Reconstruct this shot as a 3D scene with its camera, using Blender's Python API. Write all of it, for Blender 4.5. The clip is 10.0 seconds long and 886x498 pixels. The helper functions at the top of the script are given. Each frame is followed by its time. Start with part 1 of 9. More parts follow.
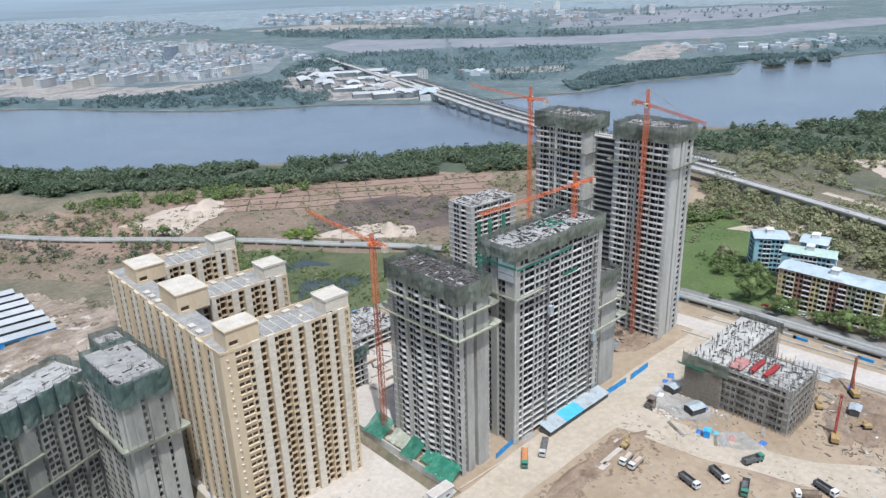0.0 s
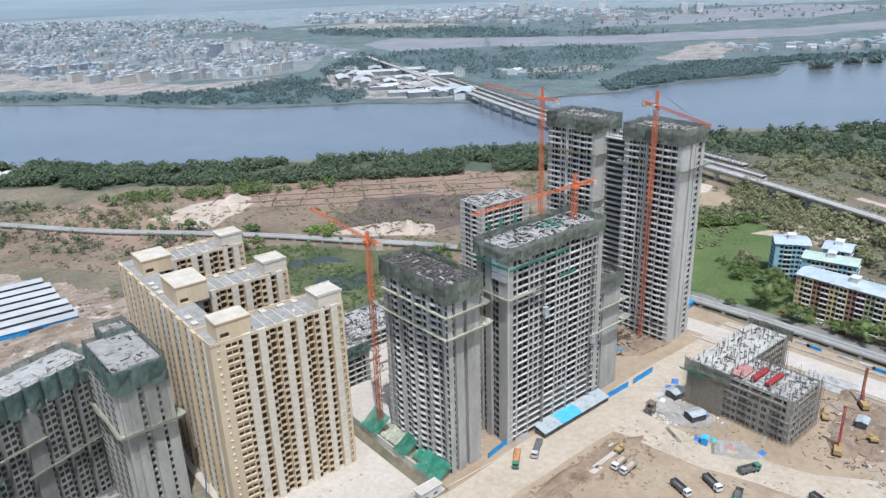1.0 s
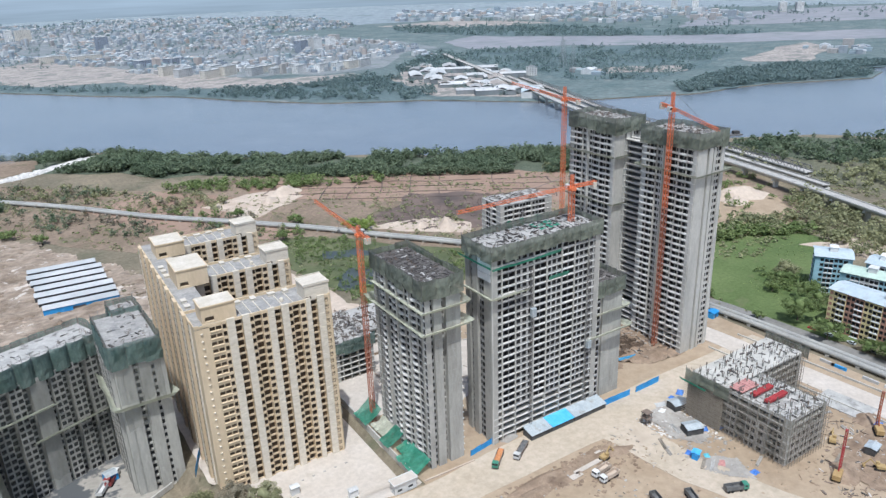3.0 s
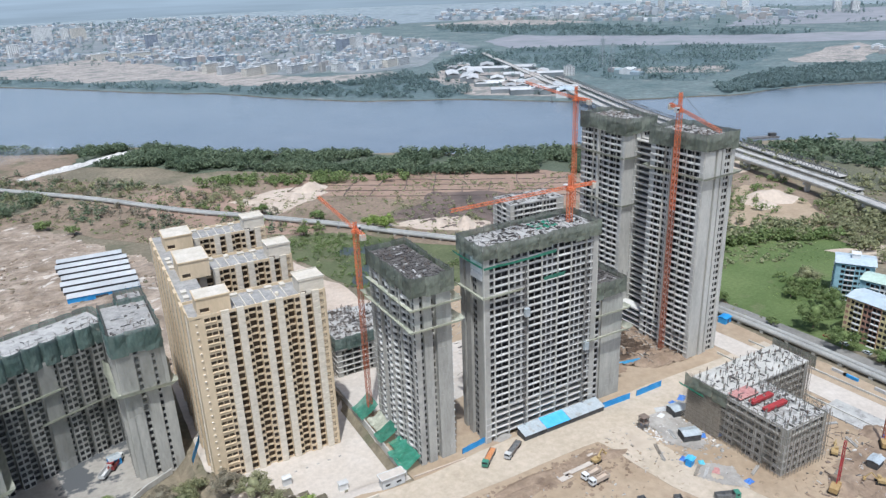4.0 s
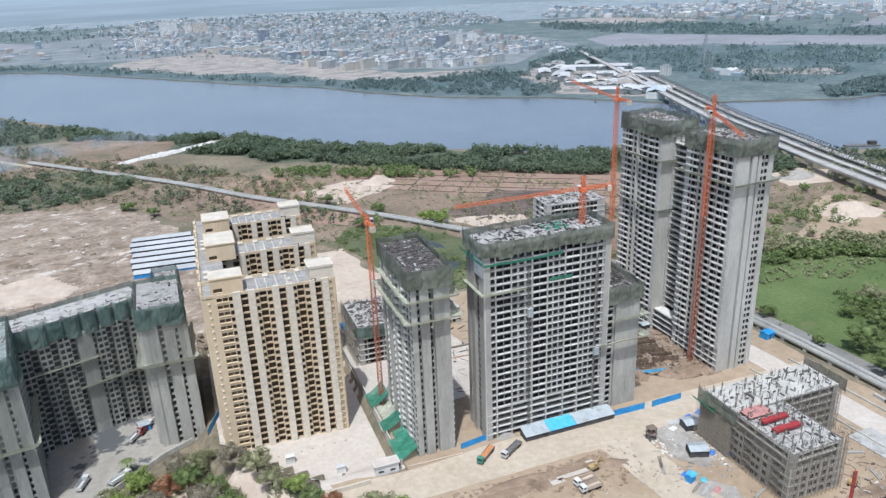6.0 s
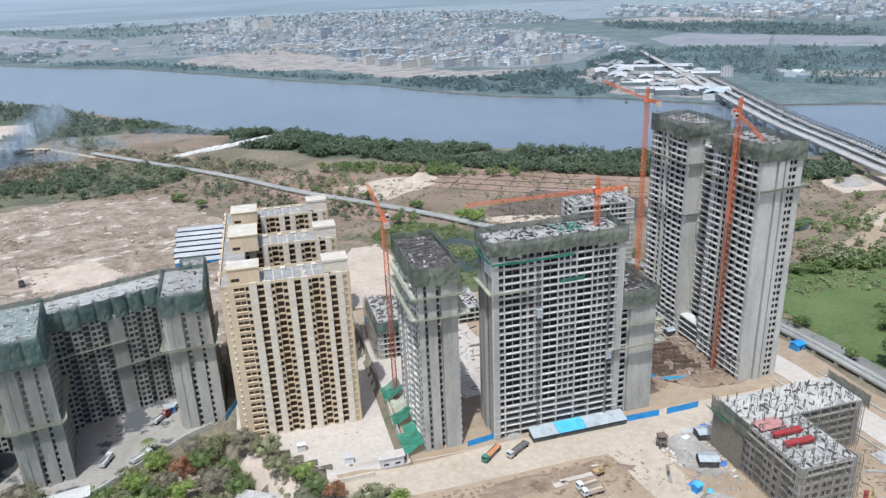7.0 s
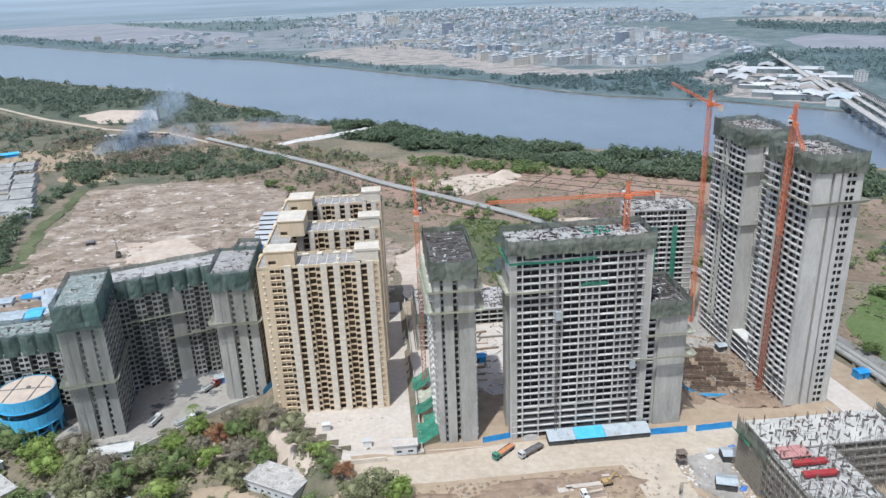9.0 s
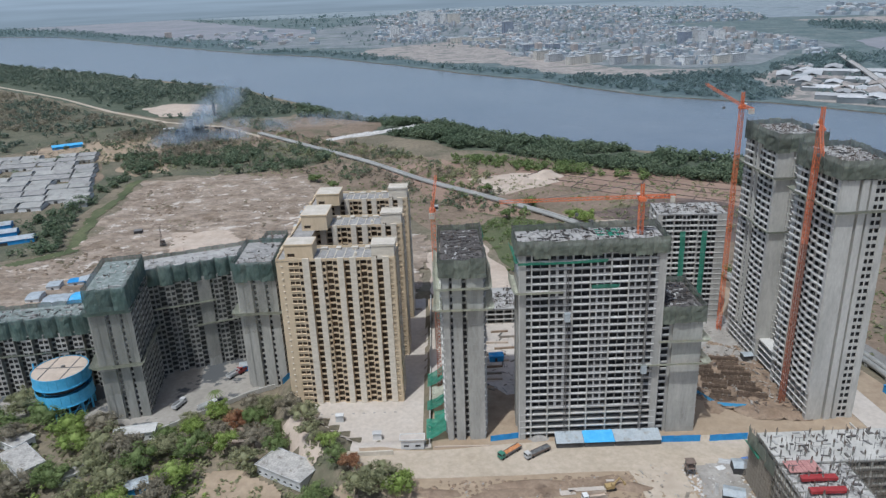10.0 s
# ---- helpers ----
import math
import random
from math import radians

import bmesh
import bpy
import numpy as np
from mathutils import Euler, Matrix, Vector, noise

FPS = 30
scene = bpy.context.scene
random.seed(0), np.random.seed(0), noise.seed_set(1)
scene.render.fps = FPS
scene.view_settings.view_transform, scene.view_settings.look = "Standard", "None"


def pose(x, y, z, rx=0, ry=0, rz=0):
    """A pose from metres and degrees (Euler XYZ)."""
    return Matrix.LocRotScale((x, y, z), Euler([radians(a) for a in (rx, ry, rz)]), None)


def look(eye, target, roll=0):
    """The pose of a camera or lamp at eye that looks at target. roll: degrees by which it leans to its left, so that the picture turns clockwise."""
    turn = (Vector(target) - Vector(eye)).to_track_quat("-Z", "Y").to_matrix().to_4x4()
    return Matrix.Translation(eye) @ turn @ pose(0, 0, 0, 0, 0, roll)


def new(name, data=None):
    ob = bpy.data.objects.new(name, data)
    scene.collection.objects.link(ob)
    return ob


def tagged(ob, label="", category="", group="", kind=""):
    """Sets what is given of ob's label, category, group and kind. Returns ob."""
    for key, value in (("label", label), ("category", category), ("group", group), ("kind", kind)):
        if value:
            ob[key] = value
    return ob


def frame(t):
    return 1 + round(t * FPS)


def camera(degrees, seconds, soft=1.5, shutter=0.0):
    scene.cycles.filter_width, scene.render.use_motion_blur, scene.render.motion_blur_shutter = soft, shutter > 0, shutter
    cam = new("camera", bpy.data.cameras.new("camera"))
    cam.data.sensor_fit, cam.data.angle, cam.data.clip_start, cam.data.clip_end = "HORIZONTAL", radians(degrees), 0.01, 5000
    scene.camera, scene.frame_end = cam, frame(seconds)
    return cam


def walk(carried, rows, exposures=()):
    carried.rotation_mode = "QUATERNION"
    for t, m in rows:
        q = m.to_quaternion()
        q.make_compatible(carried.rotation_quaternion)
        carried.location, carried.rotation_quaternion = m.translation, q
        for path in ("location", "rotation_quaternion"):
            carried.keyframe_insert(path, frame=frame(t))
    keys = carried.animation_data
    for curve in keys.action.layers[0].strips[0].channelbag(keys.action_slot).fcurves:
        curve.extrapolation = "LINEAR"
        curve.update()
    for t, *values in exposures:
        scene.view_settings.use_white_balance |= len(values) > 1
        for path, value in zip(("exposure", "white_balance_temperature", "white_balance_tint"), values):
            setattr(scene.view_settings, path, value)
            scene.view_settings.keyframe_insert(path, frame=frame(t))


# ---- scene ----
cam = camera(62.9, 10.0, 1.4)
METRES, EYE, TILT, LEAN, TURN = 182.4, 177.0, 0.0, 0.0, -43.1
ROWS = [
    (0.0, 0.0, 0.0, 0.0, -0.65, -20.91, 1.69),
    (0.5, 0.0489, -0.0033, 0.0005, 1.14, -20.92, 1.75),
    (1.0, 0.0999, -0.0052, 0.0005, 2.98, -20.91, 1.8),
    (1.5, 0.1492, -0.0052, -0.0001, 4.76, -20.89, 1.84),
    (2.0, 0.1988, -0.0035, -0.0015, 6.54, -20.87, 1.88),
    (2.5, 0.2481, 0.0002, -0.0026, 8.31, -20.86, 1.89),
    (4.0, 0.399, 0.0199, -0.0073, 13.74, -20.79, 2.03),
    (4.5, 0.4478, 0.0295, -0.0089, 15.62, -20.78, 2.08),
    (5.0, 0.4982, 0.0406, -0.01, 17.78, -20.76, 2.12),
    (5.5, 0.5464, 0.0528, -0.0112, 19.99, -20.73, 2.15),
    (7.0, 0.691, 0.0997, -0.0135, 27.43, -20.63, 2.21),
    (7.5, 0.7367, 0.1197, -0.0146, 29.87, -20.59, 2.23),
    (8.0, 0.7809, 0.1413, -0.0157, 32.31, -20.56, 2.21),
    (8.5, 0.8242, 0.1645, -0.0166, 34.87, -20.54, 2.19),
    (9.0, 0.8673, 0.1905, -0.0178, 37.45, -20.51, 2.15),
    (9.5, 0.9078, 0.2175, -0.0187, 39.92, -20.48, 2.14),
    (10.0, 0.9472, 0.2462, -0.0196, 42.37, -20.47, 2.13),
]
walk(cam, [(t, pose(0, 0, EYE, TILT, LEAN, TURN) @ pose(METRES * x, METRES * y, METRES * z, 90 + pitch, roll, yaw)) for t, x, y, z, yaw, pitch, roll in ROWS],
     exposures=[(0.0, 0.05, 5860, 8), (9.7, 0.05, 5860, 8), (9.85, -0.15, 5860, 8), (10.0, -0.45, 5860, 8)])

# ---- world and sun ----
SUN_EL, SUN_DIR = radians(66), (0.51, 0.86)
world = bpy.data.worlds.new("sky")
scene.world = world
world.use_nodes = True
sky = world.node_tree.nodes.new("ShaderNodeTexSky")
sky.sky_type, sky.sun_disc = "NISHITA", False
sky.sun_elevation, sky.sun_rotation = SUN_EL, math.atan2(-SUN_DIR[0], -SUN_DIR[1])
sky.air_density, sky.dust_density, sky.ozone_density = 1.0, 3.0, 1.0
background = world.node_tree.nodes["Background"]
background.inputs["Strength"].default_value = 0.125
world.node_tree.links.new(sky.outputs[0], background.inputs["Color"])
sun = new("sun", bpy.data.lights.new("sun", "SUN"))
sun.data.energy, sun.data.angle, sun.data.color = 3.5, radians(0.9), (1.0, 0.97, 0.92)
sun.matrix_world = look((-51 * math.cos(SUN_EL), -86 * math.cos(SUN_EL), 100 * math.sin(SUN_EL)), (0, 0, 0))

# ---- materials ----
def surface(name, low, high, scale=0.3, rough=0.85, metal=0.0, fine=4.0, bump=0.15, reach=0.1, stretch=(1, 1, 1), dirt=None, dirt_scale=0.05, dirt_cut=0.55,
            each=0.0, spec=0.3, fine_mix=0.35, dirt_soft=0.14):
    """A weathered surface: two tones in large patches, fine grain, optional stains, slight change from piece to piece."""
    m = bpy.data.materials.new(name)
    m.use_nodes = True
    n, l = m.node_tree.nodes, m.node_tree.links
    shader = n["Principled BSDF"]
    shader.inputs["Roughness"].default_value, shader.inputs["Metallic"].default_value = rough, metal
    shader.inputs["Specular IOR Level"].default_value = spec
    where = n.new("ShaderNodeNewGeometry")
    size = n.new("ShaderNodeMapping")
    size.inputs["Scale"].default_value = stretch
    l.new(where.outputs["Position"], size.inputs["Vector"])

    def cloud(s, detail, roughness=0.6):
        c = n.new("ShaderNodeTexNoise")
        c.inputs["Scale"].default_value, c.inputs["Detail"].default_value, c.inputs["Roughness"].default_value = s, detail, roughness
        l.new(size.outputs[0], c.inputs["Vector"])
        return c

    def spread(value, a, b):
        r = n.new("ShaderNodeMapRange")
        r.inputs["From Min"].default_value, r.inputs["From Max"].default_value = a, b
        l.new(value, r.inputs["Value"])
        return r.outputs[0]

    def mix(factor, a, b, mode="MIX"):
        x = n.new("ShaderNodeMix")
        x.data_type, x.blend_type = "RGBA", mode
        for v, k in ((factor, 0), (a, 6), (b, 7)):
            if hasattr(v, "links"):
                l.new(v, x.inputs[k])
            else:
                x.inputs[k].default_value = v if k == 0 else (*v, 1)
        return x.outputs[2]

    big, small = cloud(scale, 5), cloud(fine, 4, 0.7)
    colour = mix(spread(big.outputs["Fac"], 0.32, 0.68), low, high)
    grain = mix(spread(small.outputs["Fac"], 0.3, 0.7), (0.62, 0.62, 0.62), (1.25, 1.25, 1.25))
    colour = mix(fine_mix, colour, mix(1.0, colour, grain, "MULTIPLY"))
    if dirt:
        stain = cloud(dirt_scale, 6, 0.65)
        colour = mix(spread(stain.outputs["Fac"], dirt_cut, dirt_cut + dirt_soft), colour, dirt)
    if each:
        info = n.new("ShaderNodeObjectInfo")
        shift = n.new("ShaderNodeMapRange")
        shift.inputs["To Min"].default_value, shift.inputs["To Max"].default_value = 1 - each, 1 + each
        l.new(info.outputs["Random"], shift.inputs["Value"])
        hsv = n.new("ShaderNodeHueSaturation")
        l.new(shift.outputs[0], hsv.inputs["Value"])
        l.new(colour, hsv.inputs["Color"])
        colour = hsv.outputs[0]
    l.new(colour, shader.inputs["Base Color"])
    if bump:
        b = n.new("ShaderNodeBump")
        b.inputs["Strength"].default_value, b.inputs["Distance"].default_value = bump, reach
        l.new(small.outputs["Fac"], b.inputs["Height"])
        l.new(b.outputs[0], shader.inputs["Normal"])
    return m


def foliage(name, low, high, isle=0.32, scale=0.06):
    """Leaves: a tone that changes from clump to clump and over the land."""
    m = surface(name, low, high, scale, 0.75, fine=1.2, bump=0.6, reach=0.4, spec=0.15, fine_mix=0.6)
    n, l = m.node_tree.nodes, m.node_tree.links
    shader = n["Principled BSDF"]
    before = shader.inputs["Base Color"].links[0].from_socket
    g = n.new("ShaderNodeNewGeometry")
    shift = n.new("ShaderNodeMapRange")
    shift.inputs["To Min"].default_value, shift.inputs["To Max"].default_value = 1 - isle, 1 + isle
    l.new(g.outputs["Random Per Island"], shift.inputs["Value"])
    hsv = n.new("ShaderNodeHueSaturation")
    l.new(shift.outputs[0], hsv.inputs["Value"])
    l.new(before, hsv.inputs["Color"])
    l.new(hsv.outputs[0], shader.inputs["Base Color"])
    thin, both = n.new("ShaderNodeBsdfTranslucent"), n.new("ShaderNodeMixShader")
    l.new(hsv.outputs[0], thin.inputs["Color"])
    both.inputs[0].default_value = 0.46
    l.new(shader.outputs[0], both.inputs[1])
    l.new(thin.outputs[0], both.inputs[2])
    l.new(both.outputs[0], n["Material Output"].inputs["Surface"])
    return m


def netting(name, low, high, open_share=0.12):
    """Woven shade net: mostly closed cloth with thin places that let light through."""
    m = surface(name, low, high, 0.25, 0.9, fine=0.9, bump=0.6, reach=0.4, stretch=(1, 1, 0.5), fine_mix=0.8, each=0.22)
    n, l = m.node_tree.nodes, m.node_tree.links
    clear, both, through_cloth = n.new("ShaderNodeBsdfTransparent"), n.new("ShaderNodeMixShader"), n.new("ShaderNodeMixShader")
    glow = n.new("ShaderNodeBsdfTranslucent")
    glow.inputs["Color"].default_value = (*high, 1)
    l.new(n["Principled BSDF"].outputs[0], through_cloth.inputs[1])
    l.new(glow.outputs[0], through_cloth.inputs[2])
    through_cloth.inputs[0].default_value = 0.25
    both.inputs[0].default_value = open_share
    l.new(through_cloth.outputs[0], both.inputs[1])
    l.new(clear.outputs[0], both.inputs[2])
    l.new(both.outputs[0], n["Material Output"].inputs["Surface"])
    return m


CONCRETE = surface("raw_concrete", (0.35, 0.34, 0.31), (0.50, 0.485, 0.445), 0.12, 0.9, stretch=(1, 1, 0.35), fine=1.5, dirt=(0.26, 0.255, 0.235), dirt_scale=0.16, dirt_cut=0.6, each=0.1)
CONCRETE_PALE = surface("pale_concrete", (0.44, 0.43, 0.395), (0.60, 0.585, 0.54), 0.14, 0.9, stretch=(1, 1, 0.3), fine=1.2, dirt=(0.36, 0.35, 0.32), dirt_scale=0.12, dirt_cut=0.58, each=0.08)
CONCRETE_MID = surface("stained_concrete", (0.33, 0.322, 0.29), (0.48, 0.468, 0.425), 0.16, 0.92, stretch=(1, 1, 0.25), fine=1.2, dirt=(0.28, 0.272, 0.245), dirt_scale=0.2, dirt_cut=0.56, each=0.06)
# Brightened tone that puts sunlight on slab edges and parapets into the colour.
CONCRETE_BRIGHT = surface("brightened_concrete", (0.56, 0.55, 0.52), (0.72, 0.71, 0.675), 0.2, 0.9, fine=1.2, dirt=(0.42, 0.41, 0.38), dirt_scale=0.2, dirt_cut=0.6, each=0.12)
CONCRETE_DIM = surface("dust_stained_concrete", (0.27, 0.268, 0.24), (0.40, 0.395, 0.355), 0.14, 0.92, stretch=(1, 1, 0.22), fine=1.2, dirt=(0.20, 0.20, 0.175), dirt_scale=0.22, dirt_cut=0.54, each=0.06)
CONCRETE_WALL = surface("blockwork", (0.29, 0.288, 0.28), (0.42, 0.415, 0.40), 0.2, 0.92, fine=2.0, each=0.2)
ROOF_NET = surface("netted_roof", (0.15, 0.185, 0.17), (0.33, 0.37, 0.35), 0.35, 0.92, fine=0.9, dirt=(0.46, 0.47, 0.45), dirt_scale=0.3, dirt_cut=0.57, fine_mix=0.7)
YARD_BLOTCHED = surface("blotched_yard_concrete", (0.31, 0.29, 0.255), (0.44, 0.41, 0.365), 0.06, 0.85, fine=0.5, dirt=(0.105, 0.11, 0.115), dirt_scale=0.06, dirt_cut=0.5, bump=0.15, dirt_soft=0.05)
# Near-black tone that puts the shade of rooms and recesses into colour.
ROOM = surface("painted_room_shade", (0.05, 0.05, 0.05), (0.11, 0.108, 0.105), 0.35, 0.95, bump=0)
GODOWN_ROOF = surface("dusty_godown_roof", (0.285, 0.285, 0.265), (0.415, 0.41, 0.385), 0.1, 0.8, fine=0.6, dirt=(0.20, 0.19, 0.175), dirt_scale=0.12, each=0.15)
TAN = surface("tan_paint", (0.60, 0.475, 0.315), (0.68, 0.55, 0.385), 0.1, 0.8, stretch=(1, 1, 0.3), fine=0.8, dirt=(0.52, 0.44, 0.31), dirt_scale=0.1, dirt_cut=0.66, bump=0.05, fine_mix=0.2)
CREAM = surface("cream_paint", (0.62, 0.555, 0.45), (0.735, 0.67, 0.565), 0.5, 0.8, stretch=(0.5, 0.5, 1.2), fine=1.2, dirt=(0.50, 0.43, 0.335), dirt_scale=0.25, dirt_cut=0.58, bump=0.05, fine_mix=0.25)
# Brown of the windows; its darkness also stands in for shade in slots.
DARK_WINDOW = surface("brown_window_shade", (0.075, 0.058, 0.043), (0.125, 0.098, 0.075), 0.8, 0.35, bump=0, each=0.3)
ROOF_GREY = surface("roof_screed", (0.27, 0.265, 0.255), (0.39, 0.38, 0.36), 0.25, 0.9, fine=1.0, dirt=(0.22, 0.22, 0.22), dirt_scale=0.3)
ROOF_CREAM = surface("cream_roof", (0.54, 0.49, 0.40), (0.66, 0.61, 0.53), 0.2, 0.85, fine=1.0)
DECK = surface("wet_deck_concrete", (0.34, 0.335, 0.32), (0.50, 0.49, 0.465), 0.25, 0.9, fine=0.8, dirt=(0.20, 0.19, 0.18), dirt_scale=0.3, dirt_cut=0.55)
DECK_WHITE = surface("fresh_deck_concrete", (0.36, 0.35, 0.33), (0.56, 0.55, 0.52), 0.35, 0.9, fine=0.9, dirt=(0.17, 0.16, 0.15), dirt_scale=0.3, dirt_cut=0.52, fine_mix=0.6)
FORMWORK = surface("formwork_ply", (0.055, 0.050, 0.048), (0.14, 0.13, 0.122), 0.4, 0.8, fine=1.5, each=0.3)
NET_DARK = netting("olive_shade_net", (0.16, 0.185, 0.145), (0.265, 0.285, 0.23), 0.16)
NET_GREEN = netting("teal_shade_net", (0.10, 0.17, 0.148), (0.245, 0.33, 0.29), 0.28)
NET_BRIGHT = netting("bright_green_net", (0.03, 0.22, 0.14), (0.10, 0.38, 0.27), 0.2)
DRAPE = netting("grey_drape_net", (0.30, 0.31, 0.285), (0.45, 0.455, 0.42), 0.74)
NET_PALE = netting("dusty_catch_net", (0.40, 0.42, 0.33), (0.56, 0.57, 0.47), 0.1)
NET_OLIVE = netting("olive_catch_net", (0.24, 0.26, 0.205), (0.36, 0.375, 0.31), 0.15)
NET_VEIL = netting("sheer_dark_net", (0.15, 0.165, 0.15), (0.25, 0.265, 0.24), 0.8)
CRANE = surface("crane_orange", (0.66, 0.17, 0.07), (0.76, 0.24, 0.11), 0.8, 0.5, fine=3, bump=0)
CRANE_RUST = surface("crane_oxide_red", (0.34, 0.12, 0.07), (0.46, 0.17, 0.10), 0.3, 0.7, fine=3, bump=0)
STEEL = surface("dull_steel", (0.16, 0.155, 0.15), (0.28, 0.27, 0.26), 0.6, 0.55, metal=0.4, fine=3)
REBAR = surface("rusty_rebar", (0.15, 0.12, 0.10), (0.25, 0.19, 0.155), 0.7, 0.8, fine=3)
BLUE_SHEET = surface("blue_sheet", (0.03, 0.24, 0.58), (0.06, 0.34, 0.70), 0.3, 0.45, fine=2, dirt=(0.30, 0.38, 0.42), dirt_scale=0.2, dirt_cut=0.62)
SKY_SHEET = surface("sky_blue_sheet", (0.08, 0.42, 0.80), (0.14, 0.52, 0.88), 0.4, 0.5, fine=2, dirt=(0.42, 0.52, 0.56), dirt_scale=0.18, dirt_cut=0.6)
GREY_SHEET = surface("galvanised_sheet", (0.40, 0.45, 0.48), (0.55, 0.60, 0.62), 0.25, 0.5, metal=0.2, fine=2, dirt=(0.34, 0.32, 0.29), dirt_scale=0.3)
TANK_BLUE = surface("tank_blue_paint", (0.10, 0.46, 0.76), (0.16, 0.56, 0.86), 0.4, 0.45, fine=2, dirt=(0.10, 0.30, 0.45), dirt_scale=0.4, dirt_cut=0.62, each=0.1)
RED = surface("red_shutter_steel", (0.30, 0.035, 0.04), (0.42, 0.065, 0.065), 0.6, 0.55, fine=2)
BRICK_RED = surface("faded_truck_red", (0.22, 0.04, 0.04), (0.30, 0.07, 0.065), 0.6, 0.6, fine=2)
PINK = surface("faded_red_sheet", (0.42, 0.20, 0.19), (0.55, 0.30, 0.27), 0.5, 0.7, fine=2)
DUST = surface("dusty_ground", (0.33, 0.25, 0.17), (0.455, 0.365, 0.265), 0.03, 0.95, fine=0.35, dirt=(0.28, 0.205, 0.145), dirt_scale=0.03, dirt_cut=0.53, bump=0.4, reach=0.4)
ROAD = surface("dusty_road", (0.445, 0.375, 0.285), (0.53, 0.455, 0.365), 0.05, 0.95, fine=0.4, dirt=(0.39, 0.32, 0.25), dirt_scale=0.05, dirt_cut=0.62, bump=0.2)
SLAB = surface("yard_concrete", (0.50, 0.445, 0.385), (0.58, 0.53, 0.475), 0.06, 0.9, fine=0.5, dirt=(0.42, 0.37, 0.31), dirt_scale=0.08, dirt_cut=0.62, bump=0.1)
ASPHALT = surface("grey_road", (0.19, 0.185, 0.175), (0.30, 0.29, 0.27), 0.05, 0.9, fine=0.8, bump=0.1, dirt=(0.115, 0.115, 0.115), dirt_scale=0.05, dirt_cut=0.52)
SAND = surface("pale_sand", (0.46, 0.37, 0.295), (0.58, 0.495, 0.41), 0.06, 0.95, fine=0.3, dirt=(0.44, 0.35, 0.28), dirt_scale=0.06, dirt_cut=0.6, bump=0.5, reach=0.6)
BLEACHED = surface("bleached_spoil", (0.52, 0.50, 0.47), (0.72, 0.70, 0.67), 0.12, 0.95, fine=0.5, dirt=(0.36, 0.32, 0.28), dirt_scale=0.12, dirt_cut=0.58, bump=0.6, reach=0.6, fine_mix=0.6)
QUARRY = surface("cleared_earth", (0.215, 0.165, 0.12), (0.46, 0.38, 0.305), 0.06, 0.95, fine=0.22, dirt=(0.60, 0.54, 0.475), dirt_scale=0.08, dirt_cut=0.585, bump=1.0, reach=2.2, stretch=(0.8, 1.2, 1), fine_mix=0.9, dirt_soft=0.04)
BROWN = surface("brown_scrub", (0.185, 0.14, 0.10), (0.31, 0.24, 0.18), 0.018, 0.95, fine=0.3, dirt=(0.125, 0.125, 0.075), dirt_scale=0.03, dirt_cut=0.52, bump=0.5, reach=0.6, fine_mix=0.8)
PADDY = surface("dry_paddy", (0.26, 0.175, 0.13), (0.36, 0.26, 0.20), 0.02, 0.95, fine=0.2, dirt=(0.21, 0.15, 0.11), dirt_scale=0.02, dirt_cut=0.6, bump=0.3)
BURNT = surface("dark_mud", (0.085, 0.07, 0.065), (0.20, 0.15, 0.125), 0.035, 0.9, fine=0.2, bump=0.3)
MARSH = surface("green_marsh", (0.075, 0.095, 0.045), (0.15, 0.165, 0.085), 0.03, 0.95, fine=0.5, dirt=(0.15, 0.145, 0.085), dirt_scale=0.05, dirt_cut=0.56, bump=0.5, reach=0.5, fine_mix=0.7)
MEADOW = surface("bright_meadow", (0.09, 0.135, 0.045), (0.14, 0.185, 0.07), 0.03, 0.95, fine=0.5, dirt=(0.165, 0.165, 0.09), dirt_scale=0.04, dirt_cut=0.56, bump=0.6, reach=0.4, fine_mix=0.6)
SCRUB = surface("scrub_land", (0.15, 0.135, 0.095), (0.275, 0.23, 0.165), 0.02, 0.95, fine=0.3, dirt=(0.105, 0.115, 0.07), dirt_scale=0.03, dirt_cut=0.54, bump=0.6, reach=0.8, fine_mix=0.85)
EARTH = surface("red_brown_earth", (0.23, 0.165, 0.115), (0.36, 0.275, 0.20), 0.12, 0.95, fine=0.6, dirt=(0.16, 0.115, 0.085), dirt_scale=0.15, dirt_cut=0.55, bump=0.7, reach=0.5, fine_mix=0.6)
RUBBLE = surface("grey_rubble", (0.30, 0.28, 0.25), (0.44, 0.415, 0.38), 0.1, 0.95, fine=0.7, dirt=(0.30, 0.28, 0.25), dirt_scale=0.15, bump=0.7, reach=0.5)
VIADUCT_ROAD = surface("worn_bridge_road", (0.38, 0.37, 0.35), (0.48, 0.465, 0.44), 0.03, 0.9, fine=0.5, dirt=(0.24, 0.235, 0.225), dirt_scale=0.08, bump=0)
OLD_ROOF = surface("weathered_roof_slab", (0.36, 0.345, 0.32), (0.55, 0.53, 0.49), 0.3, 0.92, fine=1.2, dirt=(0.22, 0.20, 0.175), dirt_scale=0.35, dirt_cut=0.56, bump=0.5, fine_mix=0.7)
PIPE = surface("pale_pipe_steel", (0.29, 0.29, 0.275), (0.40, 0.40, 0.375), 0.05, 0.6, fine=0.8, dirt=(0.28, 0.26, 0.23), dirt_scale=0.1, dirt_cut=0.6)
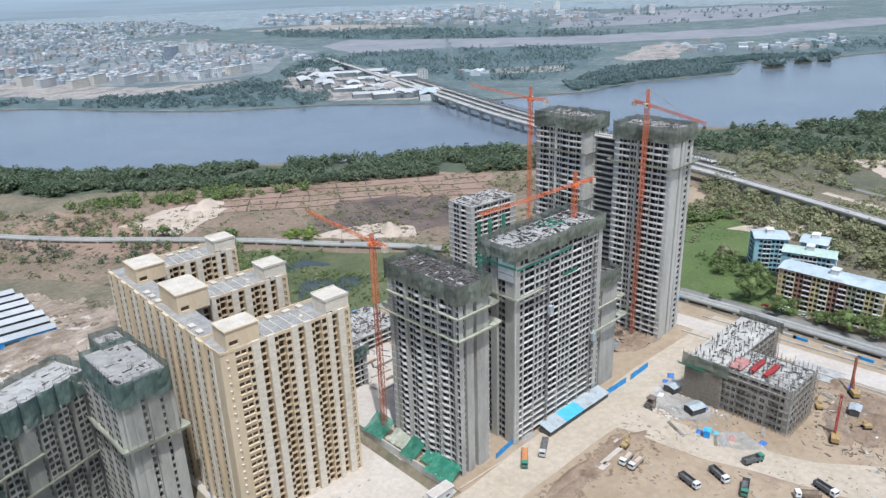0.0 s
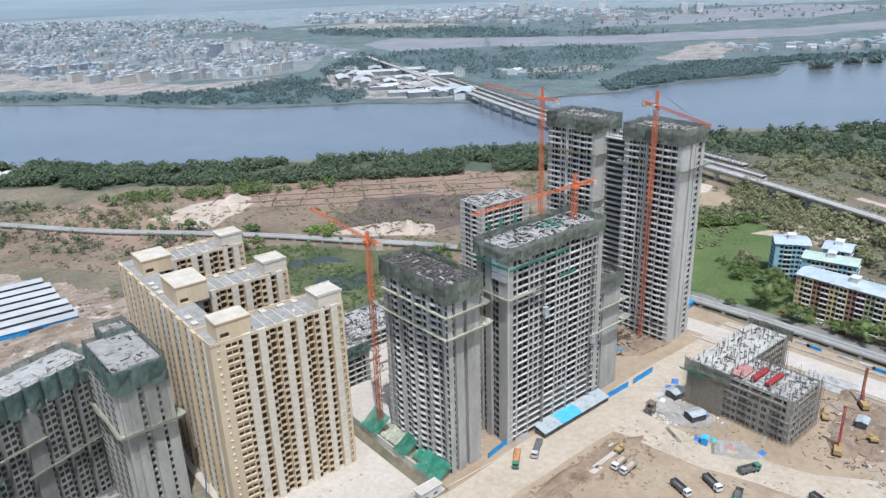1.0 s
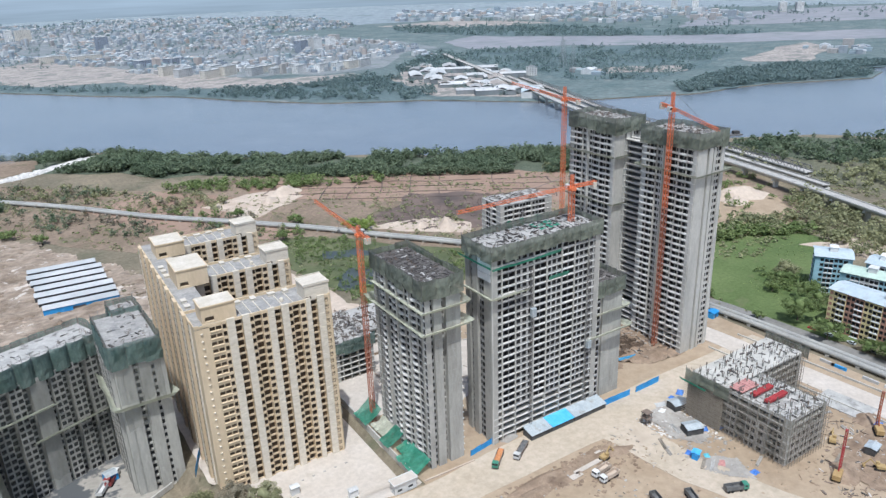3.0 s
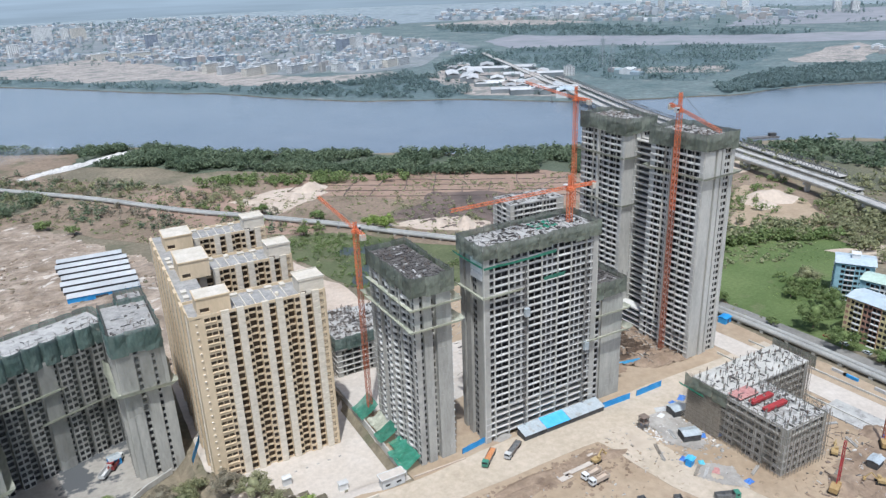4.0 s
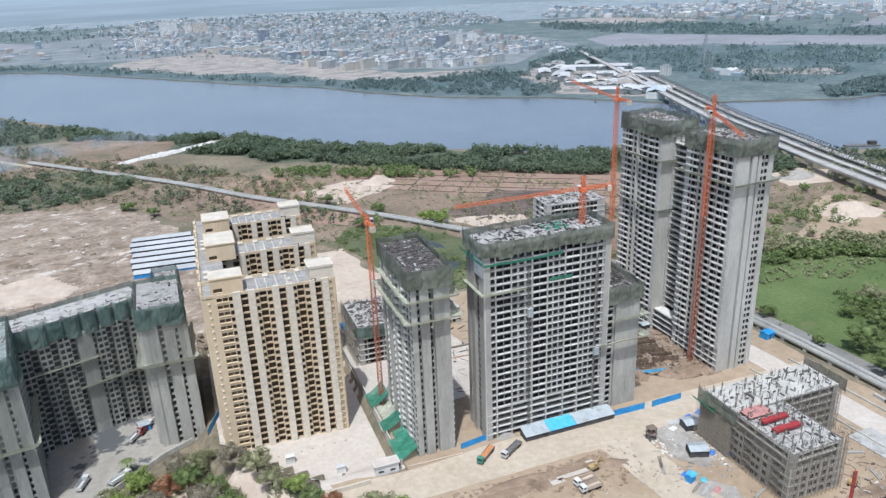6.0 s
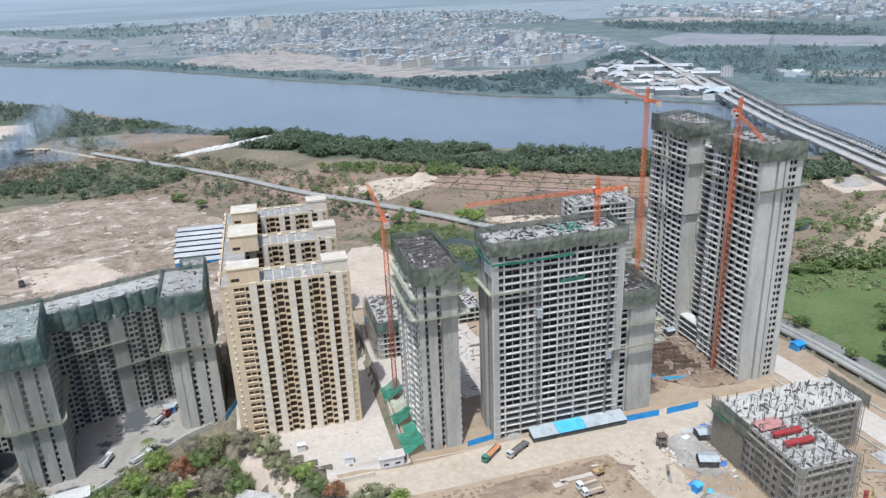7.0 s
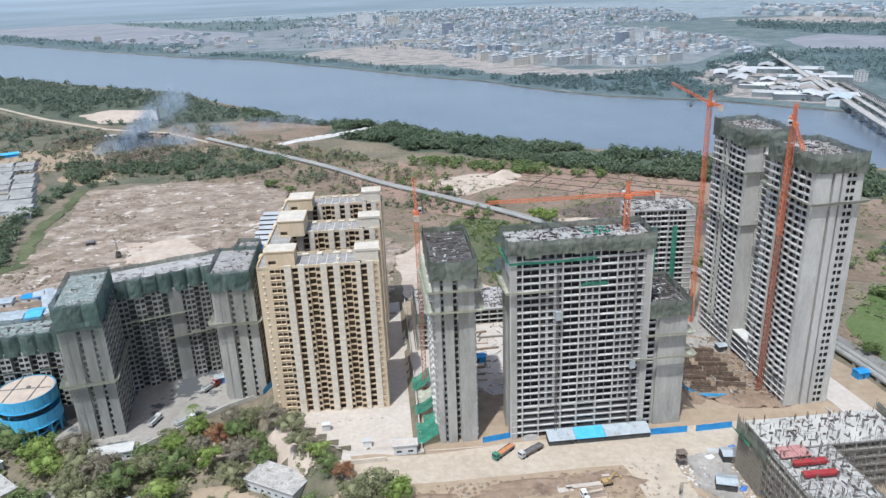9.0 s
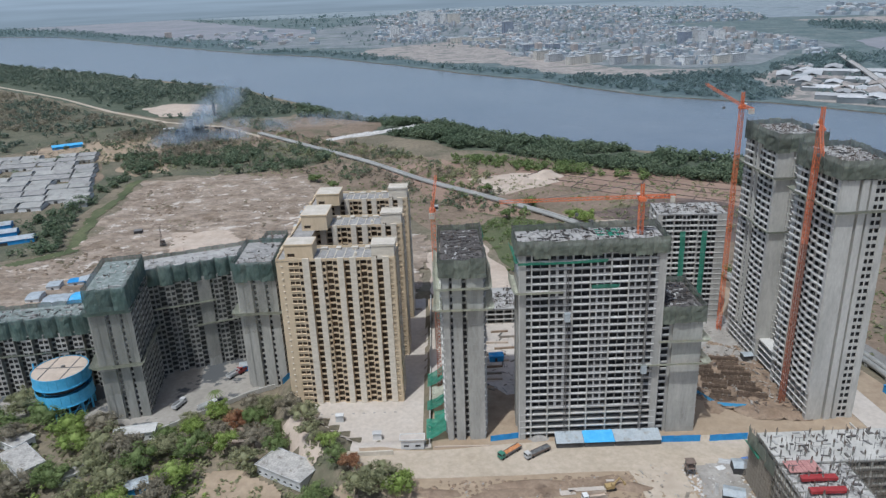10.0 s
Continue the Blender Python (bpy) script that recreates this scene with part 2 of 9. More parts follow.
# Next four: distance haze is mixed into the far bank's base colours.
PLAIN = surface("haze_tint_plain", (0.10, 0.145, 0.148), (0.178, 0.22, 0.218), 0.014, 0.95, fine=0.09, dirt=(0.27, 0.265, 0.25), dirt_scale=0.012, dirt_cut=0.58, bump=0, fine_mix=0.95)
FAR_SAND = surface("haze_tint_bare_land", (0.265, 0.25, 0.24), (0.44, 0.395, 0.355), 0.03, 0.95, fine=0.12, dirt=(0.20, 0.205, 0.19), dirt_scale=0.02, dirt_cut=0.53, bump=0, fine_mix=0.9, dirt_soft=0.06, stretch=(1, 1.6, 1))
HAZE_LAND = surface("haze_tint_built_land", (0.22, 0.265, 0.295), (0.32, 0.365, 0.395), 0.006, 0.95, fine=0.03, dirt=(0.165, 0.21, 0.225), dirt_scale=0.006, dirt_cut=0.5, bump=0, fine_mix=0.9)
FAR_TOWN = surface("haze_tint_town_ground", (0.165, 0.195, 0.21), (0.275, 0.292, 0.30), 0.012, 0.95, fine=0.05, dirt=(0.14, 0.18, 0.165), dirt_scale=0.01, dirt_cut=0.54, bump=0, fine_mix=0.7)
WHITEWASH = surface("whitewash", (0.56, 0.57, 0.57), (0.72, 0.72, 0.70), 0.05, 0.85, fine=0.3, each=0.25, bump=0)
CITY_ROOF = surface("town_roof", (0.38, 0.40, 0.41), (0.56, 0.57, 0.57), 0.02, 0.8, fine=0.1, bump=0)
LEAF = foliage("mangrove_leaf", (0.19, 0.26, 0.10), (0.28, 0.345, 0.15))
LEAF_BRIGHT = foliage("fresh_leaf", (0.27, 0.365, 0.095), (0.38, 0.465, 0.16))
LEAF_DULL = foliage("dusty_leaf", (0.27, 0.285, 0.155), (0.39, 0.39, 0.235))
LEAF_GREY = foliage("dry_twigs", (0.275, 0.25, 0.185), (0.385, 0.35, 0.265))
# Leaf for the middle distance, with a little haze put into its colour.
LEAF_MID = foliage("haze_tint_mid_leaf", (0.135, 0.185, 0.115), (0.215, 0.265, 0.17), 0.34, 0.02)
LEAF_RED = foliage("red_flower", (0.38, 0.19, 0.11), (0.46, 0.31, 0.18))
# These two leaf tones are paled and blued to carry the haze.
LEAF_FAR = foliage("haze_tint_far_leaf", (0.19, 0.265, 0.26), (0.25, 0.325, 0.315), 0.2, 0.01)
LEAF_HAZE = foliage("haze_tint_leaf", (0.155, 0.20, 0.155), (0.23, 0.275, 0.21), 0.24, 0.012)
# Wood floors: shade below crowns put into leaf-like tones, FAR_FLOOR blued for haze.
WOOD_FLOOR = surface("mangrove_floor_shade", (0.08, 0.10, 0.07), (0.13, 0.15, 0.105), 0.05, 0.95, fine=0.4, bump=0.6, reach=0.8, fine_mix=0.9)
SCRUB_FLOOR = surface("thorn_floor_shade", (0.10, 0.11, 0.075), (0.185, 0.175, 0.12), 0.03, 0.95, fine=0.35, dirt=(0.215, 0.18, 0.135), dirt_scale=0.02, dirt_cut=0.58, bump=0.6, reach=0.8, fine_mix=0.9)
FAR_FLOOR = surface("hazed_wood_floor_shade", (0.088, 0.132, 0.14), (0.145, 0.195, 0.20), 0.02, 0.95, fine=0.12, bump=0, fine_mix=0.9)
BARK = surface("bark", (0.10, 0.075, 0.055), (0.17, 0.13, 0.10), 0.8, 0.9)
TYRE = surface("tyre_rubber", (0.02, 0.02, 0.02), (0.035, 0.034, 0.033), 1, 0.85)
POND = surface("marsh_water", (0.05, 0.065, 0.065), (0.075, 0.09, 0.085), 0.05, 0.3, bump=0, spec=0.4)
SCAFF = surface("bamboo_and_tube", (0.20, 0.175, 0.145), (0.33, 0.29, 0.24), 0.8, 0.8, fine=3)
BAMBOO = surface("dusty_bamboo", (0.34, 0.295, 0.235), (0.47, 0.415, 0.34), 0.8, 0.85, fine=3)
TARP_BLUE = surface("blue_tarpaulin", (0.06, 0.16, 0.50), (0.12, 0.28, 0.66), 0.6, 0.6, fine=2)
TARP_TEAL = surface("teal_tarpaulin", (0.10, 0.42, 0.52), (0.18, 0.55, 0.66), 0.6, 0.6, fine=2)
CAR_GLASS = surface("dark_glass", (0.02, 0.025, 0.03), (0.03, 0.035, 0.04), 1, 0.12, bump=0, spec=0.6)


def water_surface():
    m = surface("river_water", (0.145, 0.18, 0.225), (0.18, 0.212, 0.252), 0.004, 0.16, fine=0.02, bump=0, spec=0.5, fine_mix=0.15)
    n, l = m.node_tree.nodes, m.node_tree.links
    g, c, b = n.new("ShaderNodeNewGeometry"), n.new("ShaderNodeTexNoise"), n.new("ShaderNodeBump")
    c.inputs["Scale"].default_value, c.inputs["Detail"].default_value = 0.25, 6
    b.inputs["Strength"].default_value, b.inputs["Distance"].default_value = 0.35, 1.0
    l.new(g.outputs["Position"], c.inputs["Vector"])
    l.new(c.outputs["Fac"], b.inputs["Height"])
    l.new(b.outputs[0], n["Principled BSDF"].inputs["Normal"])
    return m


WATER = water_surface()
# Reddish plain greyed and blued, so its base colour holds the haze.
FAR_RED = surface("haze_tint_red_plain", (0.222, 0.236, 0.262), (0.292, 0.294, 0.315), 0.005, 0.95, fine=0.03, dirt=(0.18, 0.215, 0.22), dirt_scale=0.008, dirt_cut=0.55, bump=0)
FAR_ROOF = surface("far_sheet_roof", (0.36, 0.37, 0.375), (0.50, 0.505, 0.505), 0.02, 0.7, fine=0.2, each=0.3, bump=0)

# ---- mesh helpers ----
class Geo:
    """Collects boxes and faces, with a material slot for each face, into one mesh."""

    def __init__(self):
        self.v, self.f, self.m = [], [], []

    def face(self, pts, m=0):
        k = len(self.v)
        self.v += [tuple(p) for p in pts]
        self.f.append(tuple(range(k, k + len(pts))))
        self.m.append(m)

    def box(self, x0, y0, z0, x1, y1, z1, m=0, skip=""):
        k = len(self.v)
        self.v += [(x, y, z) for z in (z0, z1) for x, y in ((x0, y0), (x1, y0), (x1, y1), (x0, y1))]
        for side, q in (("b", (3, 2, 1, 0)), ("t", (4, 5, 6, 7)), ("f", (0, 1, 5, 4)), ("r", (1, 2, 6, 5)), ("k", (2, 3, 7, 6)), ("l", (3, 0, 4, 7))):
            if side not in skip:
                self.f.append(tuple(k + i for i in q))
                self.m.append(m)

    def beam(self, a, b, w, m=0, h=None):
        """A bar of square section from a to b."""
        a, b = Vector(a), Vector(b)
        d = (b - a).normalized()
        s = d.cross(Vector((0, 0, 1)) if abs(d.z) < 0.95 else Vector((1, 0, 0))).normalized() * (w / 2)
        u = s.cross(d).normalized() * ((h or w) / 2)
        k = len(self.v)
        self.v += [tuple(p + i * s + j * u) for p in (a, b) for i, j in ((-1, -1), (1, -1), (1, 1), (-1, 1))]
        for q in ((0, 1, 2, 3), (7, 6, 5, 4), (4, 5, 1, 0), (5, 6, 2, 1), (6, 7, 3, 2), (7, 4, 0, 3)):
            self.f.append(tuple(k + i for i in q))
            self.m.append(m)

    def tube(self, a, b, r0, r1=None, n=10, m=0, caps=True):
        a, b, r1 = Vector(a), Vector(b), r0 if r1 is None else r1
        d = (b - a).normalized()
        s = d.cross(Vector((0, 0, 1)) if abs(d.z) < 0.95 else Vector((1, 0, 0))).normalized()
        u = s.cross(d)
        k = len(self.v)
        for p, r in ((a, r0), (b, r1)):
            self.v += [tuple(p + r * (math.cos(2 * math.pi * i / n) * s + math.sin(2 * math.pi * i / n) * u)) for i in range(n)]
        for i in range(n):
            j = (i + 1) % n
            self.f.append((k + j, k + i, k + n + i, k + n + j))
            self.m.append(m)
        if caps:
            self.f += [tuple(k + i for i in range(n)), tuple(k + n + i for i in reversed(range(n)))]
            self.m += [m, m]

    def add(self, other, matrix):
        k = len(self.v)
        self.v += [tuple(matrix @ Vector(p)) for p in other.v]
        self.f += [tuple(k + i for i in q) for q in other.f]
        self.m += other.m

    def mesh(self, name, mats):
        me = bpy.data.meshes.new(name)
        me.from_pydata(self.v, [], self.f)
        for m in mats:
            me.materials.append(m)
        me.polygons.foreach_set("material_index", self.m)
        me.update()
        return me


def part(name, geo, mats, parent=None, label="", matrix=None, kind=""):
    """Links a Geo (or a mesh) as one object, under a thing or part where one is given."""
    mats = mats if isinstance(mats, (list, tuple)) else [mats]
    ob = new(name, geo.mesh(name, mats) if isinstance(geo, Geo) else geo)
    if parent:
        ob.parent = parent
    if matrix:
        ob.matrix_basis = matrix
    return tagged(ob, label, kind=kind)


def thing(name, label, category, group="", kind="", matrix=None):
    ob = new(name)
    ob.empty_display_size = 0.5
    if matrix:
        ob.matrix_basis = matrix
    return tagged(ob, label, category, group, kind)


def wobble(pts, step=8.0, amount=2.0, seed=0):
    """A closed outline with its edges divided and shaken."""
    out = []
    for i, a in enumerate(pts):
        b = pts[(i + 1) % len(pts)]
        d = math.hypot(b[0] - a[0], b[1] - a[1])
        n = max(1, int(d / step))
        for k in range(n):
            x, y = a[0] + (b[0] - a[0]) * k / n, a[1] + (b[1] - a[1]) * k / n
            p = Vector((x / (step * 3), y / (step * 3), seed * 7.7))
            out.append((x + amount * noise.noise(p) * 2, y + amount * noise.noise(p + Vector((31.7, 5.1, 0))) * 2))
    return out


def patch(name, pts, z, mat, label, category="ground", step=8.0, amount=2.0, seed=0, rise=0.0):
    """A piece of ground with an uneven outline, lying just over the sheet below; rise heaps it up towards its middle."""
    ring = wobble(pts, step, amount, seed) if amount else list(pts)
    bm = bmesh.new()
    top = bm.faces.new([bm.verts.new((x, y, z)) for x, y in ring])
    if top.normal.z < 0:
        top.normal_flip()
    edges = list(top.edges)
    outer = bmesh.ops.extrude_edge_only(bm, edges=edges)
    for v in (g for g in outer["geom"] if isinstance(g, bmesh.types.BMVert)):
        v.co.z = z - 0.5
    bmesh.ops.triangulate(bm, faces=[top])
    bmesh.ops.recalc_face_normals(bm, faces=bm.faces[:])
    me = bpy.data.meshes.new(name)
    bm.to_mesh(me)
    bm.free()
    me.materials.append(mat)
    return tagged(new(name, me), label, category, kind="structure")


def inside(x, y, poly):
    hit, j = False, len(poly) - 1
    for i in range(len(poly)):
        (xi, yi), (xj, yj) = poly[i], poly[j]
        if (yi > y) != (yj > y) and x < (xj - xi) * (y - yi) / (yj - yi) + xi:
            hit = not hit
        j = i
    return hit


def scatter(poly, count, rng, gap=0.0):
    """Points inside an outline."""
    xs, ys = [p[0] for p in poly], [p[1] for p in poly]
    out = []
    for _ in range(count * 12):
        x, y = rng.uniform(min(xs), max(xs)), rng.uniform(min(ys), max(ys))
        if inside(x, y, poly):
            out.append((x, y))
            if len(out) >= count:
                break
    return out


def tuft_shapes(kinds, leaves, seed, size=(0.22, 0.5)):
    """Some open tufts of single leaf sprays, of unit size, as vertex and triangle arrays."""
    out, rng = [], np.random.RandomState(seed)
    for k in range(kinds):
        d = rng.normal(size=(leaves, 3))
        d /= np.linalg.norm(d, axis=1)[:, None]
        c = d * (rng.uniform(0.35, 1.0, leaves) ** 0.6)[:, None]
        nrm = d * 0.8 + rng.normal(size=(leaves, 3)) * 0.55 + np.array([0, 0, 0.45])
        nrm /= np.linalg.norm(nrm, axis=1)[:, None]
        a = np.cross(nrm, rng.normal(size=(leaves, 3)))
        a /= np.linalg.norm(a, axis=1)[:, None]
        b = np.cross(nrm, a)
        s = rng.uniform(*size, leaves)[:, None]
        v = np.stack([c - a * s, c + b * s * 0.7, c + a * s + nrm * s * 0.25, c - b * s * 0.7], 1).reshape(-1, 3)
        i = np.arange(leaves)[:, None] * 4
        f = np.concatenate([i + np.array([0, 3, 2]), i + np.array([0, 2, 1])])
        out.append((v.astype(np.float32), f.astype(np.int32)))
    return out


def clump_shapes(kinds, level, rough, seed):
    """Some uneven leaf clumps of unit size, as vertex and triangle arrays."""
    out = []
    for k in range(kinds):
        bm = bmesh.new()
        bmesh.ops.create_icosphere(bm, subdivisions=level, radius=1.0)
        for v in bm.verts:
            v.co *= 1 + rough * noise.noise(v.co * 1.9 + Vector((seed + 9.1 * k, 3.3 * k, 0))) * 2
        out.append((np.array([v.co[:] for v in bm.verts], np.float32), np.array([[v.index for v in f.verts] for f in bm.faces], np.int32)))
        bm.free()
    return out


CLUMPS = {1: clump_shapes(7, 1, 0.35, 1), 2: clump_shapes(7, 2, 0.4, 5), 3: tuft_shapes(7, 28, 3, (0.18, 0.4)), 4: tuft_shapes(7, 16, 4, (0.24, 0.5)), 5: tuft_shapes(7, 52, 6, (0.11, 0.27)), 7: tuft_shapes(7, 5, 9, (0.4, 0.75)), 6: tuft_shapes(7, 9, 8, (0.34, 0.62))}


def clump_mesh(name, items, mat, level, rng):
    """One mesh of many leaf clumps; items are rows of x, y, z, width, height."""
    vs, fs, base = [], [], 0
    for x, y, z, w, h in items:
        v, f = CLUMPS[level][rng.randrange(7)]
        a = rng.uniform(0, 6.283)
        c, s = math.cos(a), math.sin(a)
        turned = v @ np.array([[c, s, 0], [-s, c, 0], [0, 0, 1]], np.float32)
        vs.append(turned * np.array([w, w, h], np.float32) + np.array([x, y, z], np.float32))
        fs.append(f + base)
        base += len(v)
    v, f = np.concatenate(vs), np.concatenate(fs)
    me = bpy.data.meshes.new(name)
    me.vertices.add(len(v))
    me.vertices.foreach_set("co", v.ravel())
    me.loops.add(f.size)
    me.loops.foreach_set("vertex_index", f.ravel())
    me.polygons.add(len(f))
    me.polygons.foreach_set("loop_start", np.arange(0, f.size, 3, dtype=np.int32))
    me.materials.append(mat)
    me.update(calc_edges=True)
    return me

# ---- land, river, roads ----
NEAR_BANK = [(-5200, 5200), (-2600, 3050), (-1021, 1930), (-665, 1650), (-380, 1400), (-211, 1265), (-48, 1040), (53, 890), (120, 868), (165, 842), (212, 770), (293, 695), (372, 645), (433, 592), (520, 540),
             (596, 503), (700, 452), (795, 400), (835, 350), (861, 316), (926, 300), (1004, 272), (1400, 130), (2600, -350), (6000, -1500)]
FAR_BANK = [(6000, -500), (2600, 140), (1900, 400), (1692, 480), (1578, 515), (1401, 622), (1291, 668), (1310, 600), (1238, 578), (1083, 648), (924, 668), (878, 686), (733, 757), (684, 815), (622, 880), (569, 922),
            (490, 978), (404, 1085), (332, 1212), (219, 1347), (67, 1549), (-148, 1820), (-360, 1985), (-845, 2490), (-1469, 3170), (-1814, 3349), (-3000, 4150), (-5000, 5600)]


HOLLOW = [(84.5, 268), (84.5, 196), (90, 180), (107, 153), (122, 134), (134, 96), (60, 56), (-240, 56), (-240, 268)]
YARD = [(79, 310), (79, 206), (90, 188), (104, 171), (118, 160), (146.8, 160), (146.8, 310)]
BOX = (-250, 40, 150, 310)


def level(x, y):
    """The ground's height: flat but for a hollow nine metres deep west of the tan block and that block's sunken yard."""
    z = 0.0
    for ring, deep, bank in ((HOLLOW, 9.0, 10.0), (YARD, 3.8, 6.0)):
        if not inside(x, y, ring):
            continue
        near = 1e9
        for i, a in enumerate(ring):
            b = ring[(i + 1) % len(ring)]
            ex, ey = b[0] - a[0], b[1] - a[1]
            if ring is YARD and ex == 0 and a[0] > 140:
                continue
            t = max(0.0, min(1.0, ((x - a[0]) * ex + (y - a[1]) * ey) / (ex * ex + ey * ey)))
            near = min(near, math.hypot(x - a[0] - ex * t, y - a[1] - ey * t))
        t = min(1.0, near / bank)
        z = min(z, -deep * t * t * (3 - 2 * t))
    return z


def land():
    """One ground sheet: the near and the far land, their banks, and the river's bed between them."""
    bm = bmesh.new()
    near = wobble(NEAR_BANK + [(6000, -6000), (-6000, -6000), (-6000, 5200)], 25, 5, 3)
    far = wobble(FAR_BANK + [(-5000, 9000), (9000, 9000), (9000, -500)], 25, 5, 4)
    for slot, ring in enumerate((near, far)):
        verts = [bm.verts.new((x, y, 0)) for x, y in ring]
        edges = [bm.edges.new((a, b)) for a, b in zip(verts, verts[1:] + verts[:1])]
        skirt = bmesh.ops.extrude_edge_only(bm, edges=edges)
        for v in (g for g in skirt["geom"] if isinstance(g, bmesh.types.BMVert)):
            v.co.z = -12
        if slot == 0:
            hole = [bm.verts.new((x, y, 0)) for x, y in ((BOX[0], BOX[1]), (BOX[2], BOX[1]), (BOX[2], BOX[3]), (BOX[0], BOX[3]))]
            edges = edges + [bm.edges.new((a, b)) for a, b in zip(hole, hole[1:] + hole[:1])]
        filled = bmesh.ops.triangle_fill(bm, use_beauty=True, use_dissolve=False, edges=edges)
        for f in filled["geom"]:
            if isinstance(f, bmesh.types.BMFace):
                f.material_index = slot
                if f.normal.z < 0:
                    f.normal_flip()
    bed = bm.faces.new([bm.verts.new(p) for p in ((-9000, -9000, -12), (9000, -9000, -12), (9000, 9000, -12), (-9000, 9000, -12))])
    nx, ny = (BOX[2] - BOX[0]) // 5, (BOX[3] - BOX[1]) // 5
    grid = [[bm.verts.new((BOX[0] + 5 * i, BOX[1] + 5 * j, level(BOX[0] + 5 * i, BOX[1] + 5 * j))) for j in range(ny + 1)] for i in range(nx + 1)]
    for i in range(nx):
        for j in range(ny):
            bm.faces.new((grid[i][j], grid[i + 1][j], grid[i + 1][j + 1], grid[i][j + 1]))
    me = bpy.data.meshes.new("ground")
    bm.to_mesh(me)
    bm.free()
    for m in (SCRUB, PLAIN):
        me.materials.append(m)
    tagged(new("ground", me), "scrubby flat land on both sides of a wide river", "ground", kind="structure")
    g = Geo()
    g.face([(-9000, 400, -1.2), (500, 400, -1.2), (9000, -3500, -1.2), (9000, 9000, -1.2), (-9000, 9000, -1.2)])
    tagged(part("water", g, WATER), "wide grey-blue tidal river with a calm surface", "river", kind="structure")


land()


def relief(name, poly, z, high, mat, label, cell=3.0, rough=0.03, seed=0, category="ground", ragged=2.5):
    """A piece of uneven ground that follows the land below it, with humps up to the given height."""
    ring = wobble(poly, 6, ragged, seed)
    xs, ys = [p[0] for p in ring], [p[1] for p in ring]
    x0, y0 = min(xs), min(ys)
    g, index = Geo(), {}

    def at(i, j):
        if (i, j) not in index:
            x, y = x0 + i * cell, y0 + j * cell
            p = Vector((x * rough, y * rough, seed * 3.1))
            h = 0.55 * noise.noise(p) + 0.3 * noise.noise(p * 2.7) + 0.2 * noise.noise(p * 6.5)
            x += 0.35 * cell * noise.noise(p * 19)
            y += 0.35 * cell * noise.noise(p * 23)
            index[i, j] = len(g.v)
            g.v.append((x, y, level(x, y) + z + high * max(0.0, h + 0.15)))
        return index[i, j]

    for i in range(int((max(xs) - x0) / cell) + 1):
        for j in range(int((max(ys) - y0) / cell) + 1):
            if inside(x0 + (i + 0.5) * cell, y0 + (j + 0.5) * cell, ring):
                g.f.append((at(i, j), at(i + 1, j), at(i + 1, j + 1), at(i, j + 1)))
                g.m.append(0)
    ob = part(name, g, mat)
    ob.data.shade_smooth()
    return tagged(ob, label, category, kind="structure")


patch("ground_brown", [(-300, 560), (-120, 640), (60, 560), (150, 420), (260, 330), (350, 200), (366, 160), (372, 240), (420, 290), (530, 300), (585, 380), (560, 440), (450, 480), (360, 545), (250, 625), (150, 640), (60, 740), (-60, 880), (-200, 880)], 0.10, BROWN,
      "brown dry fields with scattered weeds", step=14, amount=6, seed=1)
patch("ground_paddy", [(225, 615), (345, 560), (445, 500), (490, 440), (430, 392), (400, 388), (360, 430), (300, 490), (225, 560)], 0.16, PADDY, "dry brown paddies divided by low bunds", step=9, amount=4, seed=2)
patch("ground_scorched", [(405, 432), (340, 486), (292, 450), (262, 458), (300, 395), (350, 372), (392, 385)], 0.20, BURNT, "dark burnt mud between the paddies", step=7, amount=5, seed=3)
patch("ground_paddy_west", [(95, 610), (160, 645), (215, 570), (190, 520), (232, 452), (205, 440), (150, 500)], 0.16, PADDY, "dry brown field beside the pipeline", step=9, amount=4, seed=4)
CLEARED = [(-215, 304), (-70, 270), (60, 272), (140, 292), (150, 390), (90, 470), (62, 520), (34, 588), (-40, 604), (-124, 596), (-118, 540), (-118, 482), (-98, 404), (-140, 366), (-215, 338)]
relief("ground_cleared", CLEARED, 0.14, 3.6, QUARRY, "cleared stony earth with pale rubble", 2.2, 0.04, 5, ragged=9)
relief("ground_scraped", [(-50, 436), (-4, 430), (14, 404), (4, 388), (-36, 394)], 0.36, 3.6, SAND, "pale scraped ground behind the netted blocks", 2.2, 0.04, 5)
relief("ditch_grass", [(-146, 368), (-104, 399), (-124, 478), (-127, 536), (-133, 606), (-141, 606), (-136, 534), (-136, 476), (-114, 408), (-150, 378)], 0.2, 0.8, MARSH, "green grassy ditch along the cleared ground", 2.5, 0.06, 9)
patch("ground_rear", [(149, 298), (206, 298), (196, 330), (190, 362), (184, 404), (164, 400), (144, 372)], 0.19, SAND, "pale dusty ground with rubble behind the towers", step=6, amount=4, seed=56)
patch("ground_bare", [(448, 288), (470, 262), (500, 236), (545, 262), (575, 318), (560, 344), (520, 326), (490, 300)], 0.265, DUST, "bare reddish earth round the spoil heap", step=7, amount=4, seed=36)
patch("ground_marsh", [(206, 304), (262, 300), (300, 318), (296, 350), (252, 402), (226, 440), (200, 446), (182, 420), (190, 366), (196, 332)], 0.22, MARSH, "green marsh with reeds behind the towers", step=7, amount=4, seed=6)
patch("ground_meadow", [(364, 138), (362, 190), (372, 232), (412, 268), (462, 258), (505, 238), (500, 205), (450, 182), (425, 160), (396, 128), (378, 122)], 0.22, MEADOW, "bright green grass field", step=7, amount=3, seed=7)
